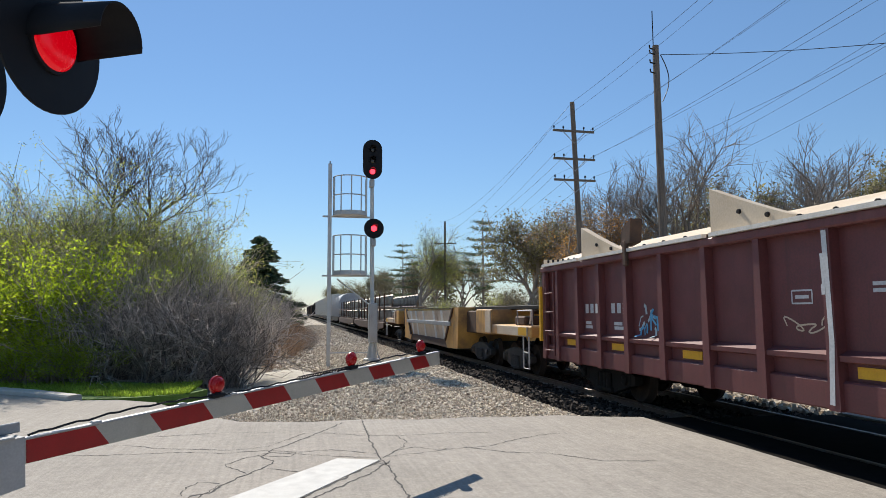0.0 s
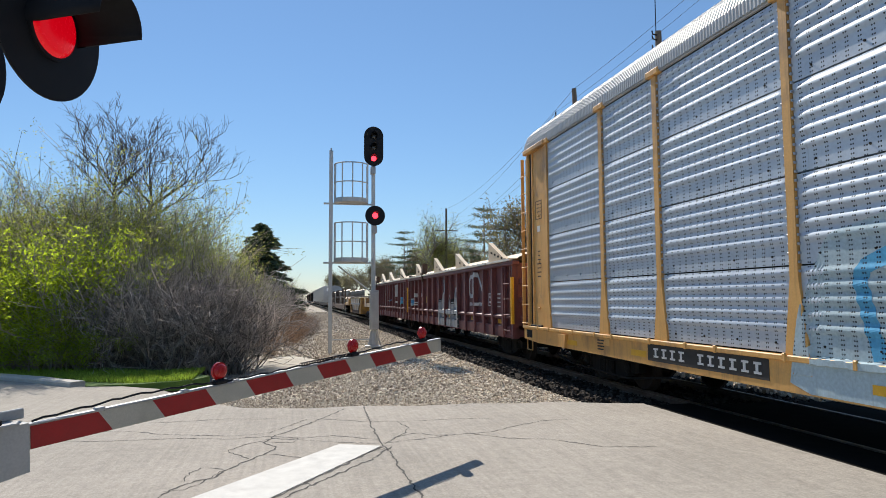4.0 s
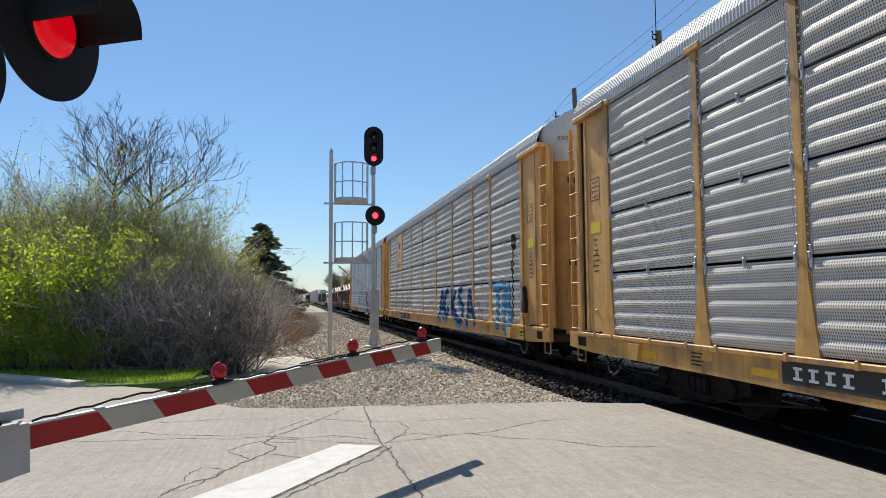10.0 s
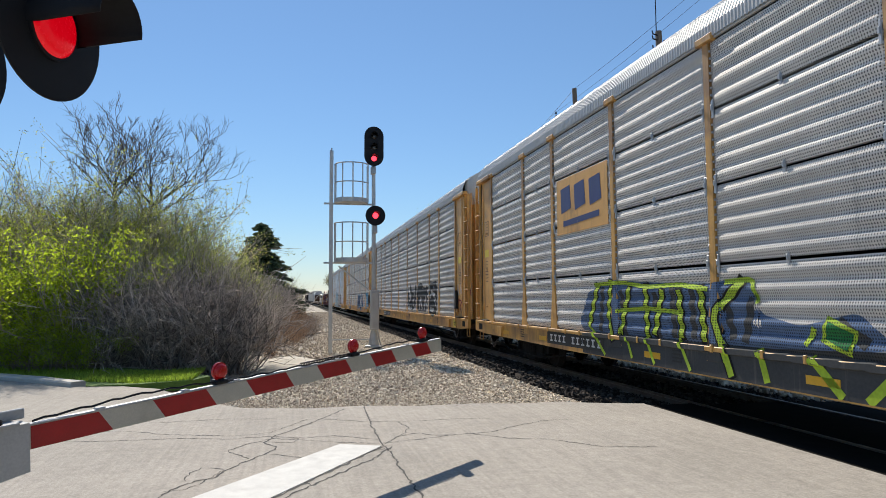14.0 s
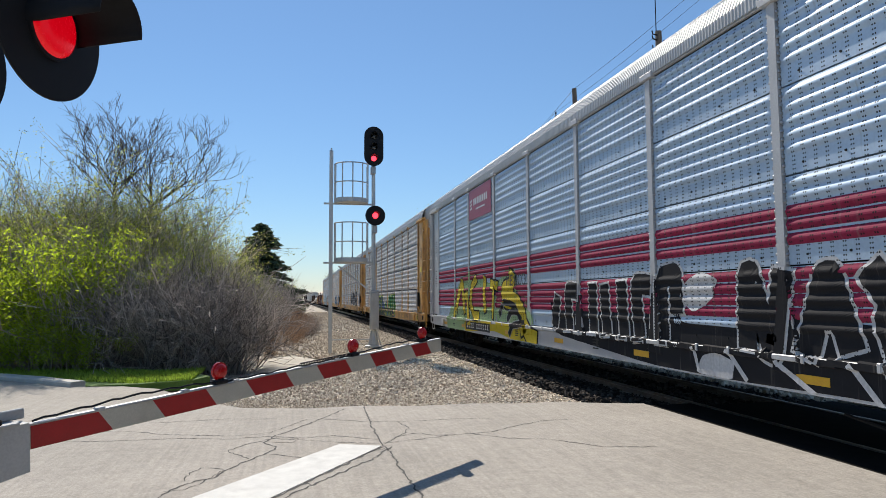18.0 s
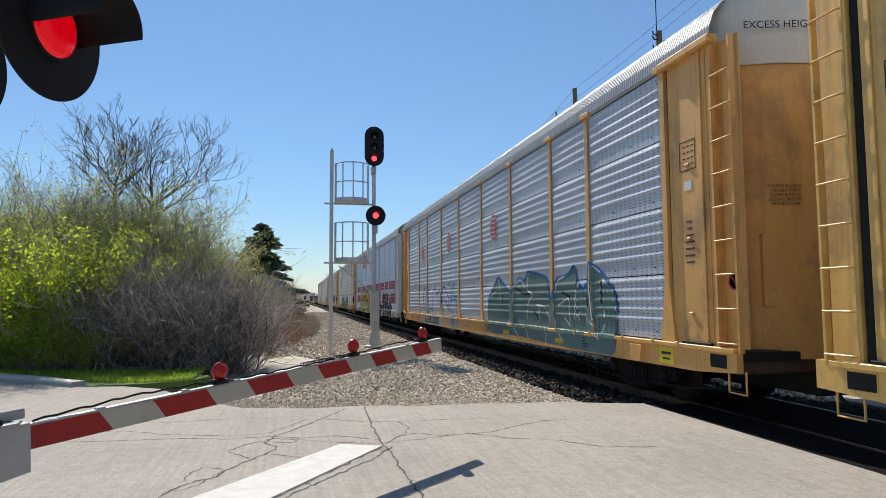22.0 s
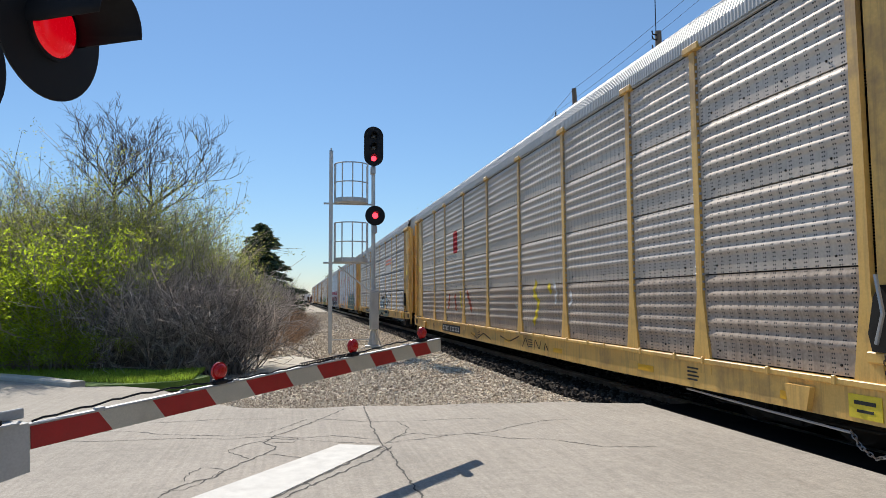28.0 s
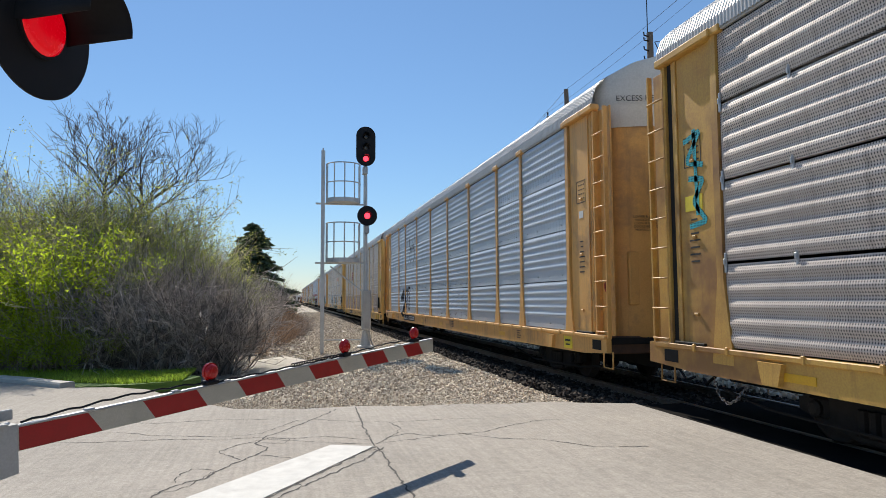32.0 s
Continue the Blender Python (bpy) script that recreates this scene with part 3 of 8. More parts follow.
        part("step", Shape().tube([(-1.5, way * 13.2, lo + 0.1), (-1.5, way * 13.2, lo - 0.2), (-1.5, way * 13.55, lo - 0.2), (-1.5, way * 13.55, lo + 0.1)], 0.016, 6), frame_mat, car)
        if way < 0 and kind != "riveted":
            rig = part("hand_brake", Shape().slab([(-12.24, hi + 0.32), (-12.02, hi + 0.32), (-11.98, hi + 0.5), (-12.06, hi + 0.86), (-12.14, hi + 0.98), (-12.2, hi + 0.9), (-12.27, hi + 0.55)], "x", -1.66, -1.57), DARK, car, "black hand-brake housing and lever")
            part("brake_lever", Shape().tube([(-1.69, -12.1, hi + 0.4), (-1.70, -12.2, hi + 0.7), (-1.68, -12.12, hi + 1.08)], 0.022, 6), GALV, rig, "worn steel lever")
            part("brake_bracket", Shape().box((-1.64, -12.32, hi + 0.2), (-1.57, -11.92, hi + 0.32), 0.015), end_mat, rig)
            part("brake_chain", chain([(-1.66, -12.16, hi + 0.3), (-1.65, -12.18, hi + 0.05), (-1.65, -12.2, lo + 0.12), (-1.62, -12.22, lo - 0.02)]), RUST, rig)
            part("brake_tray", Shape().box((-1.68, -12.75, hi + 0.02), (-1.57, -12.25, hi + 0.05), 0.008), DARK, rig)
            part("brake_rod", Shape().tube([(-1.5, -8.6, lo - 0.06), (-1.53, -10.4, lo - 0.1), (-1.55, -11.6, lo - 0.12)], 0.016, 6), GALV, rig)
        part("sill_tray", Shape().box((-1.62, min(way * 12.3, way * 13.0), hi + 0.012), (-1.565, max(way * 12.3, way * 13.0), hi + 0.05), 0.008), DARK, car)
        if kind != "riveted":
            part("safety_chain", chain([(-1.55, way * 11.6, lo - 0.1), (-1.56, way * 11.72, lo - 0.24), (-1.56, way * 11.9, lo - 0.32), (-1.56, way * 12.08, lo - 0.25), (-1.55, way * 12.2, lo - 0.02)]), STEEL, car)
            for z in (2.55, 4.45):
                part("door_slot", Shape().box((-1.2, -0.03, -0.07), (-0.62, 0.02, 0.07), 0.02, Matrix.Translation((0, way * 13.34, z)) @ Matrix.Rotation(way * -0.3, 4, "Z")), RUST, door, "dark slot across the end door")
        if way < 0:
            sign = part("warning_sign", Shape().lathe([(0, 0.12), (0.004, 0.12)], (-1.4765, -13.36 - more, 1.95), (-1, 0, 0), 24), CREAM, car, "small round sign with a red ring")
            part("sign_ring", Shape().lathe([(0, 0.12), (0.003, 0.12), (0.003, 0.095), (0.0, 0.095)], (-1.4815, -13.36 - more, 1.95), (-1, 0, 0), 24), SIGN_RED, sign)
            part("sign_bar", Shape().box((-1.486, -0.1, -0.014), (-1.4815, 0.1, 0.014), 0, Matrix.Translation((0, -13.36 - more, 1.95)) @ Matrix.Rotation(0.8, 4, "X")), SIGN_RED, sign)
        coupler(car, way * (13.6 + more), way)
        truck(car, way * 10.06)
        brake = Shape().tube([(-1.2, way * 7.6, 0.42), (-1.22, way * 9.0, 0.25), (-1.2, way * 11.6, 0.3), (-1.1, way * 12.6, 0.42)], 0.02, 6)
        part("brake_pipe", brake, DARK, car)
    rolls(car, y0)
    return car


def gap(k):
    """Where the coupling k lies at 0 s."""
    return 6.58 - SPEED * 12.4 + 28.6 * k


RIBS = (-8.17, -7.33, -6.33, -5.4, -4.33, -3.2, -2.1, -1.05, -0.1, 1.0, 2.1, 3.23, 4.36, 5.4, 6.37, 7.4, 8.17)


def gondola(label, length, y0, front_strip, group="open cars of the train"):
    """A high-sided gondola with ribbed sides and bent covers lying across its load."""
    car = thing("gondola_car", label, "train car", group)
    L = length / 2 - 0.55
    for x in (-1, 1):
        s = Shape().box((min(x * 1.42, x * 1.47), -L, 0.95), (max(x * 1.42, x * 1.47), L, 2.66), 0.01)
        side = part("side_wall", s, MAROON, car)
        part("top_chord", Shape().box((min(x * 1.40, x * 1.62), -L - 0.04, 2.62), (max(x * 1.40, x * 1.62), L + 0.04, 2.74), 0.02), MAROON, car)
        part("bottom_chord", Shape().box((min(x * 1.40, x * 1.55), -L, 0.66), (max(x * 1.40, x * 1.55), L, 0.98), 0.02), MAROON, car)
        rib = shared(("rib", x), lambda: Shape().slab([(-0.08, 0.66), (0.08, 0.66), (0.055, 2.63), (-0.055, 2.63)], "x", min(x * 1.46, x * 1.6), max(x * 1.46, x * 1.6)), MAROON)
        for i, y in enumerate(RIBS):
            part("rib", rib, MAROON, side, at=(0, y, 0))
            if i < len(RIBS) - 1:
                w = round(RIBS[i + 1] - y - 0.17, 2)
                bar = shared(("side_stiffener", w, x), lambda: Shape().slab([(x * 1.46, 1.16), (x * 1.58, 1.19), (x * 1.585, 1.25), (x * 1.46, 1.31)], "y", -w / 2, w / 2), MAROON)
                part("side_stiffener", bar, MAROON, side, at=(0, (y + RIBS[i + 1]) / 2, 0))
                if x < 0 and i in (1, 4, 7, 10, 12, 14):
                    part("reflector", shared("reflector", lambda: Shape().box((-1.488, -0.24, 1.02), (-1.471, 0.24, 1.14)), REFLECT), REFLECT, side, "yellow reflective strip", at=(0, y + 0.5, 0))
    part("floor", Shape().box((-1.44, -L, 0.9), (1.44, L, 1.0), 0), DARK, car)
    for way in (-1, 1):
        part("end_wall", Shape().box((-1.45, min(way * (L - 0.08), way * L), 0.7), (1.45, max(way * (L - 0.08), way * L), 2.68), 0.02), MAROON, car)
        for z in (1.2, 1.7, 2.2):
            part("end_beam", Shape().box((-1.42, min(way * L, way * (L + 0.12)), z - 0.08), (1.42, max(way * L, way * (L + 0.12)), z + 0.08), 0.03), MAROON, car)
        ladder_part(car, -1.56, way * (L - 0.45), 0.75, 2.6, 0.42, MAROON, 0.46)
        coupler(car, way * (L - 0.05), way)
        truck(car, way * (L - 2.0))
        if way > 0 or front_strip:
            part("grab_bar", Shape().box((-1.66, way * (L + 0.02) - 0.05, 1.05), (-1.58, way * (L + 0.02) + 0.05, 2.3), 0.01), REFLECT, car, "bright yellow end strip")
    part("load", Shape().box((-1.38, -L + 0.1, 1.0), (1.38, L - 0.1, 2.55), 0.05), COVER, car, "tan load under bent covers")
    # wedge-shaped covers: each rises from its near end to an upright flap at its far end
    for y, far, high in ((-8.2, -5.95, 0.6), (-5.9, -1.8, 0.56), (-1.75, 1.95, 0.62), (2.0, 6.15, 0.6), (6.2, 8.2, 0.12)):
        span, slope = far - y, 1.7 / (far - y)
        rows = []
        for k in range(13):
            u = k / 12
            z = 2.80 + high * max(0.0, (u - 1 + slope) / slope) ** 1.1
            rows.append([(x, y + u * (span - 0.05), z if abs(x) > 1.4 else 2.82 + 0.34 * (1 - (x / 1.45) ** 2)) for x in (-1.58, -1.44, -1.38, -0.9, -0.3, 0.3, 0.9, 1.38, 1.44, 1.58)])
        c = Shape().sheet(rows)
        c.sheet([[(p[0], p[1], 2.74) for p in r] for r in rows])
        for j in (0, 9):
            c.sheet([[r[j], (r[j][0], r[j][1], 2.74)] for r in rows])
        c.sheet([[p, (p[0], p[1], 2.74)] for p in rows[-1]])
        cov = part("cover", c, COVER, car, "pale bent cover sheet over the load")
        part("cover_rim", Shape().slab([(y, 2.745), (y + span - 0.1, 2.745), (y + span - 0.1, 2.80), (y, 2.80)], "x", -1.66, -1.585), WHITISH, cov)
        bolt = shared("cover_bolt", lambda: Shape().lathe([(0, 0.035), (0.03, 0.03)], (-1.58, 0, 0), (-1, 0, 0), 8), DARK)
        for k in range(6):
            u = 0.12 + 0.14 * k
            part("cover_bolt", bolt, DARK, cov, at=(0, y + u * span, 2.80 + high * max(0.0, (u - 1 + slope) / slope) ** 1.1 * 0.6))
    part("hold_down", Shape().box((-1.68, -0.06, 2.5), (-1.6, 0.06, 2.95), 0.02).slab([(-0.2, 2.9), (0.1, 2.85), (0.05, 3.15), (-0.25, 3.3)], "x", -1.67, -1.45), RUST, car, at=(0, 4.2, 0))
    rolls(car, y0)
    return car


def flat_car(label, length, y0, deck_mat, z=1.1, name="flat_car", trucks=(2.2,)):
    car = thing(name, label, "train car", "open cars of the train")
    L = length / 2 - 0.5
    part("deck", Shape().box((-1.5, -L, z - 0.12), (1.5, L, z), 0.02), deck_mat, car)
    for x in (-1, 1):
        part("side_sill", Shape().slab([(-L, z - 0.02), (L, z - 0.02), (L, z - 0.35), (L * 0.6, z - 0.55), (-L * 0.6, z - 0.55), (-L, z - 0.35)], "x", min(x * 1.5, x * 1.56), max(x * 1.5, x * 1.56)), deck_mat, car)
    for way in (-1, 1):
        for t in trucks:
            truck(car, way * (L - t))
        coupler(car, way * (L - 0.05), way)
    rolls(car, y0)
    return car


def depressed_car(y0, length):
    """A yellow heavy-load car: raised ends on paired trucks, an open sloping bin between them."""
    car = thing("depressed_load_car", "yellow depressed-centre car carrying a cream steel bin", "train car", "open cars of the train")
    L = length / 2 - 0.5

    def span(u, v):
        return sorted((way * (L - u), way * (L - v)))

    for way in (-1, 1):
        a, b = span(0.0, 3.3)
        part("end_deck", Shape().box((-1.5, a, 1.08), (1.5, b, 1.36), 0.03), YELLOW, car)
        part("side_plate", Shape().box((-1.53, a + 0.2, 1.1), (-1.502, b - 0.6, 1.34), 0.008), CREAM, car, "pale cream side plate")
        part("reflector", Shape().box((-1.536, way * (L - 0.55) - 0.3, 1.12), (-1.531, way * (L - 0.55) + 0.3, 1.32)), REFLECT, car, "yellow reflective strip")
        part("handrail", Shape().tube([(-1.42, a + 0.1, 1.36), (-1.42, a + 0.1, 1.75), (-1.42, a + 1.2, 1.75), (-1.42, a + 1.2, 1.36)], 0.02, 6), GALV, car)
        part("brake_gear", Shape().box((-1.3, way * (L - 1.4) - 0.4, 1.36), (-0.5, way * (L - 1.4) + 0.4, 1.6), 0.04).tube([(-1.2, way * (L - 0.8), 1.36), (-1.0, way * (L - 1.2), 1.72), (-0.5, way * (L - 1.4), 1.7)], 0.06, 8), RUST, car)
        a, b = span(3.3, 5.0)
        part("step_box", Shape().box((-1.5, a, 1.05), (1.5, b, 1.8), 0.03), YELLOW, car)
        part("step_plate", Shape().box((-1.53, min(way * (L - 3.35), way * (L - 3.9)), 1.1), (-1.502, max(way * (L - 3.35), way * (L - 3.9)), 1.76), 0.008), CREAM, car, "pale cream side plate")
        a, b = span(0.3, 7.6)
        part("top_beam", Shape().box((-0.9, a, 1.78), (0.9, b, 1.9), 0.02), DARK, car, "dark upper beam")
        a, b = span(5.0, 7.5)
        part("neck", Shape().box((-1.2, a, 1.0), (1.2, b, 1.76), 0.04), RUST, car)
        part("bulkhead", Shape().slab([(way * (L - 7.2), 1.88), (way * (L - 8.0), 1.88), (way * (L - 9.3), 0.62), (way * (L - 9.0), 0.36), (way * (L - 7.4), 0.42)], "x", -1.52, 1.52), YELLOW, car)
        part("bulkhead_rib", Shape().slab([(way * (L - 7.9), 1.86), (way * (L - 8.05), 1.86), (way * (L - 9.35), 0.62), (way * (L - 9.2), 0.62)], "x", -1.58, -1.5), RUST, car)
        part("step_ladder", Shape().tube([(-1.5, way * (L - 0.15), 1.1), (-1.5, way * (L - 0.15), 0.3), (-1.5, way * (L - 0.55), 0.3), (-1.5, way * (L - 0.55), 1.1)], 0.02, 6).tube([(-1.5, way * (L - 0.15), 0.7), (-1.5, way * (L - 0.55), 0.7)], 0.02, 6), GALV, car)
        for t in (2.4, 6.0):
            truck(car, way * (L - t), GREASY)
        coupler(car, way * (L - 0.05), way)
    M = L - 8.6
    part("bin_floor", Shape().box((-1.5, -M, 0.36), (1.5, M, 0.66), 0.03), RUST, car, "rusty low centre deck")
    for x in (-1, 1):
        part("bin_side", Shape().slab([(x * 1.44, 0.66), (x * 1.36, 0.66), (x * 1.5, 1.78), (x * 1.58, 1.78)], "y", -M - 0.3, M + 0.3), CREAM, car, "cream sloping bin side, rubbed bare")
    for y in (-M * 0.75, -M * 0.4, M * 0.1, M * 0.5, M * 0.8):
        part("bin_rib", Shape().slab([(-1.46, 0.66), (-1.43, 0.66), (-1.57, 1.78), (-1.61, 1.78)], "y", y - 0.14, y + 0.14), PAPER, car)
    part("bin_rail", Shape().box((-1.6, -M - 0.3, 1.2), (-1.53, M + 0.3, 1.36), 0.01), GALV, car)
    rolls(car, y0)
    return car


def wheelset_car(y0, length):
    """A flat car with two tiers of rusty wheelsets standing on racks."""
    car = flat_car("brown flat car stacked with rusty railway wheelsets", length, y0, RUST, 1.05, "wheelset_car")
    L = length / 2 - 0.9
    disc = shared("stacked_wheel", lambda: Shape().lathe([(0, 0.07), (0, 0.2), (0.03, 0.36), (0, 0.38), (0, 0.42), (0.12, 0.44), (0.12, 0.1)], (0, 0, 0), (1, 0, 0), 14), TREAD)
    for tier in (0, 1):
        z = 1.5 + tier * 0.95
        rack = part("rack", Shape().box((-1.45, -L, z - 0.46), (-1.35, L, z - 0.36), 0.01).box((1.35, -L, z - 0.46), (1.45, L, z - 0.36), 0.01), RUST, car)
        n = int(2 * L / 0.62)
        for i in range(n):
            y = -L + 0.4 + i * 0.62
            for x in (-0.95, 0.75):
                part("stacked_wheel", disc, TREAD, rack, at=(x, y, z))
            if i % 4 == 0:
                part("rack_post", shared("rack_post", lambda: Shape().box((-1.47, -0.06, -0.45), (-1.37, 0.06, 0.5), 0.01), RUST), RUST, rack, at=(0, y - 0.3, z))
    return car


def covered_car(label, length, y0, body_mat, top=4.4, name="box_car", rounded=False):
    car = flat_car(label, length, y0, DARK, 1.1, name)
    L = length / 2 - 0.6
    if rounded:
        prof = [(1.5 * math.cos(a), 2.75 + 1.5 * math.sin(a)) for a in [i * math.pi / 10 for i in range(20)]]
        part("body", Shape().slab(prof, "y", -L + 0.4, L - 0.4), body_mat, car, smooth=False)
    else:
        part("body", Shape().box((-1.5, -L, 1.12), (1.5, L, top), 0.06), body_mat, car)
    n = int(2 * L / 1.3)
    rib = shared(("body_rib", top), lambda: Shape().box((-1.55, -0.06, 1.15), (-1.49, 0.06, top - 0.1), 0.01), body_mat)
    for i in range(n + 1):
        part("body_rib", rib, body_mat, car, at=(0, -L + 0.1 + i * (2 * L - 0.2) / n, 0))
    return car


# paints of the automobile cars
def panel_paint(name, a, b, holes=True, grime=(0.2, 0.18, 0.16), streaks=0.3, metal=0.1, rough=0.62, rows=0.036, cols=0.034, sparse=False, above=None, spec=0.42):
    """Galvanised sheet with rows of small punched holes, dulled by grime running down."""
    m = mat(name, a, b, rough, metal, scale=0.9, fine=25, bump=0.06, streak=grime, streaks=streaks, vary=0.06, spec=spec)
    if not holes:
        return m
    n, l = m.node_tree.nodes, m.node_tree.links
    p = n["Principled BSDF"]
    co = n.new("ShaderNodeTexCoord")
    sep = n.new("ShaderNodeSeparateXYZ")
    l.new(co.outputs["Object"], sep.inputs[0])

    def calc(op, x, y):
        q = n.new("ShaderNodeMath")
        q.operation = op
        for i, v in enumerate((x, y)):
            if isinstance(v, float):
                q.inputs[i].default_value = v
            elif v is not None:
                l.new(v, q.inputs[i])
        return q.outputs[0]

    if sparse:
        cols, rows = 0.165, 0.05
    fy = calc("SUBTRACT", calc("FRACT", calc("DIVIDE", sep.outputs[1], cols), None), 0.5)
    if sparse:
        fy = calc("SUBTRACT", calc("ABSOLUTE", fy, None), 0.09)
    fz = calc("SUBTRACT", calc("FRACT", calc("DIVIDE", sep.outputs[2], rows), None), 0.5)
    dy, dz = calc("MULTIPLY", fy, cols), calc("MULTIPLY", fz, rows)
    if not sparse:
        dz = calc("MULTIPLY", dz, 0.7)
    d = calc("SQRT", calc("ADD", calc("MULTIPLY", dy, dy), calc("MULTIPLY", dz, dz)), None)
    hole = calc("LESS_THAN", d, 0.0102 if sparse else 0.0078)
    if above:
        hole = calc("MULTIPLY", hole, calc("GREATER_THAN", sep.outputs[2], above))
    mix = n.new("ShaderNodeMix")
    mix.data_type = "RGBA"
    src = p.inputs["Base Color"].links[0].from_socket
    l.new(hole, mix.inputs["Factor"])
    l.new(src, mix.inputs["A"])
    mix.inputs["B"].default_value = (0.02, 0.02, 0.022, 1)
    l.new(mix.outputs["Result"], p.inputs["Base Color"])
    return m


GREY = panel_paint("grey_punched_sheet", (0.723, 0.684, 0.633), (0.565, 0.531, 0.486))
GREY_DULL = panel_paint("dull_punched_sheet", (0.678, 0.638, 0.588), (0.508, 0.475, 0.435))
BLUE_GREY = panel_paint("bluish_riveted_sheet", (0.531, 0.593, 0.655), (0.441, 0.492, 0.554), sparse=True, metal=0.25, rough=0.5, streaks=0.15)
BROWN_GREY = panel_paint("grimy_brown_sheet", (0.610, 0.531, 0.452), (0.463, 0.395, 0.333), sparse=True, metal=0.25, rough=0.5, streaks=0.3)
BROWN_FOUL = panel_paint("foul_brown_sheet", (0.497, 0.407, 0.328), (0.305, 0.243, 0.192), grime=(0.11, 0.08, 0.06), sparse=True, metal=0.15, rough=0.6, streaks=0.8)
SILVER = panel_paint("silver_riveted_sheet", (0.565, 0.610, 0.661), (0.475, 0.508, 0.559), sparse=True, metal=0.25, rough=0.5, streaks=0.12)
SILVER_BLUE = panel_paint("bluish_silver_sheet", (0.475, 0.588, 0.701), (0.395, 0.492, 0.599), sparse=True, metal=0.25, rough=0.5, streaks=0.12)
DUSTY = panel_paint("dusty_brownish_punched_sheet", (0.678, 0.599, 0.537), (0.531, 0.458, 0.407), grime=(0.16, 0.11, 0.08), streaks=0.5)
ROOF = mat("galvanised_roof", (0.50, 0.50, 0.49), (0.42, 0.42, 0.41), 0.5, 0.2, scale=2, fine=30, bump=0.05, stain=(0.45, 0.4, 0.33), amount=0.12)
GREY_PLAIN = mat("plain_grey_sheet", (0.52, 0.52, 0.51), (0.42, 0.42, 0.41), 0.6, scale=1.5, fine=30, bump=0.05)
TAN = mat("tan_yellow_paint", (0.70, 0.385, 0.115), (0.60, 0.32, 0.09), 0.55, scale=2.5, fine=40, bump=0.06, stain=(0.28, 0.17, 0.085), amount=0.32, streak=(0.17, 0.10, 0.05), streaks=0.5)
GOLD = mat("bright_yellow_paint", (0.73, 0.46, 0.13), (0.64, 0.385, 0.10), 0.5, scale=2.5, fine=40, bump=0.06, stain=(0.27, 0.17, 0.08), amount=0.4, streak=(0.16, 0.095, 0.05), streaks=0.6)
RUSTY_YELLOW = mat("rusting_yellow_paint", (0.60, 0.37, 0.08), (0.48, 0.25, 0.06), 0.6, scale=1.5, fine=40, bump=0.1, stain=(0.2, 0.09, 0.035), amount=0.55, streak=(0.2, 0.1, 0.04), streaks=0.4)
PALE = mat("pale_end_paint", (0.62, 0.6, 0.55), (0.52, 0.5, 0.45), 0.55, scale=2, fine=30, streak=(0.35, 0.28, 0.2), streaks=0.2)
SILVER_FRAME = mat("silver_frame_paint", (0.50, 0.50, 0.50), (0.42, 0.42, 0.42), 0.5, 0.1, scale=2, fine=40, streak=(0.25, 0.23, 0.2), streaks=0.15)

FLEET = [
    autorack("tan and blue-grey automobile car with white and black spray paint", "riveted", gap(3) - 15.13, TAN, [BLUE_GREY] * 4, ROOF, TAN, PALE),
    autorack("yellow and grey automobile car with a shield panel and blue lettering", "perforated", gap(2) - 14.60, TAN, [GREY] * 4, ROOF, TAN, PALE),
    autorack("yellow and grey automobile car with pale and dark spray paint", "perforated", gap(1) - 14.60, YELLOW, [GREY_DULL] * 4, ROOF, TAN, PALE),
    autorack("yellow and grey automobile car with green spray paint low down", "perforated", gap(0) - 14.37, YELLOW, [GREY] * 4, ROOF, TAN, PALE),
    autorack("silver automobile car with magenta bands and big painted letters", "riveted", gap(-1) - 14.20, SILVER_FRAME, [SILVER_BLUE] * 4, ROOF, SILVER_FRAME, PALE),
    autorack("tan and silver automobile car with a red emblem and teal letters", "riveted", gap(-2) - 14.17, TAN, [SILVER] * 4, ROOF, TAN, PALE),
    autorack("yellow and grey automobile car with an orange stripe panel", "perforated", gap(-3) - 14.13, GOLD, [GREY] * 4, ROOF, GOLD, PALE),
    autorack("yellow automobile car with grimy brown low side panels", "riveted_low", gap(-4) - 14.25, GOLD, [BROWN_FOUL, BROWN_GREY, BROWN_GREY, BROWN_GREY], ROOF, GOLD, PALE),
    autorack("tan and bluish automobile car with black spray lettering", "riveted", gap(-5) - 14.47, TAN, [BLUE_GREY] * 4, ROOF, TAN, PALE),
    autorack("rusting yellow automobile car with a teal scrawl on its end panel", "perforated", gap(-6) - 14.55, RUSTY_YELLOW, [DUSTY] * 4, ROOF, RUSTY_YELLOW, PALE),
]
REAR_GOND = gondola("maroon high-sided gondola with grey bubble lettering", 17.6, -11.0, True)
FRONT_GOND = gondola("maroon high-sided gondola with large pale letters", 17.6, 6.06, False)
y = 14.86
depressed_car(y + 13.5, 27.0)
y += 27.0
for i in range(2):
    wheelset_car(y + 11.0, 22.0)
    y += 22.0
covered_car("pale grey cylindrical tank car", 17.0, y + 8.5, SILVER_FRAME, 4.3, "tank_car", True)
y += 17.0
for i in range(3):
    covered_car("white box car with ribbed sides", 26.0, y + 13.0, PALE, 4.5)
    y += 26.0
covered_car("black ribbed steel hopper car", 18.0, y + 9.0, DARK, 4.4, "hopper_car")
y += 18.0
for i in range(6):
    covered_car("dark grimy ribbed hopper car", 18.0, y + 9.0, (DARK, RUST)[i % 2], 4.1, "hopper_car")
    y += 18.0


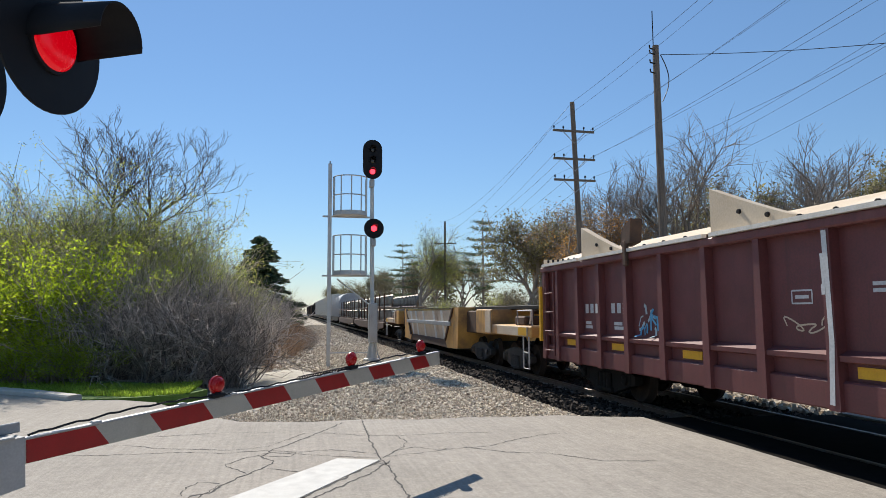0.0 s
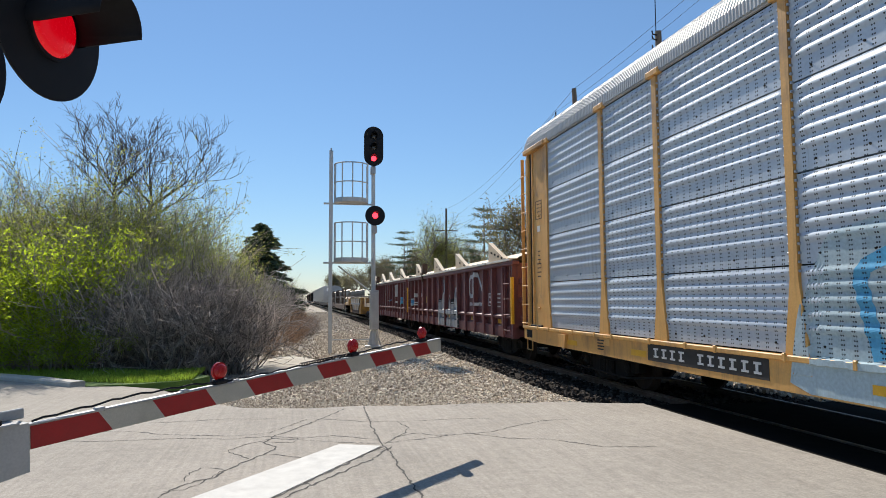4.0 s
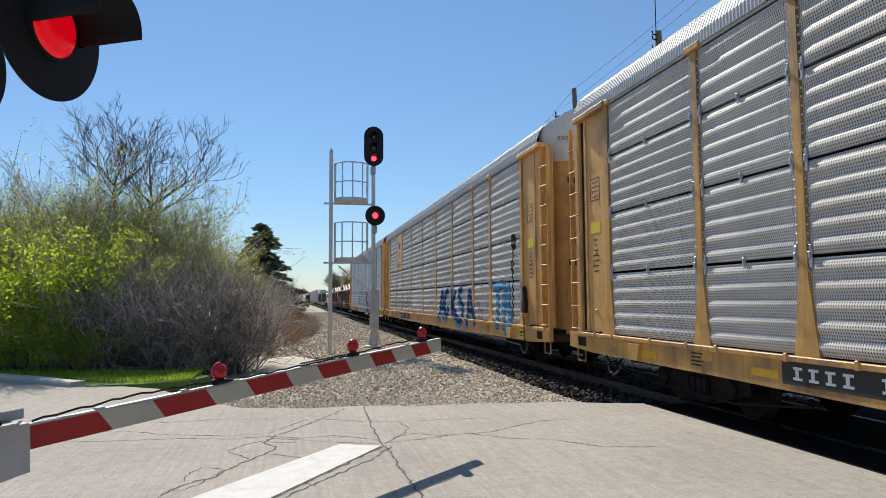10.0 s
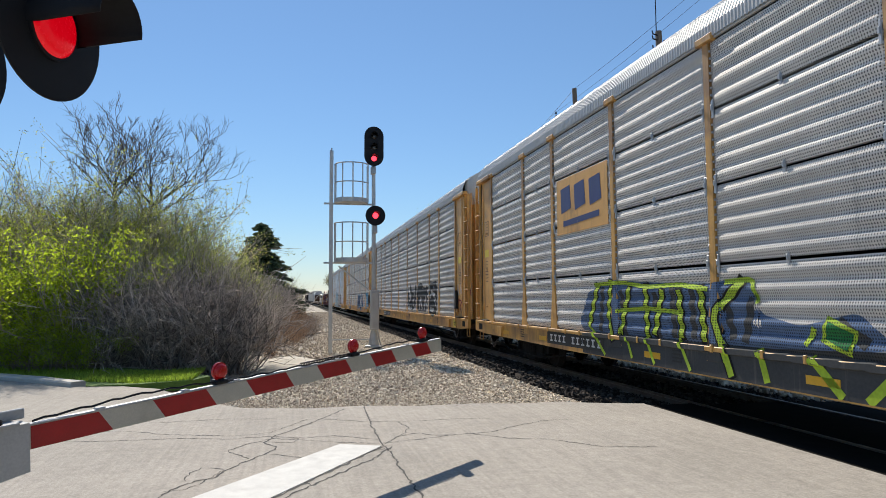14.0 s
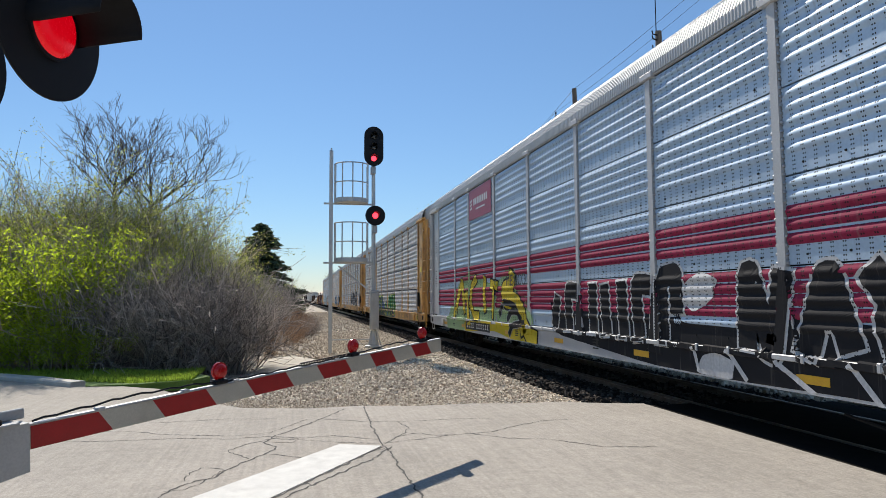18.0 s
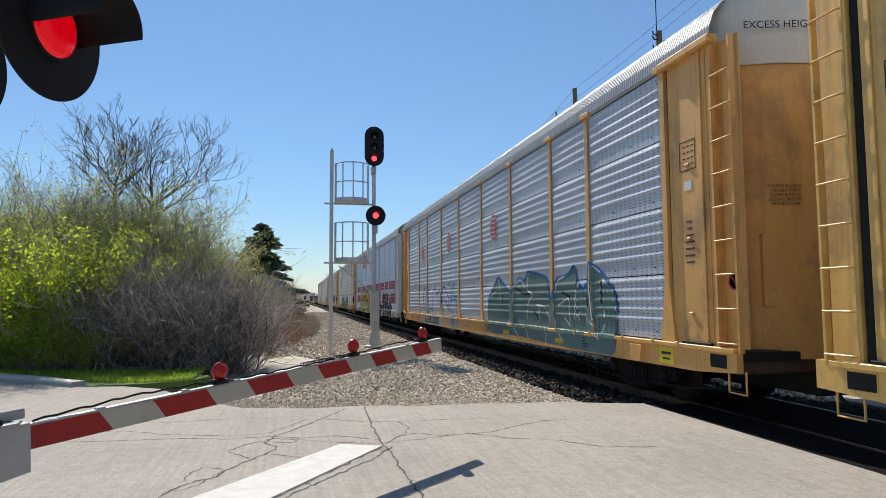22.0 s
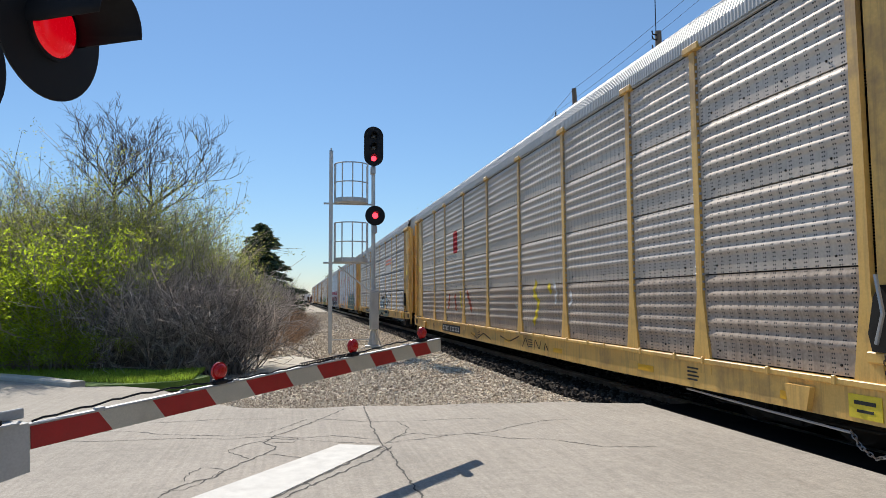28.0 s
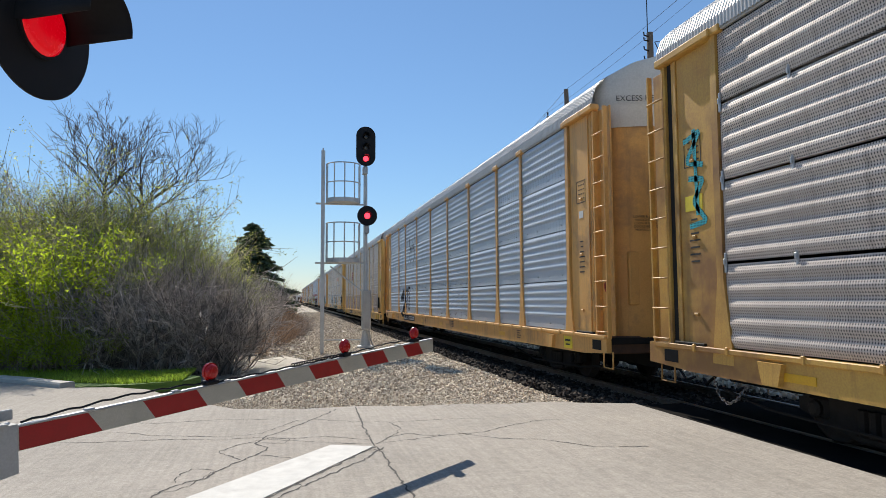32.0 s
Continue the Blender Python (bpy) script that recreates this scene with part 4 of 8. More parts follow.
# ground, road and track bed
def ease(a, b, v):
    u = min(1, max(0, (v - a) / (b - a)))
    return u * u * (3 - 2 * u)


def ground_z(x, y):
    """The lie of the land: level at the crossing, a shallow ditch left of the track bed, gravel near it."""
    z = -0.07
    away = ease(10.5, 16, y)
    z -= 0.25 * away * ease(2.6, 0.6, x) * ease(-9, -3, x)
    z -= 0.10 * away * ease(-3, -12, x)
    z -= 0.3 * ease(10.5, 15, x)
    z -= 0.5 * ease(4.65, 5.3, x) * ease(9.6, 9.0, x)
    z += 0.05 * noise.noise(Vector((x * 0.35, y * 0.35, 0))) * away * ease(6, 4.5, x)
    return z


def ground_sheet():
    def steps(pairs):
        out = []
        for a, b, d in pairs:
            out += [a + i * d for i in range(int(round((b - a) / d)))]
        return out

    xs = steps([(-1500, -100, 200), (-100, -20, 10), (-20, -4, 1.0), (-4, 12, 0.4), (12, 40, 2.0), (40, 100, 10), (100, 1501, 200)])
    ys = steps([(-1500, -100, 200), (-100, -10, 10), (-10, 8, 1.0), (8, 30, 0.4), (30, 80, 2.0), (80, 200, 10), (200, 2201, 200)])
    return Shape().sheet([[(x, y, ground_z(x, y)) for x in xs] for y in ys])


SOIL_G = mat("gravelly_soil", (0.40, 0.352, 0.283), (0.27, 0.232, 0.182), 0.95, scale=1.2, fine=35, bump=0.7, depth=0.03, stain=(0.16, 0.12, 0.08), amount=0.3)
speckle(SOIL_G, 0.06, 0.55, 1.5, 0.03)
solid("ground", ground_sheet(), SOIL_G, "dry gravelly ground beside a railway track", kind="structure")


def plate(outline, top, thick=0.06):
    return Shape().slab(outline, "z", top - thick, top)


# the road crosses the track at a slant; its far edge breaks off against the gravel
ROAD = [(60, -62), (5.75, -9), (5.62, 5), (5.60, 9.9), (4.95, 10.12), (4.3, 10.45), (3.6, 10.42), (2.9, 10.62), (2.0, 10.6), (1.1, 10.85), (0.2, 10.8), (-0.8, 11.1), (-1.7, 12.2),
        (-2.6, 13.9), (-3.4, 14.5), (-4.2, 14.65), (-4.9, 15.1), (-5.5, 15.7), (-6.5, 16.5), (-7.7, 17.3), (-9.6, 18.4), (-14.1, 20.9), (-60, 47.3), (-75, 30), (-20, -6), (-16, -30), (20, -80)]
solid("road", plate(ROAD, 0.0), ASPHALT, "sun-bleached cracked asphalt road at a level crossing", kind="structure")
solid("road", plate([(8.85, -9), (60, -70), (80, -50), (24, 6), (9.0, 9.5)], 0.0), ASPHALT, "sun-bleached asphalt road beyond the track", kind="structure")


# track
RAILS = (TRACK_X - 0.755, TRACK_X + 0.755)


def rail_shape():
    s = Shape()
    prof = [(-0.07, -0.17), (0.07, -0.17), (0.07, -0.155), (0.012, -0.135), (0.01, -0.05), (0.036, -0.035), (0.036, -0.006), (0.028, 0), (-0.028, 0), (-0.036, -0.006), (-0.036, -0.035), (-0.01, -0.05), (-0.012, -0.135), (-0.07, -0.155)]
    s.slab(prof, "y", -120, 1500)
    return s


for rx in RAILS:
    r = solid("rail", rail_shape(), STEEL, "worn steel rail with a polished head", "rail", group="rails of the track")
    r.location.x = rx
bed = Shape().slab([(TRACK_X - 2.9, -0.32), (TRACK_X - 1.75, -0.17), (TRACK_X + 1.75, -0.17), (TRACK_X + 3.4, -0.45), (TRACK_X - 2.9, -0.6)], "y", -120, 1500)
solid("ballast_bed", bed, BALLAST, "grey crushed-stone ballast under the track", kind="structure")
solid("crossing_panel", Shape().box((RAILS[0] + 0.06, -14, -0.16), (RAILS[1] - 0.06, 9.6, -0.012), 0.01), RUBBER, "dark rubber crossing panel between the rails", kind="structure")
solid("crossing_panel", Shape().box((5.63, -14, -0.16), (RAILS[0] - 0.05, 9.8, -0.012), 0.01), RUBBER, "dark rubber crossing panel beside the rail", kind="structure")
solid("crossing_panel", Shape().box((RAILS[1] + 0.05, -14, -0.16), (8.82, 9.4, -0.012), 0.01), RUBBER, "dark rubber crossing panel beside the rail", kind="structure")
tie = Shape().box((-1.3, -0.11, -0.18), (1.3, 0.11, -0.155), 0.01).mesh("tie", TIE)
ties = tagged(new("track_ties"), "dark creosoted timber ties under the rails", "railway ties", kind="stuff")
for i in range(130):
    o = new("tie", tie)
    o.parent, o.location = ties, (TRACK_X, 10.4 + i * 0.52, 0.012)

# road marking, cracks, kerb
solid("stop_line", plate([(0.53, 8.06), (1.01, 7.85), (-2.5, 2.65), (-3.35, 3.0)], 0.006, 0.012), PAINT, "broad worn white stop line on the road", kind="structure")
TAR = mat("crack_filler", (0.06, 0.055, 0.05), (0.03, 0.028, 0.026), 0.9, scale=20, fine=90)
CRACKS = {
    "a": [(0.78, 10.6), (0.31, 9.69), (0.0, 9.14), (-0.25, 8.73), (-0.36, 8.38), (-0.18, 8.09), (-0.31, 7.8), (-0.48, 7.52), (-0.67, 7.16), (-0.76, 6.86), (-0.92, 6.8), (-1.07, 6.6), (-1.3, 6.0)],
    "b": [(1.1, 10.8), (1.04, 9.29), (1.03, 8.0), (1.07, 7.54), (1.07, 6.55), (1.12, 5.4)],
    "c": [(-3.4, 9.9), (-2.1, 9.49), (-1.57, 9.17), (-0.71, 8.88), (-0.29, 8.99), (0.2, 9.86)],
    "d": [(-0.25, 8.62), (0.27, 8.32), (0.8, 8.06), (1.06, 7.99), (1.5, 8.11), (1.97, 8.27), (2.51, 8.31)],
    "e": [(1.08, 7.99), (1.39, 8.52), (1.51, 8.88), (1.4, 9.4)],
    "f": [(1.14, 7.80), (0.86, 7.29), (0.45, 6.75), (0.02, 6.2), (-0.4, 5.6)],
    "g": [(2.51, 8.31), (2.82, 8.54), (3.44, 8.88), (3.88, 8.91)],
    "h": [(-0.7, 7.15), (-0.88, 6.67), (-0.96, 6.54), (-1.2, 6.45)],
    "i": [(-0.36, 8.5), (-0.6, 8.3), (-0.75, 8.0), (-0.55, 7.7), (-0.45, 7.55)],
    "k": [(-3.0, 9.1), (-2.2, 8.95), (-1.4, 8.9), (-0.8, 8.7), (-0.3, 8.75), (0.1, 8.55), (0.5, 8.6), (0.9, 8.3), (1.1, 8.2)],
    "l": [(-0.3, 8.4), (0.0, 8.3), (0.05, 8.55), (-0.2, 8.65), (-0.4, 8.5)],
    "m": [(-0.7, 7.2), (-0.95, 7.3), (-1.05, 7.0), (-1.0, 6.75)],
    "n": [(1.2, 8.3), (1.6, 8.5), (1.7, 8.3), (2.0, 8.3)],
    "o": [(-0.05, 7.0), (0.1, 6.8), (0.05, 6.55), (0.2, 6.35)],
    "p": [(0.4, 9.8), (0.9, 9.5), (1.5, 9.3), (2.3, 9.35), (2.8, 9.2)],
    "q": [(-2.6, 10.4), (-1.8, 10.1), (-1.0, 10.15), (-0.2, 9.95)],
    "r": [(2.2, 8.3), (2.6, 7.9), (3.1, 7.7), (3.5, 7.2), (4.2, 7.0)],
    "s": [(1.02, 7.82), (0.75, 7.42), (0.42, 6.93), (0.1, 6.46), (-0.2, 6.02), (-0.6, 5.42)],
    "j": [(1.04, 7.7), (0.6, 7.45), (0.2, 7.4), (-0.31, 7.8)],
}
crack_rng = random.Random(3)


def crack(points, wide):
    s = Shape()
    pts = []
    for (ax, ay), (bx, by) in zip(points, points[1:]):
        n = max(2, int(math.hypot(bx - ax, by - ay) / 0.06))
        for k in range(n):
            u = k / n
            pts.append((ax + (bx - ax) * u + crack_rng.uniform(-0.02, 0.02), ay + (by - ay) * u + crack_rng.uniform(-0.02, 0.02)))
    row = []
    for i, (x, y) in enumerate(pts):
        nx, ny = pts[min(i + 1, len(pts) - 1)][1] - pts[max(i - 1, 0)][1], pts[max(i - 1, 0)][0] - pts[min(i + 1, len(pts) - 1)][0]
        d = math.hypot(nx, ny) or 1
        w = wide * crack_rng.uniform(0.25, 1.0)
        row.append([(x - nx / d * w, y - ny / d * w, 0.003), (x + nx / d * w, y + ny / d * w, 0.003)])
    return s.sheet(row)


for key, pts in CRACKS.items():
    solid("road_crack", crack(pts, 0.026 if key in "s" else 0.015 if key in "abf" else 0.009), TAR, "dark jagged crack across the asphalt", kind="structure")


def ribbon(path, half, lo, hi, c=0.03):
    """A band with bevelled upper edges that follows a path on the ground."""
    s, rows = Shape(), []
    for i, (x, y) in enumerate(path):
        a, b = path[max(i - 1, 0)], path[min(i + 1, len(path) - 1)]
        d = Vector((b[1] - a[1], a[0] - b[0])).normalized()
        rows.append([(x + d.x * o, y + d.y * o, z) for o, z in ((half, lo), (half, hi - c), (half - c, hi), (-half + c, hi), (-half, hi - c), (-half, lo))])
    s.sheet(rows)
    s.f.append(tuple(range(6)))
    s.f.append(tuple(range(len(s.v) - 6, len(s.v))))
    return s


KERB_PATH = [(-60, 47.4), (-30, 30.2), (-14, 21.0), (-9.5, 18.5), (-7.6, 17.4), (-6.4, 16.6), (-5.4, 15.8), (-4.7, 15.1), (-4.3, 14.75)]
solid("kerb", ribbon(KERB_PATH, 0.16, -0.1, 0.10), KERB, "pale concrete kerb along the roadside grass", kind="structure")
LAWN = [(-60, 47.7), (-30, 30.5), (-14, 21.2), (-9.5, 18.7), (-7.6, 17.6), (-6.4, 16.8), (-5.4, 16.0), (-4.6, 15.3), (-4.1, 14.85), (-3.2, 14.9), (-2.2, 15.3), (-1.9, 16.0), (-2.6, 17.2), (-5, 19.0), (-10, 22), (-30, 36), (-60, 55)]
solid("lawn", plate(LAWN, -0.01, 0.2), GRASS, "strip of bright spring grass behind the kerb", kind="structure")


def blades(region, count, tall, seed):
    s, r = Shape(), random.Random(seed)
    for _ in range(count):
        x, y = region(r)
        a, h, w = r.uniform(0, 6.28), tall * r.uniform(0.5, 1.3), 0.012
        dx, dy = math.cos(a) * w, math.sin(a) * w
        lx, ly = r.gauss(0, 0.4) * h, r.gauss(0, 0.4) * h
        s.v += [(x - dx, y - dy, -0.02), (x + dx, y + dy, -0.02), (x + lx, y + ly, h - 0.02)]
        s.f.append((len(s.v) - 3, len(s.v) - 2, len(s.v) - 1))
    return s


def lawn_spot(r):
    while True:
        u = r.uniform(0, 1) ** 1.5
        x = -2.2 - u * 11
        return x, 14.95 - (x + 3.3) * (0.52 if x < -3.3 else -0.3) + r.uniform(0.05, 2.1) + (0.6 if x < -9 else 0)


BLADE = leaf_mat("grass_blade", (0.40, 0.52, 0.07), (0.26, 0.38, 0.04), 0.55)
solid("grass", blades(lawn_spot, 22000, 0.10, 2), BLADE, "short fresh grass blades behind the kerb", kind="stuff")


# loose ballast: crushed stones between the road's edge and the signal, and along the track bed
def stones(count, spot, size, seed):
    s, r = Shape(), random.Random(seed)
    tri = [(0, 1, 2, 3), (0, 4, 5, 1), (1, 5, 6, 2), (2, 6, 7, 3), (3, 7, 4, 0)]
    for _ in range(count):
        x, y, z = spot(r)
        k = size * r.uniform(0.45, 1.35)
        a, i = r.uniform(0, 6.28), len(s.v)
        ca, sa, tx, ty = math.cos(a), math.sin(a), r.gauss(0, 0.28), r.gauss(0, 0.28)
        for top in (1, 0):
            for bx, by in ((1, 0.8), (-0.9, 1), (-1, -0.8), (0.9, -1)):
                w = r.uniform(0.45, 0.8) if top else r.uniform(0.8, 1.1)
                px_, py_ = (bx * ca - by * sa * 0.75) * w, (bx * sa + by * ca * 0.75) * w
                s.v.append((x + px_ * k, y + py_ * k, z + k * ((r.uniform(0.5, 0.95) + tx * px_ + ty * py_) if top else -0.45)))
        s.f += [tuple(i + v for v in q) for q in tri]
    return s


def shoulder_spot(r):
    y = 10.4 + (r.uniform(0, 1) ** 1.7) * 26
    x = r.uniform(-0.6 if y < 20 else 1.0, 4.95) if r.random() < 0.7 else r.uniform(2.5, 4.95)
    if y < 11.2 and x < 1:
        x += 2
    top = max(ground_z(x, y), -0.32 + (x - 4.29) * 0.13 if x > 4.29 else -9)
    return x, y, top + r.uniform(-0.005, 0.025)


def edge_spot(r):
    x = r.uniform(-1.5, 5.4)
    return x, 10.55 + max(0, -x) * 0.9 - max(0, x - 3) * 0.2 + abs(r.gauss(0, 0.6)), ground_z(x, 11) + r.uniform(0, 0.05)


def stone_mat(name, cols):
    m = mat(name, cols[0], cols[1], 0.95, scale=14, fine=70, bump=0.2, spec=0.1)
    n, l = m.node_tree.nodes, m.node_tree.links
    geo = n.new("ShaderNodeNewGeometry")
    ramp = n.new("ShaderNodeValToRGB")
    for e, c in zip((0, 1), (cols[1], cols[0])):
        ramp.color_ramp.elements[e].color = (*c, 1)
    mid = ramp.color_ramp.elements.new(0.55)
    mid.color = (*cols[2], 1)
    l.new(geo.outputs["Random Per Island"], ramp.inputs[0])
    l.new(ramp.outputs[0], n["Principled BSDF"].inputs["Base Color"])
    return m


STONES = stone_mat("crushed_stone", ((0.84, 0.755, 0.61), (0.27, 0.215, 0.16), (0.62, 0.53, 0.41)))
# dark track stones, with the shade under the train in their colours
SHADE_STONES = stone_mat("shaded_ballast_stone", ((0.12, 0.1, 0.083), (0.018, 0.015, 0.013), (0.05, 0.041, 0.034)))
solid("ballast_stones", stones(44000, shoulder_spot, 0.033, 8), STONES, "loose grey and tan crushed stones", kind="stuff")


def verge_spot(r):
    y = 17 + (r.uniform(0, 1) ** 1.7) * 75
    x = r.uniform(-1.8 + 0.03 * y, 4.95)
    return x, y, max(ground_z(x, y), -0.32 + (x - 4.29) * 0.13 if x > 4.29 else -9) + r.uniform(-0.01, 0.02)


solid("verge_stones", stones(15000, verge_spot, 0.05, 12), STONES, "loose pale stones on the verge beside the ballast", kind="stuff")
solid("gravel", stones(16000, edge_spot, 0.018, 9), STONES, "pale gravel spilled over the road's edge", kind="stuff")


def track_spot(r):
    y = 9.9 + (r.uniform(0, 1) ** 1.6) * 60
    x = TRACK_X + r.uniform(-2.42, 2.0)
    return x, y, (-0.17 if x > TRACK_X - 1.75 else -0.32 + (x - 4.29) * 0.13) + r.uniform(-0.01, 0.02)


solid("track_stones", stones(17000, track_spot, 0.045, 14), SHADE_STONES, "dark oily crushed stones between and beside the rails", kind="stuff")


def far_side_spot(r):
    y = r.uniform(6, 40)
    return r.uniform(8.9, 12.5), y, -0.12 + r.uniform(-0.02, 0.03)


solid("far_ballast_stones", stones(7000, far_side_spot, 0.06, 10), STONES, "pale crushed stones beyond the track", kind="stuff")
PALEGRAVEL = mat("pale_gravel", (0.5, 0.46, 0.38), (0.38, 0.34, 0.28), 0.95, scale=5, fine=60, bump=0.6, depth=0.02)
pad = Shape()
rows = []
for i in range(15):
    y = 17.0 + i * 0.55
    w = math.sin(math.pi * i / 14) ** 0.6
    rows.append([(-0.2 + (k / 8 - 0.5) * 2 * 1.35 * w, y, ground_z(-0.2, y) - 0.02 + 0.16 * w * math.sin(math.pi * k / 8)) for k in range(9)])
solid("gravel_pad", pad.sheet(rows), PALEGRAVEL, "low pale heap of fine gravel near the signal", kind="structure")

# level-crossing gate
RED = mat("red_reflective_sheet", (0.37, 0.009, 0.012), (0.29, 0.008, 0.01), 0.4, scale=8, fine=120, bump=0.05)
WHITE = mat("white_reflective_sheet", (0.50, 0.475, 0.40), (0.41, 0.39, 0.325), 0.45, scale=5, fine=120, bump=0.05, stain=(0.36, 0.33, 0.27), amount=0.2)
BLACK = mat("matt_black_paint", (0.014, 0.0145, 0.017), (0.009, 0.0095, 0.011), 0.6, scale=5, fine=60, bump=0.04, spec=0.2)
GREYPAINT = mat("grey_enamel", (0.42, 0.42, 0.41), (0.34, 0.34, 0.33), 0.5, scale=3, fine=60, bump=0.05, streak=(0.22, 0.2, 0.18), streaks=0.1)
LAMP_RED = glow("lit_red_lens", (1.0, 0.0, 0.012), 0.42, (0.25, 0.003, 0.006))
LAMP_HOT = glow("bright_red_signal_lens", (1.0, 0.03, 0.05), 3.5, (0.4, 0.01, 0.01))
GATE_LENS = glow("gate_lamp_lens", (1, 0.01, 0.01), 0.04, (0.27, 0.005, 0.007))
LAMP_DIM = mat("red_lamp_glass", (0.32, 0.012, 0.012), (0.22, 0.01, 0.01), 0.15, scale=20, bump=0)
base, tip = Vector((-1.66, 4.67, 0.875)), Vector((1.78, 8.11, 1.155))
along = (tip - base).normalized()
ARM = Matrix.Translation(base) @ Matrix((along, Vector((0, 0, 1)).cross(along).normalized(), along.cross(Vector((0, 0, 1)).cross(along).normalized()))).transposed().to_4x4()
gate = thing("crossing_gate", "lowered red and white striped crossing gate with three red lamps", "barrier gate", at=ARM)
LEN = (tip - base).length
arm = part("arm", Shape().box((-0.9, -0.018, -0.076), (LEN, 0.018, 0.076), 0.006), WHITE, gate, "striped aluminium arm")
STRIPES = (0.03, 0.52, 0.93, 1.40, 1.81, 2.27, 2.68, 3.10, 3.50, 3.88, 4.27, 4.60, LEN)
for i in range(12):
    x0, x1 = STRIPES[i], STRIPES[i + 1]
    lean = 0.10
    m = RED if i % 2 == 0 else WHITE
    s = Shape()
    lo0, lo1 = x0 + (lean / 2 if i else 0), x1 + lean / 2
    hi0, hi1 = x0 - (lean / 2 if i else 0), x1 - lean / 2
    if i == 11:
        lo1 = hi1 = LEN
    for yy, t in ((-0.0205, -1), (0.0205, 1)):
        s.slab([(lo0, -0.072), (lo1, -0.072), (hi1, 0.072), (hi0, 0.072)], "y", min(yy, yy - 0.002 * t), max(yy, yy - 0.002 * t))
    part("stripe", s, m, arm)
part("edge_strip", Shape().box((-0.2, -0.026, 0.074), (LEN, 0.026, 0.088), 0.004), GALV, arm)
for d in (1.5, 3.2, 4.49):
    f = part("lamp", Shape().box((d - 0.06, -0.045, 0.088), (d + 0.06, 0.045, 0.125), 0.01), BLACK, gate, "red gate lamp on a black foot")
    part("lens", Shape().lathe([(-0.046, 0.02), (-0.04, 0.045), (-0.024, 0.06), (-0.01, 0.066), (0.01, 0.066), (0.024, 0.06), (0.04, 0.045), (0.046, 0.02)], (d, 0, 0.192), (0, 1, 0), 20), GATE_LENS, f, smooth=True)
    part("shroud", Shape().lathe([(-0.012, 0.066), (-0.012, 0.073), (0.012, 0.073), (0.012, 0.066)], (d, 0, 0.192), (0, 1, 0), 20), GATE_LENS, f)
    part("neck", Shape().box((d - 0.03, -0.025, 0.12), (d + 0.03, 0.025, 0.135), 0.004), BLACK, f)
cable = Shape()
pts = []
for i in range(60):
    u = i / 59
    pts.append((0.05 + u * LEN * 0.92, 0.012 * math.sin(i * 0.9), 0.098 + 0.035 * max(0, math.sin(u * 9.0)) + 0.006 * math.sin(i * 2.1)))
part("cable", cable.tube(pts, 0.008, 5), BLACK, gate)
coil = Shape()
n = 260
coil.tube([(LEN * 0.5 + LEN * 0.17 * i / n, 0.016 * math.cos(i * 0.9), 0.108 + 0.016 * math.sin(i * 0.9)) for i in range(n)], 0.004, 4)
part("coiled_cable", coil, BLACK, gate)
for u in (0.1, 0.24, 0.34, 0.6, 0.85):
    part("cable_clip", Shape().box((u * LEN - 0.03, -0.03, 0.08), (u * LEN + 0.03, 0.03, 0.1), 0.006), GREYPAINT, gate)
part("arm_bracket", Shape().slab([(-0.95, -0.30), (0.0, -0.20), (0.0, 0.105), (-0.95, 0.105)], "y", -0.07, 0.07), GREYPAINT, gate, "grey steel arm bracket")
part("bracket_top", Shape().box((-0.95, -0.085, 0.105), (-0.06, 0.085, 0.12), 0.004).box((-0.95, 0.03, 0.12), (0.02, 0.06, 0.185), 0.006), GREYPAINT, gate)
part("bolt", Shape().lathe([(0, 0.016), (0.03, 0.016), (0.036, 0.01)], (-0.16, -0.045, 0.118), (0, 0, 1), 6), DARK, gate)
post = thing("gate_post", "grey gate mechanism post standing behind the bracket", "post", at=(-2.62, 3.72, 0))
part("post", Shape().lathe([(0, 0.2), (0.03, 0.2), (0.03, 0.09), (1.6, 0.085)], (0, 0, 0), (0, 0, 1), 16), GREYPAINT, post)
part("mechanism_box", Shape().box((-0.16, -0.25, 0.6), (0.25, 0.3, 1.15), 0.03), GREYPAINT, post)

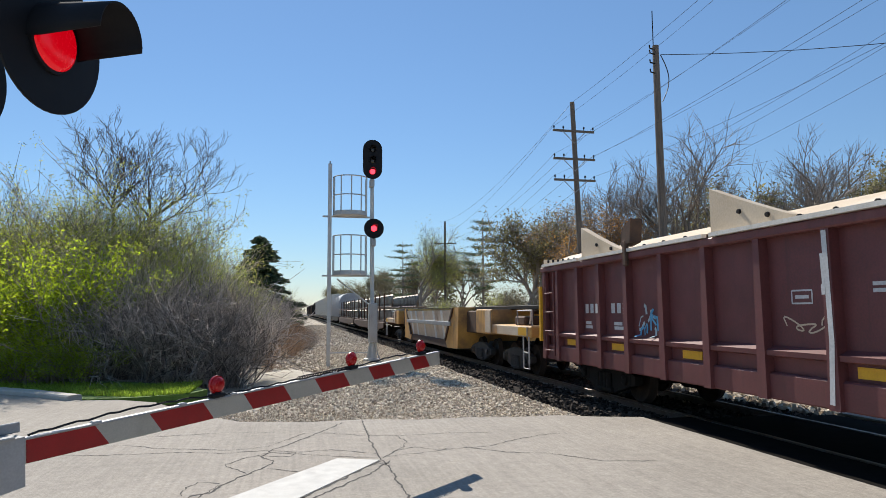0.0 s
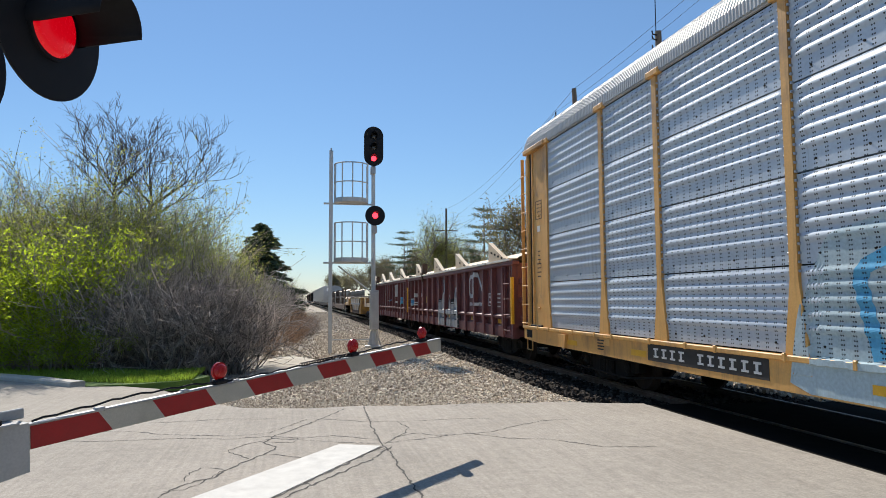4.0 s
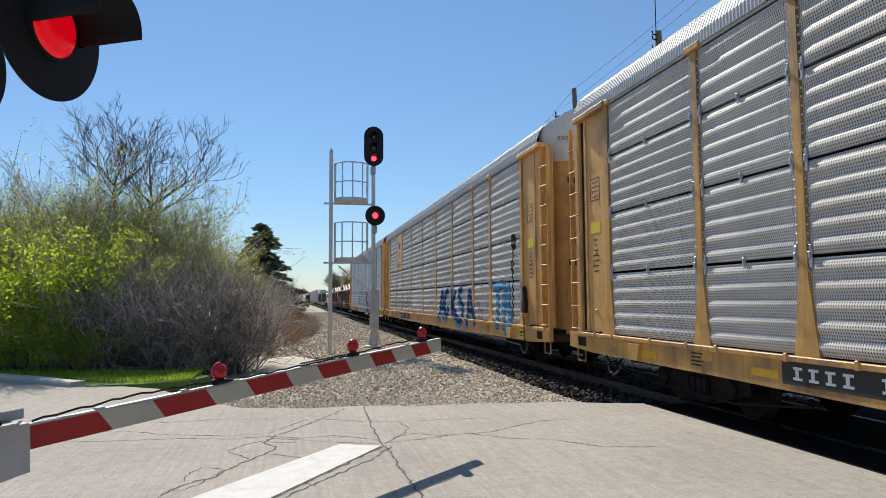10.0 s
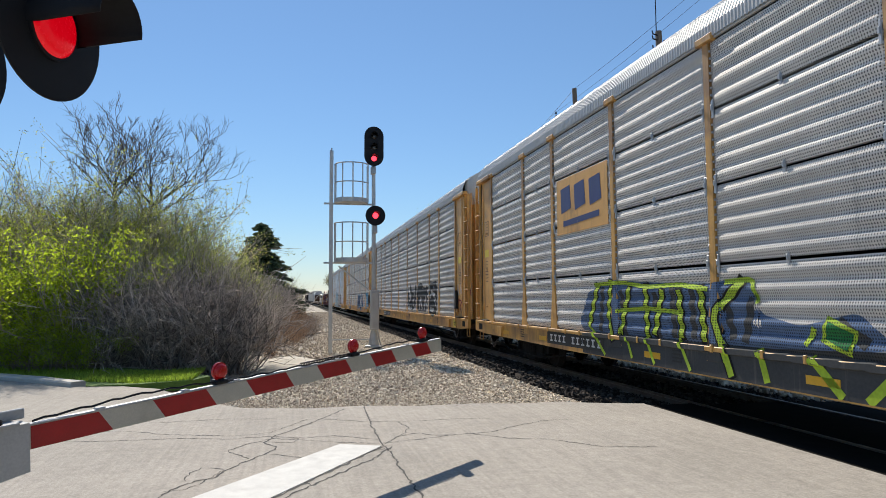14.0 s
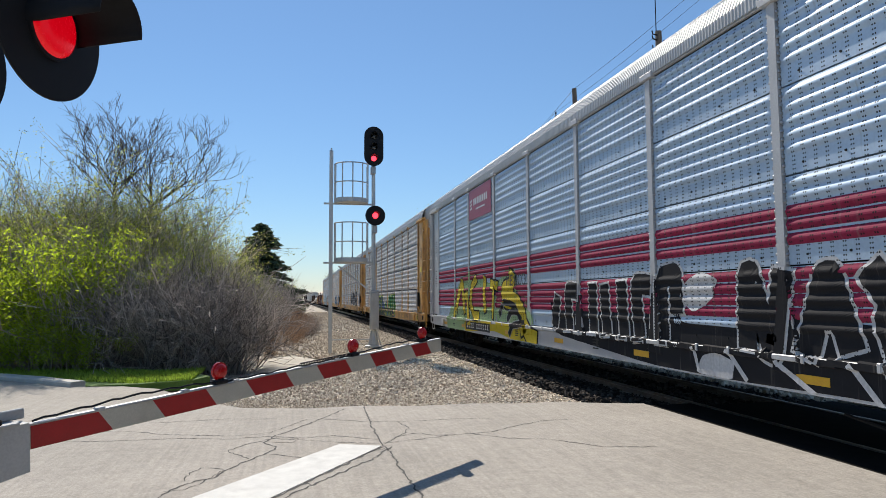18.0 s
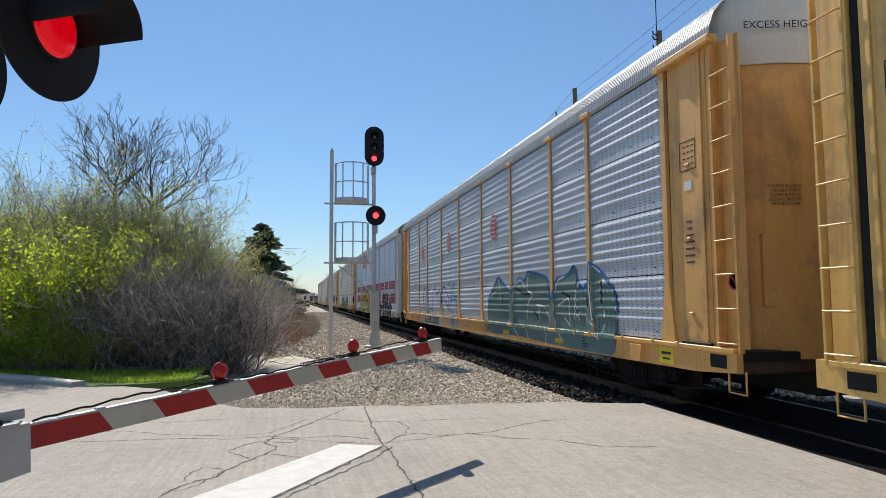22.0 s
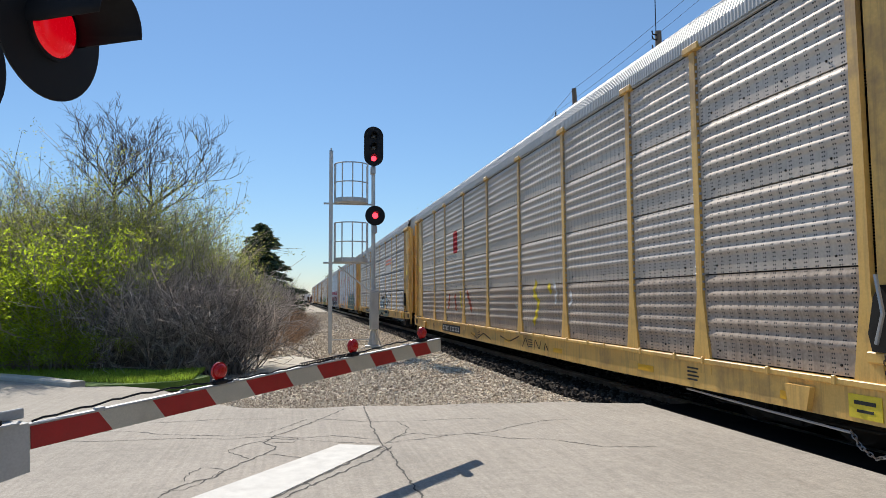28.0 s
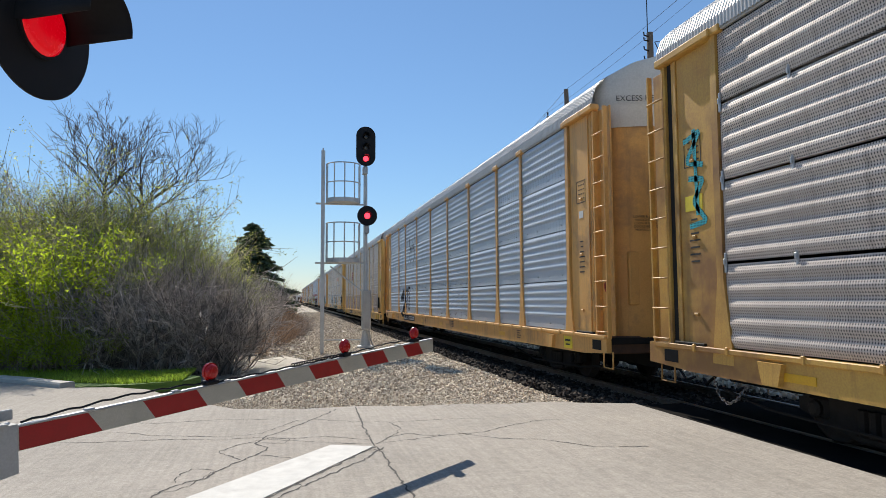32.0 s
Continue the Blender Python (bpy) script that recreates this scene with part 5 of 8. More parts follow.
# flashing light at the roadside
FC, FN = Vector((-1.0, 2.915, 2.87)), Vector((0.94, -0.34, -0.02)).normalized()
flash = thing("crossing_flasher", "black roadside crossing flasher with hooded red lamps", "flashing light")
part("mast", Shape().lathe([(0, 0.22), (0.04, 0.22), (0.05, 0.07), (3.6, 0.06)], (-1.95, 3.0, 0), (0, 0, 1), 16), GREYPAINT, flash)
part("crossarm", Shape().tube([(-1.95, 3.0, 3.02), (-1.3, 2.98, 3.0), (-1.12, 2.93, 2.92)], 0.035, 10), BLACK, flash)
for c, nrm, m in ((FC, FN, LAMP_RED), (Vector((-1.455, 3.12, 2.79)), Vector((-0.94, 0.34, 0)), LAMP_DIM)):
    up = Vector((0, 0, 1))
    side = nrm.cross(up).normalized()
    up = side.cross(nrm)
    disc = part("backplate", Shape().lathe([(-0.004, 0.302), (0.004, 0.302), (0.006, 0.296), (0.006, 0.11), (-0.004, 0.11)], c, nrm, 48), BLACK, flash, "round black backplate")
    part("lamp_case", Shape().lathe([(-0.13, 0.06), (-0.11, 0.12), (-0.004, 0.14), (0.02, 0.14)], c, nrm, 32), BLACK, disc)
    part("lens", Shape().lathe([(0.008, 0.128), (0.02, 0.126), (0.035, 0.105), (0.044, 0.06), (0.047, 0.01)], c, nrm, 32), m, disc, "red lamp lens", smooth=True)
    hood = Shape()
    rows = []
    for i in range(21):
        a = radians(-104 + 208 * i / 20)
        reach = 0.315 if abs(i - 10) < 10 else 0.06
        e = up * math.cos(a) + side * math.sin(a)
        rows.append([tuple(c + e * 0.15 + nrm * 0.006), tuple(c + e * 0.147 + nrm * reach * 0.5), tuple(c + e * 0.143 + nrm * reach), tuple(c + e * 0.137 + nrm * reach), tuple(c + e * 0.141 + nrm * 0.006)])
    part("hood", hood.sheet(rows), BLACK, disc, smooth=True)

# railway signal with its ladder and two railed platforms
SX, SY = 2.83, 24.3
signal = thing("railway_signal", "tall silver railway signal with red lights and maintenance platforms", "railway signal", at=(SX, SY, -0.1))
SILVERP = mat("aluminium_paint", (0.52, 0.53, 0.53), (0.42, 0.43, 0.43), 0.45, 0.3, scale=4, fine=60, bump=0.05, streak=(0.3, 0.28, 0.26), streaks=0.1)
part("mast", Shape().tube([(0, 0, 0.3), (-0.02, 0, 6.85)], 0.085, 16, 0.07), SILVERP, signal)
part("base", Shape().lathe([(0, 0.32), (0.12, 0.32), (0.14, 0.2), (0.7, 0.1)], (0, 0, 0), (0, 0, 1), 16), SILVERP, signal)
box = part("junction_box", Shape().box((-0.16, -0.36, 0.72), (0.16, -0.09, 2.16), 0.02), GREYPAINT, signal, "grey junction box")
part("box_lid", Shape().box((-0.13, -0.38, 0.8), (0.13, -0.362, 2.08), 0.01), GREYPAINT, box)


def capsule(half, r, n=12):
    return [(r * math.cos(a), half + r * math.sin(a)) for a in [math.pi * i / n for i in range(n + 1)]] + [(-r * math.cos(a), -half - r * math.sin(a)) for a in [math.pi * i / n for i in range(n + 1)]]


def head(z, poly, lights, x=0.0):
    h = part("signal_head", Shape().slab([(px_ + x, pz + z) for px_, pz in poly], "y", -0.30, -0.285), BLACK, signal, "black signal backplate")
    part("head_case", Shape().slab([(px_ * 0.52 + x, pz * 0.8 + z) for px_, pz in poly], "y", -0.285, -0.05), BLACK, h)
    part("collar", Shape().box((x - 0.09, -0.2, z - max(p[1] for p in poly) - 0.28), (x + 0.09, 0.1, z - max(p[1] for p in poly) + 0.02), 0.03), GALV, h)
    for lz, m, r in lights:
        part("signal_lens", Shape().lathe([(0, r), (0.02, r * 0.9), (0.03, r * 0.4)], (x, -0.302, lz), (0, -1, 0), 20), m, h, smooth=True)
        hood = Shape()
        rows = []
        for i in range(19):
            a = radians(-125 + 250 * i / 18)
            ex, ez = math.sin(a) * (r + 0.025), math.cos(a) * (r + 0.025)
            rows.append([(x + ex, -0.30, lz + ez), (x + ex, -0.30 - 0.28 * (0.55 + 0.45 * math.cos(a)), lz + ez)])
        part("visor", hood.sheet(rows), BLACK, h)


LENS_OFF = mat("unlit_lens", (0.06, 0.06, 0.06), (0.03, 0.03, 0.03), 0.15, scale=10, bump=0)
head(7.53, capsule(0.39, 0.36), [(7.06, LAMP_HOT, 0.10), (7.48, LENS_OFF, 0.10), (7.90, LENS_OFF, 0.10)], -0.04)
head(4.92, capsule(0.0, 0.37, 16), [(4.92, LAMP_HOT, 0.11)], 0.02)
lad = part("ladder", Shape().box((-1.62, -0.06, -0.2), (-1.56, -0.02, 7.45), 0.008).box((-1.62, 0.3, -0.2), (-1.56, 0.34, 7.45), 0.008), SILVERP, signal)
part("ladder_plate", Shape().box((-1.66, -0.09, -0.1), (-1.52, -0.07, 7.35), 0.006), SILVERP, lad)
rung = Shape().tube([(-1.59, -0.04, 0), (-1.59, 0.32, 0)], 0.012, 6).mesh("rung", SILVERP)
for i in range(24):
    part("rung", rung, SILVERP, lad, at=(0, 0, 0.1 + i * 0.3))
for zp in (5.40, 3.20):
    plat = Shape()
    arc = [(-1.45, 0.1)] + [(-0.85 + 0.62 * math.cos(a), -0.15 - 0.55 * math.sin(a)) for a in [math.pi - math.pi * i / 10 for i in range(11)]] + [(-0.25, 0.1)]
    plat.slab(arc, "z", zp - 0.02, zp + 0.14)
    p = part("platform", plat, SILVERP, signal, "silver railed work platform")
    part("platform_bar", Shape().box((-1.85, -0.05, zp - 0.06), (0.05, 0.05, zp), 0.01), SILVERP, p)
    for z in (0.72, 1.42):
        part("platform_rail", Shape().tube([(x, y, zp + z) for x, y in arc], 0.022, 6), SILVERP, p)
    for k in (0, 2, 4, 6, 8, 10, 12):
        x, y = arc[k]
        part("platform_post", Shape().tube([(x, y, zp), (x, y, zp + 1.43)], 0.024, 6), SILVERP, p)
part("brace", Shape().tube([(-1.3, 0, 3.05), (-0.1, 0, 2.1)], 0.03, 6), SILVERP, signal)
part("brace", Shape().tube([(-1.6, 0.1, 0.35), (0, 0, 0.35)], 0.025, 6), SILVERP, signal)
cond = Shape().tube([(0.1, -0.25, 0.75), (0.16, -0.2, 0.4), (0.3, -0.1, 0.06)], 0.03, 8)
part("conduit", cond, GALV, signal)

# utility poles and wires
WOOD = mat("weathered_pole_wood", (0.20, 0.165, 0.13), (0.12, 0.095, 0.075), 0.9, scale=3, fine=40, bump=0.3, stretch=(6, 6, 0.6))
WIRE = mat("dark_wire", (0.03, 0.03, 0.032), (0.02, 0.02, 0.02), 0.6, scale=2, bump=0)


def pole(label, x, y, top, arms, lean=0.0, half=1.24):
    p = thing("utility_pole", label, "utility pole", "utility poles", at=(x, y, -0.4))
    part("pole", Shape().tube([(lean, 0, 0), (lean * 0.5, 0, top * 0.5), (0, 0, top)], 0.19, 12, 0.13), WOOD, p)
    for z in arms:
        part("cross_arm", Shape().box((-half, -0.16, z - 0.06), (half, -0.06, z + 0.06), 0.01), WOOD, p)
        part("arm_brace", Shape().tube([(-half * 0.55, -0.15, z - 0.04), (0, -0.17, z - 0.7), (half * 0.55, -0.15, z - 0.04)], 0.025, 5), GALV, p)
        for dx in (-0.95, -0.5, 0.5, 0.95):
            part("insulator", shared("insulator", lambda: Shape().lathe([(0, 0.02), (0.08, 0.02), (0.09, 0.05), (0.2, 0.045), (0.22, 0.02)], (0, 0, 0), (0, 0, 1), 8), DARK), DARK, p, at=(dx * half, -0.11, z + 0.06))
    return p


P2, P3, P0 = (15.2, 33.5), (20.3, 87.7), (11.4, -8.0)
pole("grey wooden utility pole with three cross-arms", *P2, 13.9, (12.2, 10.6, 9.4), 0.45)
pole("distant wooden utility pole with cross-arms", *P3, 14.6, (11.5,), 0.0, 1.6)
pole("wooden utility pole with three cross-arms", *P0, 13.9, (12.2, 10.6, 9.4))
p1 = pole("tall grey wooden pole with a thin antenna and brackets", 14.38, 23.4, 13.0, (), 0.05)
part("antenna", Shape().tube([(-0.1, 0, 12.9), (-0.1, 0, 14.5)], 0.02, 6), DARK, p1)
for z in (11.8, 12.2, 12.6, 12.8):
    part("bracket", Shape().tube([(0, -0.05, z), (-0.32, -0.1, z + 0.03), (-0.34, -0.1, z + 0.16)], 0.03, 6), DARK, p1)
part("cable_loop", Shape().tube([(0.15 + 0.35 * math.sin(u * 3.1), -0.1, 12.6 - 2.0 * u) for u in [i / 14 for i in range(15)]], 0.02, 5), WIRE, p1)


def wire(a, b, sag, r=0.012):
    a, b = Vector(a), Vector(b)
    pts = [a.lerp(b, i / 24) - Vector((0, 0, sag * 4 * (i / 24) * (1 - i / 24))) for i in range(25)]
    return solid("overhead_wire", Shape().tube(pts, r * 0.72, 5), WIRE, "thin dark overhead wire between the poles", "wire", group="overhead wires")


for z in (12.05, 10.45, 9.25):
    for dx in (-1.18, 1.18):
        wire((P2[0] + dx, P2[1], z), (P3[0] + dx, P3[1], z - 0.2), 1.1, 0.012)
        wire((P2[0] + dx, P2[1], z), (P0[0] + dx, P0[1], z), 0.8, 0.008)
wire((P2[0], P2[1], 13.5), (P3[0], P3[1], 14.2), 1.1, 0.014)
wire((P2[0], P2[1], 13.5), (P0[0], P0[1], 13.5), 0.8, 0.011)
wire((14.55, 23.3, 12.2), (36.0, 10.0, 12.9), 1.0, 0.02)
for z0, z1 in ((15.5, 9.6), (14.9, 9.1), (13.4, 8.2)):
    wire((30.5, 48.0, z0 - 1.0), (19.5, 8.0, z1 + 3.0), 0.5, 0.012)


# plants
def branch(wood, tips, p, d, length, r, level, rng, droop=0.0, twist=0.5, sides=5, kids=3, thin=0.0055, stem=None, wide=1.0):
    """One limb and, by recursion, those that grow from it; the ends of the last ones go into tips."""
    n = (1, 2, 3, 4, 4, 4)[level]
    pts, q, e = [p], p, d
    for i in range(n):
        e = (e + Vector((rng.uniform(-1, 1), rng.uniform(-1, 1), rng.uniform(-0.6, 0.9) - droop)) * twist * 0.35).normalized()
        q = q + e * length / n
        pts.append(q)
    r = max(r, thin * (1 + 0.5 * level))
    if stem is not None:
        stem.tube(pts, r, max(3, sides), r * 0.45, caps=False)
    else:
        wood.tube(pts, r, max(3, sides - (2 if level < 2 else 0)), r * 0.45, caps=False)
    if level == 1:
        tips.append(pts[1])
    if level == 0:
        tips.append(q)
        tips.append(pts[-2])
        return
    k = kids + rng.randint(0, 1)
    for i in range(k):
        u = rng.uniform(0.35, 1.0) if i else 1.0
        j = min(n - 1, int(u * n))
        s = pts[j].lerp(pts[j + 1], u * n - j) if j < n else q
        a = rng.uniform(0, 2 * math.pi)
        side = e.orthogonal().normalized()
        side = Matrix.Rotation(a, 3, e) @ side
        nd = (e * rng.uniform(0.7, 1.2) + side * wide * rng.uniform(0.5, 1.0) + Vector((0, 0, 0.25 - droop))).normalized()
        branch(wood, tips, s, nd, length * rng.uniform(0.55, 0.8), r * 0.52, level - 1, rng, droop, twist, sides - 1, kids, thin, None, wide)


def leaves(shape, tips, rng, count, size, spread):
    for t in tips:
        for _ in range(count):
            c = t + Vector((rng.gauss(0, spread), rng.gauss(0, spread), rng.gauss(0, spread)))
            a = Vector((rng.uniform(-1, 1), rng.uniform(-1, 1), rng.uniform(-1, 1))).normalized()
            b = a.orthogonal().normalized()
            s = size * rng.uniform(0.6, 1.4)
            shape.v += [tuple(c - a * s), tuple(c + b * s * 0.8), tuple(c + a * s)]
            shape.f.append((len(shape.v) - 3, len(shape.v) - 2, len(shape.v) - 1))


def tree_meshes(key, seed, height, r, level, wood_mat, leaf_mat=None, count=2, size=0.05, spread=0.15, stems=1, lean=0.12, trunk=0.4, droop=0.0, twist=0.5, kids=3, fan=0.5, thin=0.0055, wide=1.0):
    rng = random.Random(seed)
    wood, leaf, stem, tips = Shape(), Shape(), Shape(), []
    for i in range(stems):
        a = rng.uniform(0, 2 * math.pi)
        out = fan * rng.uniform(0.3, 1) if stems > 1 else lean
        d = Vector((math.cos(a) * out, math.sin(a) * out, 1)).normalized()
        p = Vector((math.cos(a), math.sin(a), 0)) * (rng.uniform(0, 0.5) if stems > 1 else 0)
        branch(wood, tips, p + Vector((0, 0, -0.1)), d, height * trunk * rng.uniform(0.75, 1.1), r, level, rng, droop, twist, 6, kids, thin, stem, wide)
    out = [wood.mesh(key + "_wood", wood_mat, True, tidy=False), None, stem.mesh(key + "_stem", wood_mat, True, tidy=False)]
    if leaf_mat:
        leaves(leaf, tips, rng, count, size, spread)
        out[1] = leaf.mesh(key + "_leaves", leaf_mat, False, tidy=False)
    return out


def plant(name, label, category, meshes, x, y, scale=1.0, turn=0.0, group="", top=None):
    """Set a plant on the ground; top: the height of its crown above the rail tops, in place of a scale."""
    z = ground_z(x, y) - 0.05
    if top:
        scale = (top - z) / max(v.co.z for v in (meshes[0].vertices if not meshes[1] else meshes[1].vertices))
    t = thing(name, label, category, group, Matrix.Translation((x, y, z)) @ Matrix.Rotation(turn, 4, "Z") @ Matrix.Diagonal((scale, scale, scale, 1)))
    tree = category == "tree"
    if len(meshes) > 2:
        stem = part("trunk" if tree else "stem_clump", meshes[2], None, t)
        if not tree:
            tagged(stem, kind="stuff")
        part("branchwork" if tree and meshes[1] else "crown" if tree else "twig_canopy", meshes[0], None, t)
    else:
        part("trunk" if tree else "branchwork", meshes[0], None, t)
    if meshes[1]:
        part("crown" if category == "tree" else "foliage", meshes[1], None, t)
    return t


BARK = mat("grey_bark", (0.33, 0.285, 0.24), (0.20, 0.165, 0.14), 0.9, scale=6, fine=40)
TWIG = by_piece(mat("brown_grey_twigs", (0.41, 0.365, 0.325), (0.25, 0.215, 0.19), 0.9, scale=3, fine=20), 0.25, 1.9)


FRESH = leaf_mat("fresh_yellow_green_leaf", (0.46, 0.56, 0.035), (0.30, 0.40, 0.025), 0.68)
OLIVE = leaf_mat("olive_bud_leaf", (0.50, 0.53, 0.14), (0.34, 0.36, 0.09), 0.68)
ORANGE = leaf_mat("orange_bud_leaf", (0.50, 0.27, 0.075), (0.34, 0.18, 0.05))
DULL = leaf_mat("dull_brown_green_bud", (0.27, 0.25, 0.12), (0.19, 0.17, 0.085))
DARKBARK = mat("dark_bark", (0.13, 0.11, 0.095), (0.07, 0.06, 0.052), 0.9, scale=6, fine=40)
NEEDLE = leaf_mat("dark_needles", (0.13, 0.18, 0.085), (0.075, 0.115, 0.055))
DEAD = by_piece(mat("dry_reddish_stalks", (0.46, 0.31, 0.2), (0.3, 0.19, 0.12), 0.9, scale=3, fine=20), 0.4, 1.5)


def spruce_meshes(key, seed, height, wide, dense=85):
    """A conifer: a straight stem, whorls of drooping boughs and their sprays of needles."""
    r = random.Random(seed)
    wood, leaf = Shape(), Shape()
    wood.tube([(0, 0, -0.1), (0, 0, height * 0.5), (0, 0, height)], 0.18, 8, 0.02)
    z = 0.6
    while z < height - 0.1:
        reach = wide * (1 - z / height) ** 0.8 * r.uniform(0.7, 1.1) + 0.12
        for k in range(7):
            a = r.uniform(0, 6.28)
            d = Vector((math.cos(a), math.sin(a), 0))
            L = reach * r.uniform(0.7, 1.1)
            pts = [Vector((0, 0, z)) + d * L * u + Vector((0, 0, L * (0.12 * u - 0.38 * u * u + (0.12 if u == 1 else 0)))) for u in (0, 0.33, 0.66, 1.0)]
            wood.tube(pts, 0.03, 3, 0.008, caps=False)
            n = int(14 + L * dense)
            for _ in range(n):
                u = r.uniform(0.12, 1)
                j = min(2, int(u * 3))
                c = pts[j].lerp(pts[j + 1], u * 3 - j) + Vector((r.gauss(0, 0.07), r.gauss(0, 0.07), r.gauss(-0.05, 0.06)))
                e = (d + Vector((r.gauss(0, 0.6), r.gauss(0, 0.6), r.gauss(-0.25, 0.3)))).normalized() * r.uniform(0.16, 0.34)
                f = e.orthogonal().normalized() * 0.07
                leaf.quad(c - e, c + f, c + e, c - f)
        z += 0.2 + 0.12 * r.random()
    return [wood.mesh(key + "_wood", BARK, True, tidy=False), leaf.mesh(key + "_needles", NEEDLE, False, tidy=False)]


def pine_meshes(key, seed, height, wide):
    """An old pine: a tall stem with level tiers of boughs and flat pads of needles, sky between the tiers."""
    r = random.Random(seed)
    wood, leaf = Shape(), Shape()
    wood.tube([(0, 0, -0.1), (0.1, 0, height * 0.5), (0, 0, height)], 0.2, 8, 0.03)
    z = height * 0.35
    while z < height - 0.2:
        u = (z / height - 0.35) / 0.65
        for k in range(5):
            a = r.uniform(0, 6.28)
            d = Vector((math.cos(a), math.sin(a), 0.12))
            reach = wide * (0.35 + 0.65 * math.sin(math.pi * min(1, 0.25 + u * 0.72))) * r.uniform(0.5, 1.1)
            tip = Vector((0, 0, z)) + d * reach
            wood.tube([Vector((0, 0, z)), Vector((0, 0, z)).lerp(tip, 0.5) + Vector((0, 0, 0.05)), tip], 0.04, 4, 0.012, caps=False)
            for _ in range(int(70 * reach)):
                w = r.uniform(0.35, 1.05)
                c = Vector((0, 0, z)).lerp(tip, w) + Vector((r.gauss(0, 0.25), r.gauss(0, 0.25), r.gauss(0.06, 0.07)))
                e = Vector((r.gauss(0, 1), r.gauss(0, 1), r.gauss(0.2, 0.4))).normalized() * r.uniform(0.08, 0.16)
                f = e.orthogonal().normalized() * 0.035
                leaf.quad(c - e, c + f, c + e, c - f)
        z += r.uniform(0.7, 1.1)
    return [wood.mesh(key + "_wood", BARK, True, tidy=False), leaf.mesh(key + "_needles", NEEDLE, False, tidy=False)]


BUSH_GREEN = [tree_meshes("green_bush", 11 + i, 4.0, 0.03, 3, BARK, FRESH, 17, 0.038, 0.11, stems=13, fan=0.55, trunk=0.36, kids=2, thin=0.007) for i in range(3)]
BUSH_OLIVE = [tree_meshes("olive_bush", 21 + i, 6.0, 0.04, 3, TWIG, OLIVE, 8, 0.036, 0.085, stems=10, fan=0.36, trunk=0.42, kids=3, thin=0.0085) for i in range(3)]
BUSH_BARE = [tree_meshes("bare_bush", 31 + i, 4.0, 0.02, 3, TWIG, None, stems=36, fan=0.75, trunk=0.34, droop=0.06, twist=1.1, kids=2, thin=0.0066) for i in range(3)]
BUSH_DEAD = [tree_meshes("dead_brush", 71 + i, 1.9, 0.008, 2, DEAD, None, stems=40, fan=0.45, trunk=0.5, twist=0.5, kids=2, thin=0.0045) for i in range(2)]
TREE_BIG = [tree_meshes("big_bare_tree", 45 + i, 15.0, 0.24, 5, BARK, None, thin=0.0085, trunk=0.28, kids=4, twist=0.4, wide=1.1, droop=-0.04) for i in range(2)]
TREE_BUD = [tree_meshes("budding_tree", 51 + i, 12.0, 0.22, 4, BARK, DULL, 5, 0.075, 0.2, trunk=0.3, kids=5, twist=0.5, wide=1.2) for i in range(3)]
TREE_GREEN = tree_meshes("pale_leafing_tree", 57, 12.0, 0.2, 4, BARK, OLIVE, 6, 0.07, 0.22, trunk=0.3, kids=5, twist=0.5, wide=1.2)
TREE_ORANGE = tree_meshes("orange_tree", 61, 9.0, 0.16, 4, BARK, ORANGE, 6, 0.05, 0.2, trunk=0.28, kids=5, wide=1.3)
SPRUCE = [spruce_meshes("spruce", 81 + i, 9.0, 5.7, 115) for i in range(2)]
PINE = [pine_meshes("pine", 86 + i, 12.0, 2.6) for i in range(2)]

BUSH_FAR = [tree_meshes("far_bare_bush", 91 + i, 4.0, 0.03, 2, TWIG, None, stems=34, fan=0.4, trunk=0.62, droop=0.0, twist=0.6, kids=4, thin=0.011) for i in range(2)]
BUSH_FAR_OLIVE = [tree_meshes("far_olive_bush", 95 + i, 6.0, 0.04, 2, TWIG, OLIVE, 3, 0.07, 0.25, stems=18, fan=0.25, trunk=0.40, droop=-0.3, kids=4, thin=0.012) for i in range(2)]
BUSH_OVER = [tree_meshes("undergrowth_bush", 121 + i, 6.0, 0.04, 2, TWIG, DULL, 5, 0.06, 0.22, stems=16, fan=0.4, trunk=0.42, kids=4, thin=0.012) for i in range(2)]


def open_tree(key, seed, height, fork, limbs, reach, lean):
    """A leafless tree: a bare stem that forks into long open limbs with fine twigs."""
    r = random.Random(seed)
    stem, wood, tips = Shape(), Shape(), []
    pts = [Vector((lean * u * u * height * fork, 0.1 * math.sin(u * 5 + seed), -0.1 + height * fork * u)) for u in (0, 0.25, 0.5, 0.75, 1.0)]
    stem.tube(pts, 0.085, 8, 0.05)
    for k in range(limbs):
        a = 2.4 * k + r.uniform(-0.4, 0.4)
        p = pts[-1] if k < limbs // 2 else pts[-2].lerp(pts[-1], r.uniform(0.2, 0.9))
        d = Vector((math.cos(a) * 0.85 + lean, math.sin(a) * 0.5, r.uniform(0.55, 1.1))).normalized()
        branch(wood, tips, p, d, reach * r.uniform(0.8, 1.15), 0.034, 5, r, -0.04, 0.32, 5, 2, 0.005)
    return [wood.mesh(key + "_limbs", DARKBARK, True, tidy=False), None, stem.mesh(key + "_stem", DARKBARK, True, tidy=False)]


OPEN = [open_tree("open_tree", 101, 9.0, 0.60, 10, 0.95, -0.02), open_tree("open_tree", 105, 9.0, 0.50, 11, 1.1, 0.22), open_tree("open_tree", 109, 9.0, 0.6, 6, 1.2, -0.05)]
rng = random.Random(5)
NEAR, OVER = "thicket beside the track", "trees beyond the track"


def turn():
    return rng.uniform(0, 6.28)


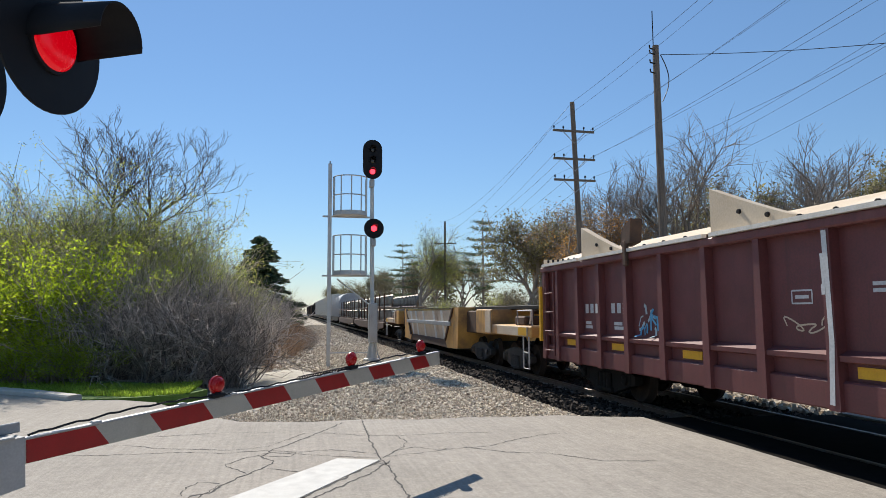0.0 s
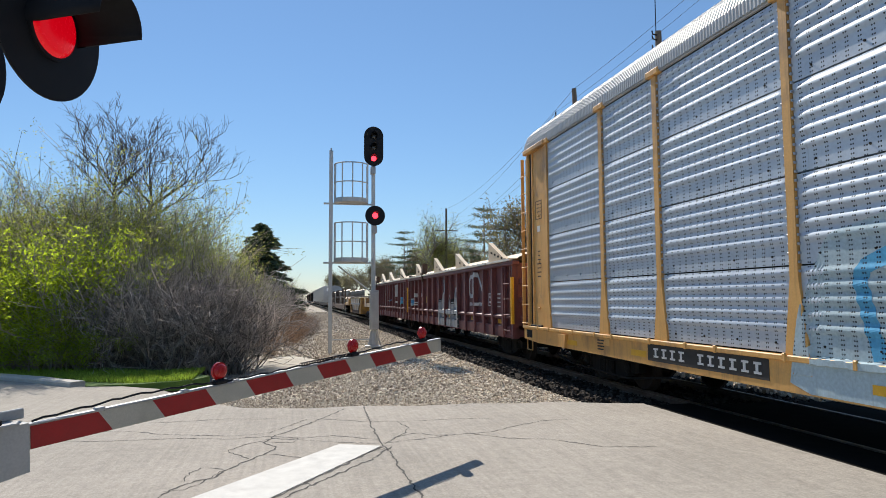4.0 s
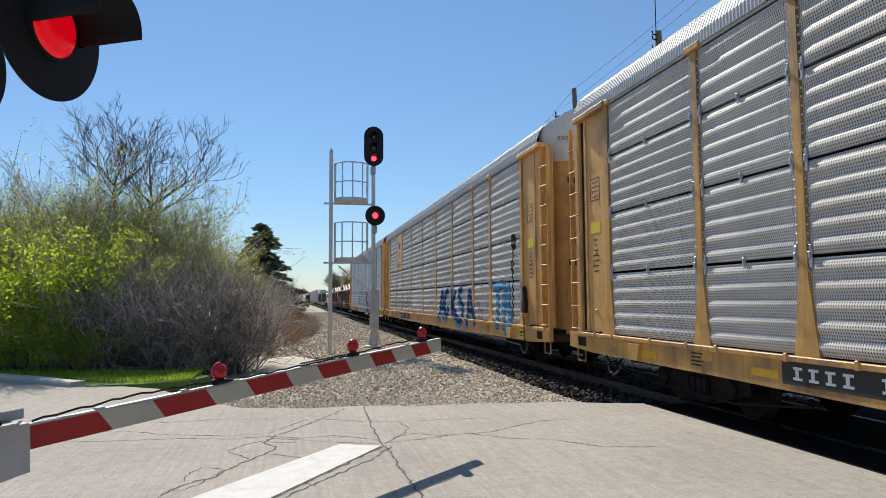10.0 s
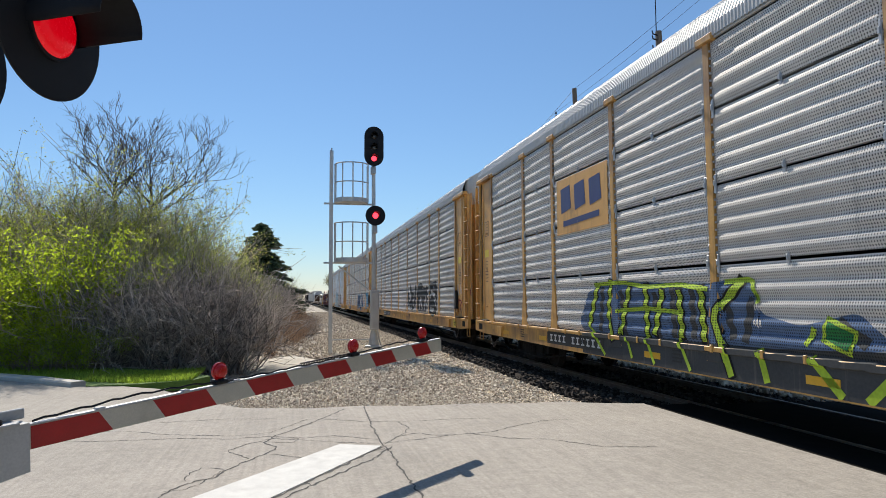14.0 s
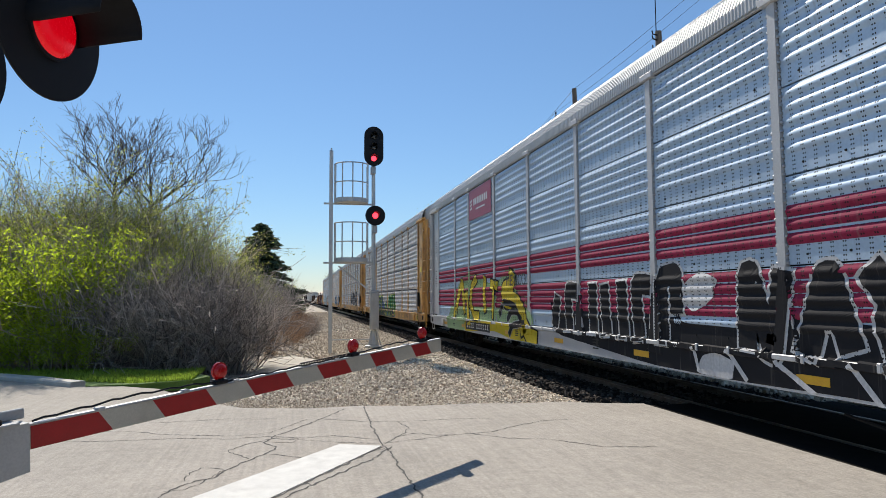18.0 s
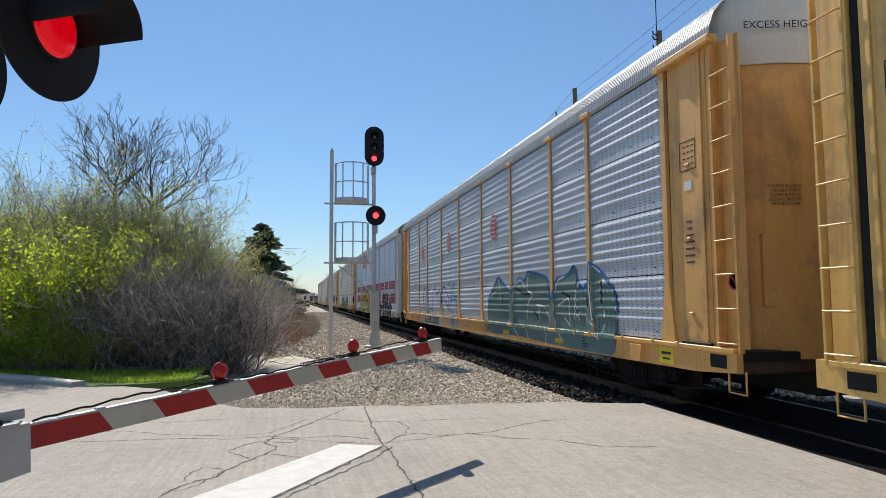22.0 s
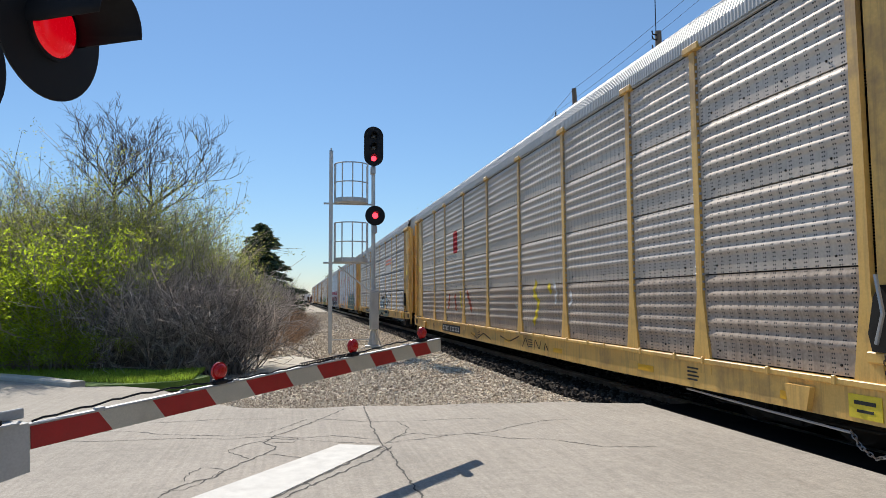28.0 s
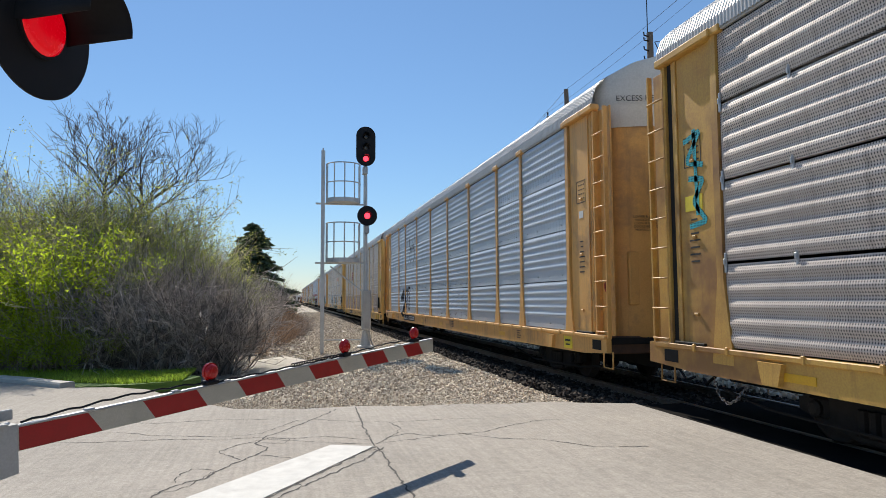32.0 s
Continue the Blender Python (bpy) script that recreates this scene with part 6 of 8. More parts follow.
def edge(y):
    """The thicket's border towards the track: it closes in on the line with distance."""
    return -2.75 + 2.4 * (1 - math.exp(-(y - 20) / 35)) + 0.005 * (y - 20)


# the thicket: green bushes by the kerb, grey leafless ones towards the track, taller ones behind
for i in range(15):
    x = -5.5 - i * 0.55
    plant("bush", "bush in fresh yellow-green leaf by the kerb", "bush", rng.choice(BUSH_GREEN), x + rng.uniform(-0.2, 0.2), 18.5 - 0.55 * (x + 5.3) + rng.uniform(-0.2, 0.9), 1.0, turn(), NEAR, rng.uniform(3.2, 4.0))
for x, y, top in ((-2.3, 21.6, 4.1), (-2.9, 21.0, 4.3), (-3.5, 21.8, 4.4), (-4.2, 21.4, 4.8), (-5.0, 21.2, 5.2), (-5.7, 21.6, 5.0), (-6.4, 21.0, 4.8)):
    plant("bush", "bush in olive-green leaf amid bare twigs", "bush", rng.choice(BUSH_OLIVE), x, y, 1.0, turn(), NEAR, top)
for i in range(16):
    x = -5.2 + i * 0.24
    plant("bush", "leafless grey-brown bush with tangled twigs", "bush", rng.choice(BUSH_BARE), x + rng.uniform(-0.2, 0.2), 18.9 + rng.uniform(-0.2, 0.9), 1.0, turn(), NEAR, rng.uniform(2.5, 3.2))
for i in range(9):
    x = -5.4 - i * 0.45
    plant("bush", "low bush in fresh yellow-green leaf", "bush", rng.choice(BUSH_GREEN), x, 17.7 - 0.55 * (x + 5.3) + rng.uniform(-0.2, 0.4), 1.0, turn(), NEAR, rng.uniform(1.5, 2.2))
for i in range(8):
    x = -5.6 + i * 0.45
    plant("bush", "tall leafless grey-brown bush", "bush", rng.choice(BUSH_BARE), x, 20.3 + rng.uniform(-0.4, 0.6), 1.0, turn(), NEAR, rng.uniform(3.3, 4.0))
for i in range(34):
    x = -14.6 + i * 0.36
    top = rng.uniform(4.6, 5.2) if x > -3.9 else rng.uniform(6.6, 7.6) if x > -7.2 else rng.uniform(5.8, 6.8)
    plant("bush", "tall bush with olive spring buds", "bush", rng.choice(BUSH_OLIVE), x, 22.4 - 0.3 * (x + 3) + rng.uniform(-0.6, 2.0), 1.0, turn(), NEAR, top)
for i in range(58):
    y = 20.5 + 72 * (i / 57) ** 1.4
    plant("bush", "leafless grey-brown bush with tangled twigs", "bush", rng.choice(BUSH_BARE if y < 55 else BUSH_FAR), edge(y) - 0.8 - rng.uniform(0, 0.8), y, 1.0, turn(), NEAR, rng.uniform(2.6, 3.4) + 0.8 * (y > 45))
    kind = (BUSH_OLIVE if y < 42 else BUSH_FAR_OLIVE) if y >= 48 or rng.random() < 0.6 else BUSH_BARE
    plant("bush", "tall bush with olive spring buds" if kind in (BUSH_OLIVE, BUSH_FAR_OLIVE) else "tall leafless grey-brown bush", "bush", rng.choice(kind), edge(y) - 2.4 - rng.uniform(0, 3.0), y + 1.5, 1.0, turn(), NEAR, rng.uniform(3.6, 4.6))
for i in range(46):
    y = 22.5 + 40 * (i / 45) ** 1.2
    plant("dry_brush", "dry reddish-brown stalks beside the gravel", "bush", rng.choice(BUSH_DEAD), rng.uniform(edge(y) - 0.7, -0.9 + 1.6 * min(1, max(0, y - 24) / 10) + 0.01 * (y - 34)), y, rng.uniform(0.55, 0.9), turn(), NEAR)
for x, y, top in ((0.75, 37.0, 0.95), (0.95, 39.5, 1.0), (0.4, 36.0, 0.8), (1.1, 43.0, 1.0)):
    plant("bush", "low dark leafless bush at the gravel's edge", "bush", rng.choice(BUSH_BARE), x, y, 1.0, turn(), NEAR, top)
for i in range(24):
    y = 68 + i * 9
    plant("bush", "tall bush with olive spring buds", "bush", rng.choice(BUSH_FAR_OLIVE if i % 2 else BUSH_FAR), edge(y) - 0.5 - rng.uniform(0, 1.0), y, 1.0, turn(), NEAR, rng.uniform(4.0, 5.2))
plant("tree", "tall leafless tree above the thicket", "tree", OPEN[0], -6.2, 25.0, 1.0, 0.2, "", 8.9)
plant("tree", "leafless tree with a leaning spread crown above the thicket", "tree", OPEN[1], -6.4, 25.5, 1.0, 0.0, "", 8.8)
plant("tree", "leafless tree behind the green bushes", "tree", OPEN[2], -10.2, 26.0, 1.0, 1.0, "", 6.9)
plant("tree", "dark green spruce behind the thicket", "tree", SPRUCE[0], -3.3, 64.3, 1.0, 0.4, "", 9.1)
plant("tree", "dark green spruce behind the thicket", "tree", SPRUCE[1], -4.6, 67.0, 1.0, 0.4, "", 7.2)
# beyond the track
plant("tree", "large bare tree with fine twigs", "tree", TREE_BIG[0], 29.0, 42.6, 1.0, 0.5, OVER, 16.2)
plant("tree", "large bare tree with fine twigs", "tree", TREE_BIG[1], 36.5, 38.5, 1.0, 2.5, OVER, 15.6)
plant("tree", "large bare tree with fine twigs", "tree", TREE_BIG[1], 25.2, 45.0, 1.0, 4.5, OVER, 13.4)
plant("tree", "rounded tree in orange-brown bud", "tree", TREE_ORANGE, 19.6, 42.0, 1.0, 0.3, OVER, 10.6)
plant("tree", "rounded tree in orange-brown bud", "tree", TREE_ORANGE, 22.4, 43.0, 1.0, 2.3, OVER, 9.9)
plant("tree", "dark pine among budding trees", "tree", PINE[0], 22.6, 77.0, 1.0, 1.0, OVER, 13.0)
plant("tree", "dark pine among budding trees", "tree", PINE[1], 16.2, 98.9, 1.0, 1.0, OVER, 12.2)
plant("tree", "tree in pale green leaf beyond the track", "tree", TREE_GREEN, 17.4, 88.5, 1.0, 0.4, OVER, 14.8)
for x, y, top in ((20.6, 56.9, 12.4), (38.1, 47.8, 14.5), (44.2, 41.3, 15.2), (24, 66, 11.0), (27, 58, 11.5), (24.5, 95, 12.0), (20, 112, 12.5), (33, 70, 13.0), (46, 55, 13), (52, 44, 13), (28, 125, 13), (18, 140, 12), (24, 165, 13), (17, 190, 12), (15, 230, 12), (20, 270, 13)):
    plant("tree", "budding deciduous tree beyond the track", "tree", rng.choice(TREE_BUD), x, y, 1.0, turn(), OVER, top)
for i in range(34):
    y = 30 + i * 3.2
    kind = rng.choice((BUSH_OVER, BUSH_FAR, BUSH_OVER, BUSH_FAR_OLIVE))
    plant("bush", "undergrowth bush beyond the track", "bush", rng.choice(kind), 18.5 + rng.uniform(-1.5, 7), y, 1.0, turn(), OVER, rng.uniform(2.5, 5.0))
for i in range(26):
    plant("bush", "undergrowth bush beyond the track", "bush", rng.choice((BUSH_OVER, BUSH_FAR)[i % 2]), 24 + i * 1.2, 38 + rng.uniform(-3, 12), 1.0, turn(), OVER, rng.uniform(3.0, 6.0))


# far woods close the view on every side
def woods(count, spot, seed):
    s, r = Shape(), random.Random(seed)
    for _ in range(count):
        x, y, h = spot(r)
        for _ in range(70):
            a = r.uniform(0, 6.28)
            q = r.uniform(0, 1) ** 0.5 * h * 0.42
            c = Vector((x + math.cos(a) * q, y + math.sin(a) * q, h * r.uniform(0.15, 1.0) * (1 - 0.3 * (q / h) ** 2) - 0.4))
            e = Vector((r.gauss(0, 1), r.gauss(0, 1), r.gauss(0, 1))).normalized() * h * 0.085
            f = e.orthogonal().normalized() * h * 0.05
            s.quad(c - e, c + f, c + e, c - f)
    return s


def far_ring(r):
    a = r.uniform(0, 6.28)
    d = r.uniform(330, 420)
    x, y = math.sin(a) * d, math.cos(a) * d
    if y > 0 and -14 < x - TRACK_X < 14:
        x += 40
    return x, y, r.uniform(9, 15)


FARWOOD = leaf_mat("far_wood_foliage", (0.15, 0.145, 0.075), (0.10, 0.095, 0.055))
solid("far_woods", woods(420, far_ring, 4), FARWOOD, "distant budding woods all round", kind="stuff")
solid("far_woods", woods(10, lambda r: (TRACK_X + r.uniform(-22, 22), 640 + r.uniform(0, 40), r.uniform(7, 10)), 6), FARWOOD, "distant woods at the end of the line", kind="stuff")


# painted letters, emblems and stencils on the train's near side
def face_x(kind, y, z):
    """The outermost surface of an automobile car's near side."""
    lo, hi = SILL[kind]
    for p in POSTS:
        half = 0.07 if z > hi + 0.9 else 0.07 + 0.14 * (hi + 0.9 - z) / 1.05
        if abs(y - p) < half and z > hi - 0.2:
            return -1.61
    if abs(y) > 12.02 and z > hi + 0.015:
        return -1.562
    if z < hi + 0.015:
        return -1.64 if z > hi - 0.07 else -1.6
    return side_x(kind, z)


def gond_face(kind, y, z):
    """The outer surface of a gondola's near side, ribs and stiffener included."""
    if min(abs(y - r) for r in RIBS) < 0.085:
        return -1.6
    if 1.15 < z < 1.32:
        return -1.586
    return -1.552 if z < 0.99 else -1.47


def spray(strokes, kind, lift, face=face_x):
    """Bands of paint laid on the side. strokes: (points (y, z), half width)."""
    s = Shape()
    for pts, w in strokes:
        path = []
        for (a, b), (c, d) in zip(pts, pts[1:]):
            n = max(2, int(math.hypot(c - a, d - b) / 0.024))
            path += [(a + (c - a) * k / n, b + (d - b) * k / n) for k in range(n)]
        path.append(pts[-1])
        m = max(2, int(w / 0.011) + 1)
        rows = []
        for i, (y, z) in enumerate(path):
            p, q = path[max(0, i - 2)], path[min(len(path) - 1, i + 2)]
            dy, dz = q[0] - p[0], q[1] - p[1]
            d = math.hypot(dy, dz) or 1
            row = []
            for k in range(m + 1):
                o = w * (2 * k / m - 1)
                yy, zz = y - dz / d * o, z + dy / d * o
                if kind:
                    zz = max(zz, SILL[kind][0] - 0.01)
                row.append((face(kind, yy, zz) - lift, yy, zz))
            rows.append(row)
        s.sheet(rows)
    return s


def rounded(pts):
    """A line with its corners slightly cut."""
    cut = [pts[0]]
    for a, b in zip(pts, pts[1:]):
        cut += [(a[0] * 0.9 + b[0] * 0.1, a[1] * 0.9 + b[1] * 0.1), (a[0] * 0.1 + b[0] * 0.9, a[1] * 0.1 + b[1] * 0.9)]
    return cut + [pts[-1]]


COLOURS, ON_SHEET = {}, {}


def paint(name, c, rough=0.5):
    COLOURS[name] = c
    return mat(name, c, tuple(v * 0.75 for v in c), rough, scale=2.5, fine=30, bump=0.03)


P_NAVY, P_SKY, P_WHITE, P_BLACK = paint("navy_spray", (0.03, 0.045, 0.16)), paint("sky_blue_spray", (0.12, 0.42, 0.68)), paint("white_spray", (0.62, 0.62, 0.62)), paint("black_spray", (0.022, 0.022, 0.025))
P_YELLOW, P_LIME, P_GREEN, P_TEAL = paint("yellow_spray", (0.68, 0.52, 0.04)), paint("lime_spray", (0.45, 0.62, 0.06)), paint("green_spray", (0.03, 0.2, 0.06)), paint("grey_teal_spray", (0.14, 0.23, 0.22))
P_GREY, P_CYAN, P_RED, P_PALEBLUE, P_ORANGE = paint("silver_spray", (0.45, 0.46, 0.47)), paint("cyan_spray", (0.08, 0.5, 0.55)), paint("red_paint", (0.45, 0.02, 0.03)), paint("pale_blue_spray", (0.46, 0.58, 0.63)), paint("orange_paint", (0.75, 0.14, 0.03))
P_WINE, P_MINT = paint("wine_red_paint", (0.30, 0.03, 0.075)), paint("pale_green_spray", (0.36, 0.5, 0.26))


P_SMOKE, P_STEELBLUE, P_SKYDEEP, P_SAGE, P_RUSTRED = paint("smoky_black_spray", (0.075, 0.078, 0.08)), paint("grey_blue_spray", (0.13, 0.2, 0.34)), paint("bright_blue_spray", (0.035, 0.19, 0.5)), paint("grey_green_spray", (0.27, 0.31, 0.25)), paint("faded_orange_spray", (0.42, 0.1, 0.05))


def on_sheet(m, kind):
    """The same paint as it lies on punched side sheets: the holes show through it."""
    if not kind:
        return m
    sparse = kind != "perforated"
    k = (m.name, sparse)
    if k not in ON_SHEET:
        c = COLOURS[m.name]
        ON_SHEET[k] = panel_paint(m.name + ("_on_riveted_sheet" if sparse else "_on_punched_sheet"), c, tuple(v * 0.72 for v in c), sparse=sparse, streaks=0.25, metal=0.0, rough=0.7, above=1.07, spec=0.1)
    return ON_SHEET[k]


def art(car, kind, w, fill, edge, rim, label, lines, lift):
    """Sprayed letters or shapes: rounded lines of half width w, with an edge of another colour if there is one."""
    strokes = [(rounded(p), w) for p in lines]
    if edge:
        def longer(p):
            (a, b), (c, d) = p[0], p[1]
            (e, f), (g, h) = p[-2], p[-1]
            u, v = rim / (math.hypot(a - c, b - d) or 1), rim / (math.hypot(g - e, h - f) or 1)
            return [(a + (a - c) * u, b + (b - d) * u)] + p[1:-1] + [(g + (g - e) * v, h + (h - f) * v)]

        tagged(part("spray_edge", spray([(longer(p), w + rim) for p, w in strokes], kind, lift), on_sheet(edge, kind), car), kind="stuff")
        lift += 0.005
    tagged(part("spray_fill", spray(strokes, kind, lift), on_sheet(fill, kind), car, label), kind="stuff")


def patch(car, kind, outline, material, label, lift):
    """A solid patch of paint that follows the side's relief inside a rounded outline."""
    ring = rounded(outline + outline[:1])[1:-1]
    lo, hi = min(p[0] for p in ring), max(p[0] for p in ring)
    s, last = Shape(), []
    n, m = int((hi - lo) / 0.05) + 1, int((max(p[1] for p in ring) - min(p[1] for p in ring)) / 0.02) + 2
    for i in range(n + 1):
        y = lo + 0.002 + (hi - lo - 0.004) * i / n
        cuts = sorted(a[1] + (b[1] - a[1]) * (y - a[0]) / (b[0] - a[0]) for a, b in zip(ring, ring[1:] + ring[:1]) if (a[0] > y) != (b[0] > y))
        starts = []
        for a, b in zip(cuts[::2], cuts[1::2]):
            a = max(a, SILL[kind][0] - 0.01)
            b = max(b, a + 0.001)
            starts.append(len(s.v))
            s.v += [(face_x(kind, y, a + (b - a) * q / m) - lift, y, a + (b - a) * q / m) for q in range(m + 1)]
        if len(last) == len(starts):
            for p, q in zip(last, starts):
                s.f += [(p + k, p + k + 1, q + k + 1, q + k) for k in range(m)]
        last = starts
    part("spray_fill", s, on_sheet(material, kind), car, label)


def scrawl(car, kind, y_left, y_right, z0, z1, seed, material, w=0.018, n=14, face=face_x):
    """A thin looping tag."""
    r = random.Random(seed)
    pts, k = [], n * 6
    for i in range(k):
        u = i / (k - 1)
        a = u * n * 2.6
        pts.append((y_left + (y_right - y_left) * u + 0.10 * math.sin(a * 1.3 + r.uniform(-0.1, 0.1)), (z0 + z1) / 2 + (z1 - z0) / 2 * math.sin(a) * (0.6 + 0.4 * math.sin(a * 0.37 + seed))))
    part("spray_tag", spray([(pts, w)], kind, 0.008, face), material, car, "thin sprayed tag")


def board(car, kind, y0, y1, z0, z1, material, label, lift=0.012, name="emblem_board"):
    x = -1.594
    return part(name, Shape().box((x - lift, min(y0, y1), z0), (x, max(y0, y1), z1), 0.004), material, car, label)


def flat(name, outline, x, material, parent, label=""):
    return part(name, Shape().slab(outline, "x", x - 0.004, x), material, parent, label)


def wild(car, kind, y_left, y_right, z0, z1, seed, colours, edge, n=60, fat=0.07, face=face_x, rim=0.022):
    """Interlocked arrows, bars and hooks of several colours, with dark edges and no letters in them."""
    r = random.Random(seed)
    lots = [[] for _ in colours]
    for i in range(n):
        y = y_left + (y_right - y_left) * (i + r.uniform(0, 1)) / n
        z = r.uniform(z0, z1)
        a = r.choice((1.45, 1.6, 0.5, -0.5, 0.9, -0.9, 2.2)) + r.uniform(-0.2, 0.2)
        q = r.uniform(0.25, 0.6) * (z1 - z0)
        b = a + r.choice((-1.3, 1.3, 0.8, -0.8))
        pts = [(y - math.cos(a) * q * 0.5, z - math.sin(a) * q * 0.5), (y + math.cos(a) * q * 0.5, z + math.sin(a) * q * 0.5)]
        pts.append((pts[1][0] + math.cos(b) * q * 0.45, pts[1][1] + math.sin(b) * q * 0.45))
        lots[i % len(colours)].append(([(u, min(max(v, z0), z1 + 0.1)) for u, v in pts], fat * r.uniform(0.5, 1.2)))
    for k, (strokes, m) in enumerate(zip(lots, colours)):
        if edge:
            tagged(part("spray_edge", spray([(p, w + rim) for p, w in strokes], kind, 0.004 + 0.006 * k, face), edge, car), kind="stuff")
        tagged(part("spray_fill", spray(strokes, kind, 0.007 + 0.006 * k, face), m, car, "tangled sprayed shapes"), kind="stuff")


A1, A2, A3, A4, A5, A6, A7, A8, A9, A10 = FLEET
# second car: a tan panel with a shield
b2 = board(A2, "perforated", 7.27, 9.07, 3.32, 5.29, TAN, "tan panel with a striped shield emblem")
sh = [(-0.36, 0.42), (-0.2, 0.5), (0, 0.42), (0.2, 0.5), (0.36, 0.42), (0.33, 0.1), (0.34, -0.25), (0.22, -0.5), (0, -0.62), (-0.22, -0.5), (-0.34, -0.25), (-0.33, 0.1)]
flat("shield", [(8.1 + a, 4.42 + b) for a, b in sh], -1.604, P_WHITE, b2, "red, white and blue shield")
flat("shield_field", [(8.1 + a * 0.93, 4.42 + max(b, 0.0) * 0.95) for a, b in sh[:6]] + [(8.1 - 0.31, 4.42), (8.1 - 0.31, 4.46)], -1.609, P_NAVY, b2)
for i in range(5):
    yy = 8.1 - 0.26 + i * 0.13
    flat("shield_stripe", [(yy - 0.03, 4.38), (yy + 0.03, 4.38), (yy + 0.03, 4.02 - 0.1 * (1 - abs(i - 2) / 2)), (yy - 0.03, 4.02 - 0.1 * (1 - abs(i - 2) / 2))], -1.609, P_RED, b2)


def words(text, size, m, parent, material, name="lettering"):
    """Flat letters of the built-in font, turned into a mesh."""
    cu = bpy.data.curves.new(name, "FONT")
    cu.body, cu.size, cu.align_x, cu.align_y, cu.extrude = text, size, "CENTER", "CENTER", 0.001
    ob = bpy.data.objects.new(name, cu)
    me = bpy.data.meshes.new_from_object(ob)
    bpy.data.objects.remove(ob)
    me.materials.clear()
    me.materials.append(material)
    return part(name, me, material, parent, at=m)


def side_text(x, y, z):
    """A pose that lays text upright on the near side, to be read from the road."""
    return Matrix.Translation((x, y, z)) @ Matrix(((0, 0, -1, 0), (-1, 0, 0, 0), (0, 1, 0, 0), (0, 0, 0, 1)))


words("BUILDING AMERICA", 0.17, side_text(-1.606, 8.16, 3.60), b2, INK)
# fourth car: a yellow board with dark blocks
b4 = board(A4, "perforated", 4.5, 6.9, 3.1, 4.3, TAN, "tan board with dark blue block shapes")
for i in range(3):
    yy = 6.4 - i * 0.7
    flat("emblem_block", [(yy - 0.25, 3.62), (yy + 0.25, 3.55), (yy + 0.28, 4.08), (yy - 0.2, 4.12)], -1.606, P_NAVY, b4)
flat("emblem_bar", [(4.85, 3.3), (6.55, 3.26), (6.55, 3.38), (4.85, 3.42)], -1.606, P_NAVY, b4)
# fifth car: magenta bands, a wine-red board, two large pieces
band = []
for z0, z1 in [(z - 0.07, z + 0.07) for z in (1.54, 1.70, 1.85, 2.01, 2.41, 2.58, 2.74)]:
    for a, b in zip(POSTS, POSTS[1:]):
        part("painted_band", spray([([(a + 0.09, (z0 + z1) / 2), (b - 0.09, (z0 + z1) / 2)], (z1 - z0) / 2)], "riveted", 0.004), on_sheet(P_WINE, "riveted"), A5, "wine-red painted band")
b5 = board(A5, "riveted", 4.55, 7.05, 4.3, 5.28, P_WINE, "wine-red board with pale bars")
for i in range(8):
    yy = 6.4 - i * 0.2
    flat("emblem_bar", [(yy - 0.07, 4.75), (yy + 0.07, 4.75), (yy + 0.07, 4.95), (yy - 0.07, 4.98)], -1.606, P_WHITE, b5)
flat("emblem_bar", [(5.2, 4.58), (6.2, 4.58), (6.2, 4.63), (5.2, 4.63)], -1.606, P_WHITE, b5)
for i in range(3):
    flat("emblem_bar", [(6.65, 4.66 + i * 0.12), (6.9, 4.62 + i * 0.12), (6.9, 4.69 + i * 0.12), (6.65, 4.73 + i * 0.12)], -1.606, P_WHITE, b5)
words("MEXICO", 0.42, side_text(-1.612, 2.4, 2.2), A5, P_BLACK)
# sixth car: red octagon emblems
for yy, zz in ((2.94, 3.86), (-2.82, 3.8), (8.2, 3.8)):
    oc = flat("emblem", [(yy + 0.33 * math.cos(a), zz + 0.44 * math.sin(a)) for a in [math.pi * (i + 0.5) / 4 for i in range(8)]], -1.598, P_WHITE, A6, "red octagon emblem with pale bars")
    flat("emblem_field", [(yy + 0.30 * math.cos(a), zz + 0.40 * math.sin(a)) for a in [math.pi * (i + 0.5) / 4 for i in range(8)]], -1.603, P_RED, oc)
    for i in range(5):
        flat("emblem_bar", [(yy + 0.2, zz + 0.24 - i * 0.13), (yy - 0.2 + 0.05 * (i % 2), zz + 0.24 - i * 0.13), (yy - 0.2 + 0.05 * (i % 2), zz + 0.275 - i * 0.13), (yy + 0.2, zz + 0.275 - i * 0.13)], -1.608, P_WHITE, oc)
# seventh car
b7 = board(A7, "perforated", -4.42, -7.12, 3.35, 4.31, GREY_PLAIN, "plain grey repair panel", 0.004)
for z in (3.9, 4.1):
    flat("painted_stripe", [(-4.6, z - 0.05), (-6.95, z - 0.05), (-6.95, z + 0.05), (-4.6, z + 0.05)], -1.604, P_ORANGE, b7, "orange painted stripe")
# ninth car
fr = [[(6.05, 4.55), (6.2, 4.55), (6.2, 3.65), (6.05, 3.65)], [(4.95, 4.55), (4.8, 4.55), (4.8, 3.65), (4.95, 3.65)]]
part("painted_frame", spray([(p, 0.04) for p in fr] + [([(5.9 - i * 0.33, 3.95), (5.72 - i * 0.33, 4.25)], 0.09) for i in range(3)] + [([(5.9, 3.5), (5.7, 3.5)], 0.05), ([(5.2, 3.5), (5.0, 3.5)], 0.05)], "riveted", 0.006), P_BLACK, A9, "black painted frame with block shapes")

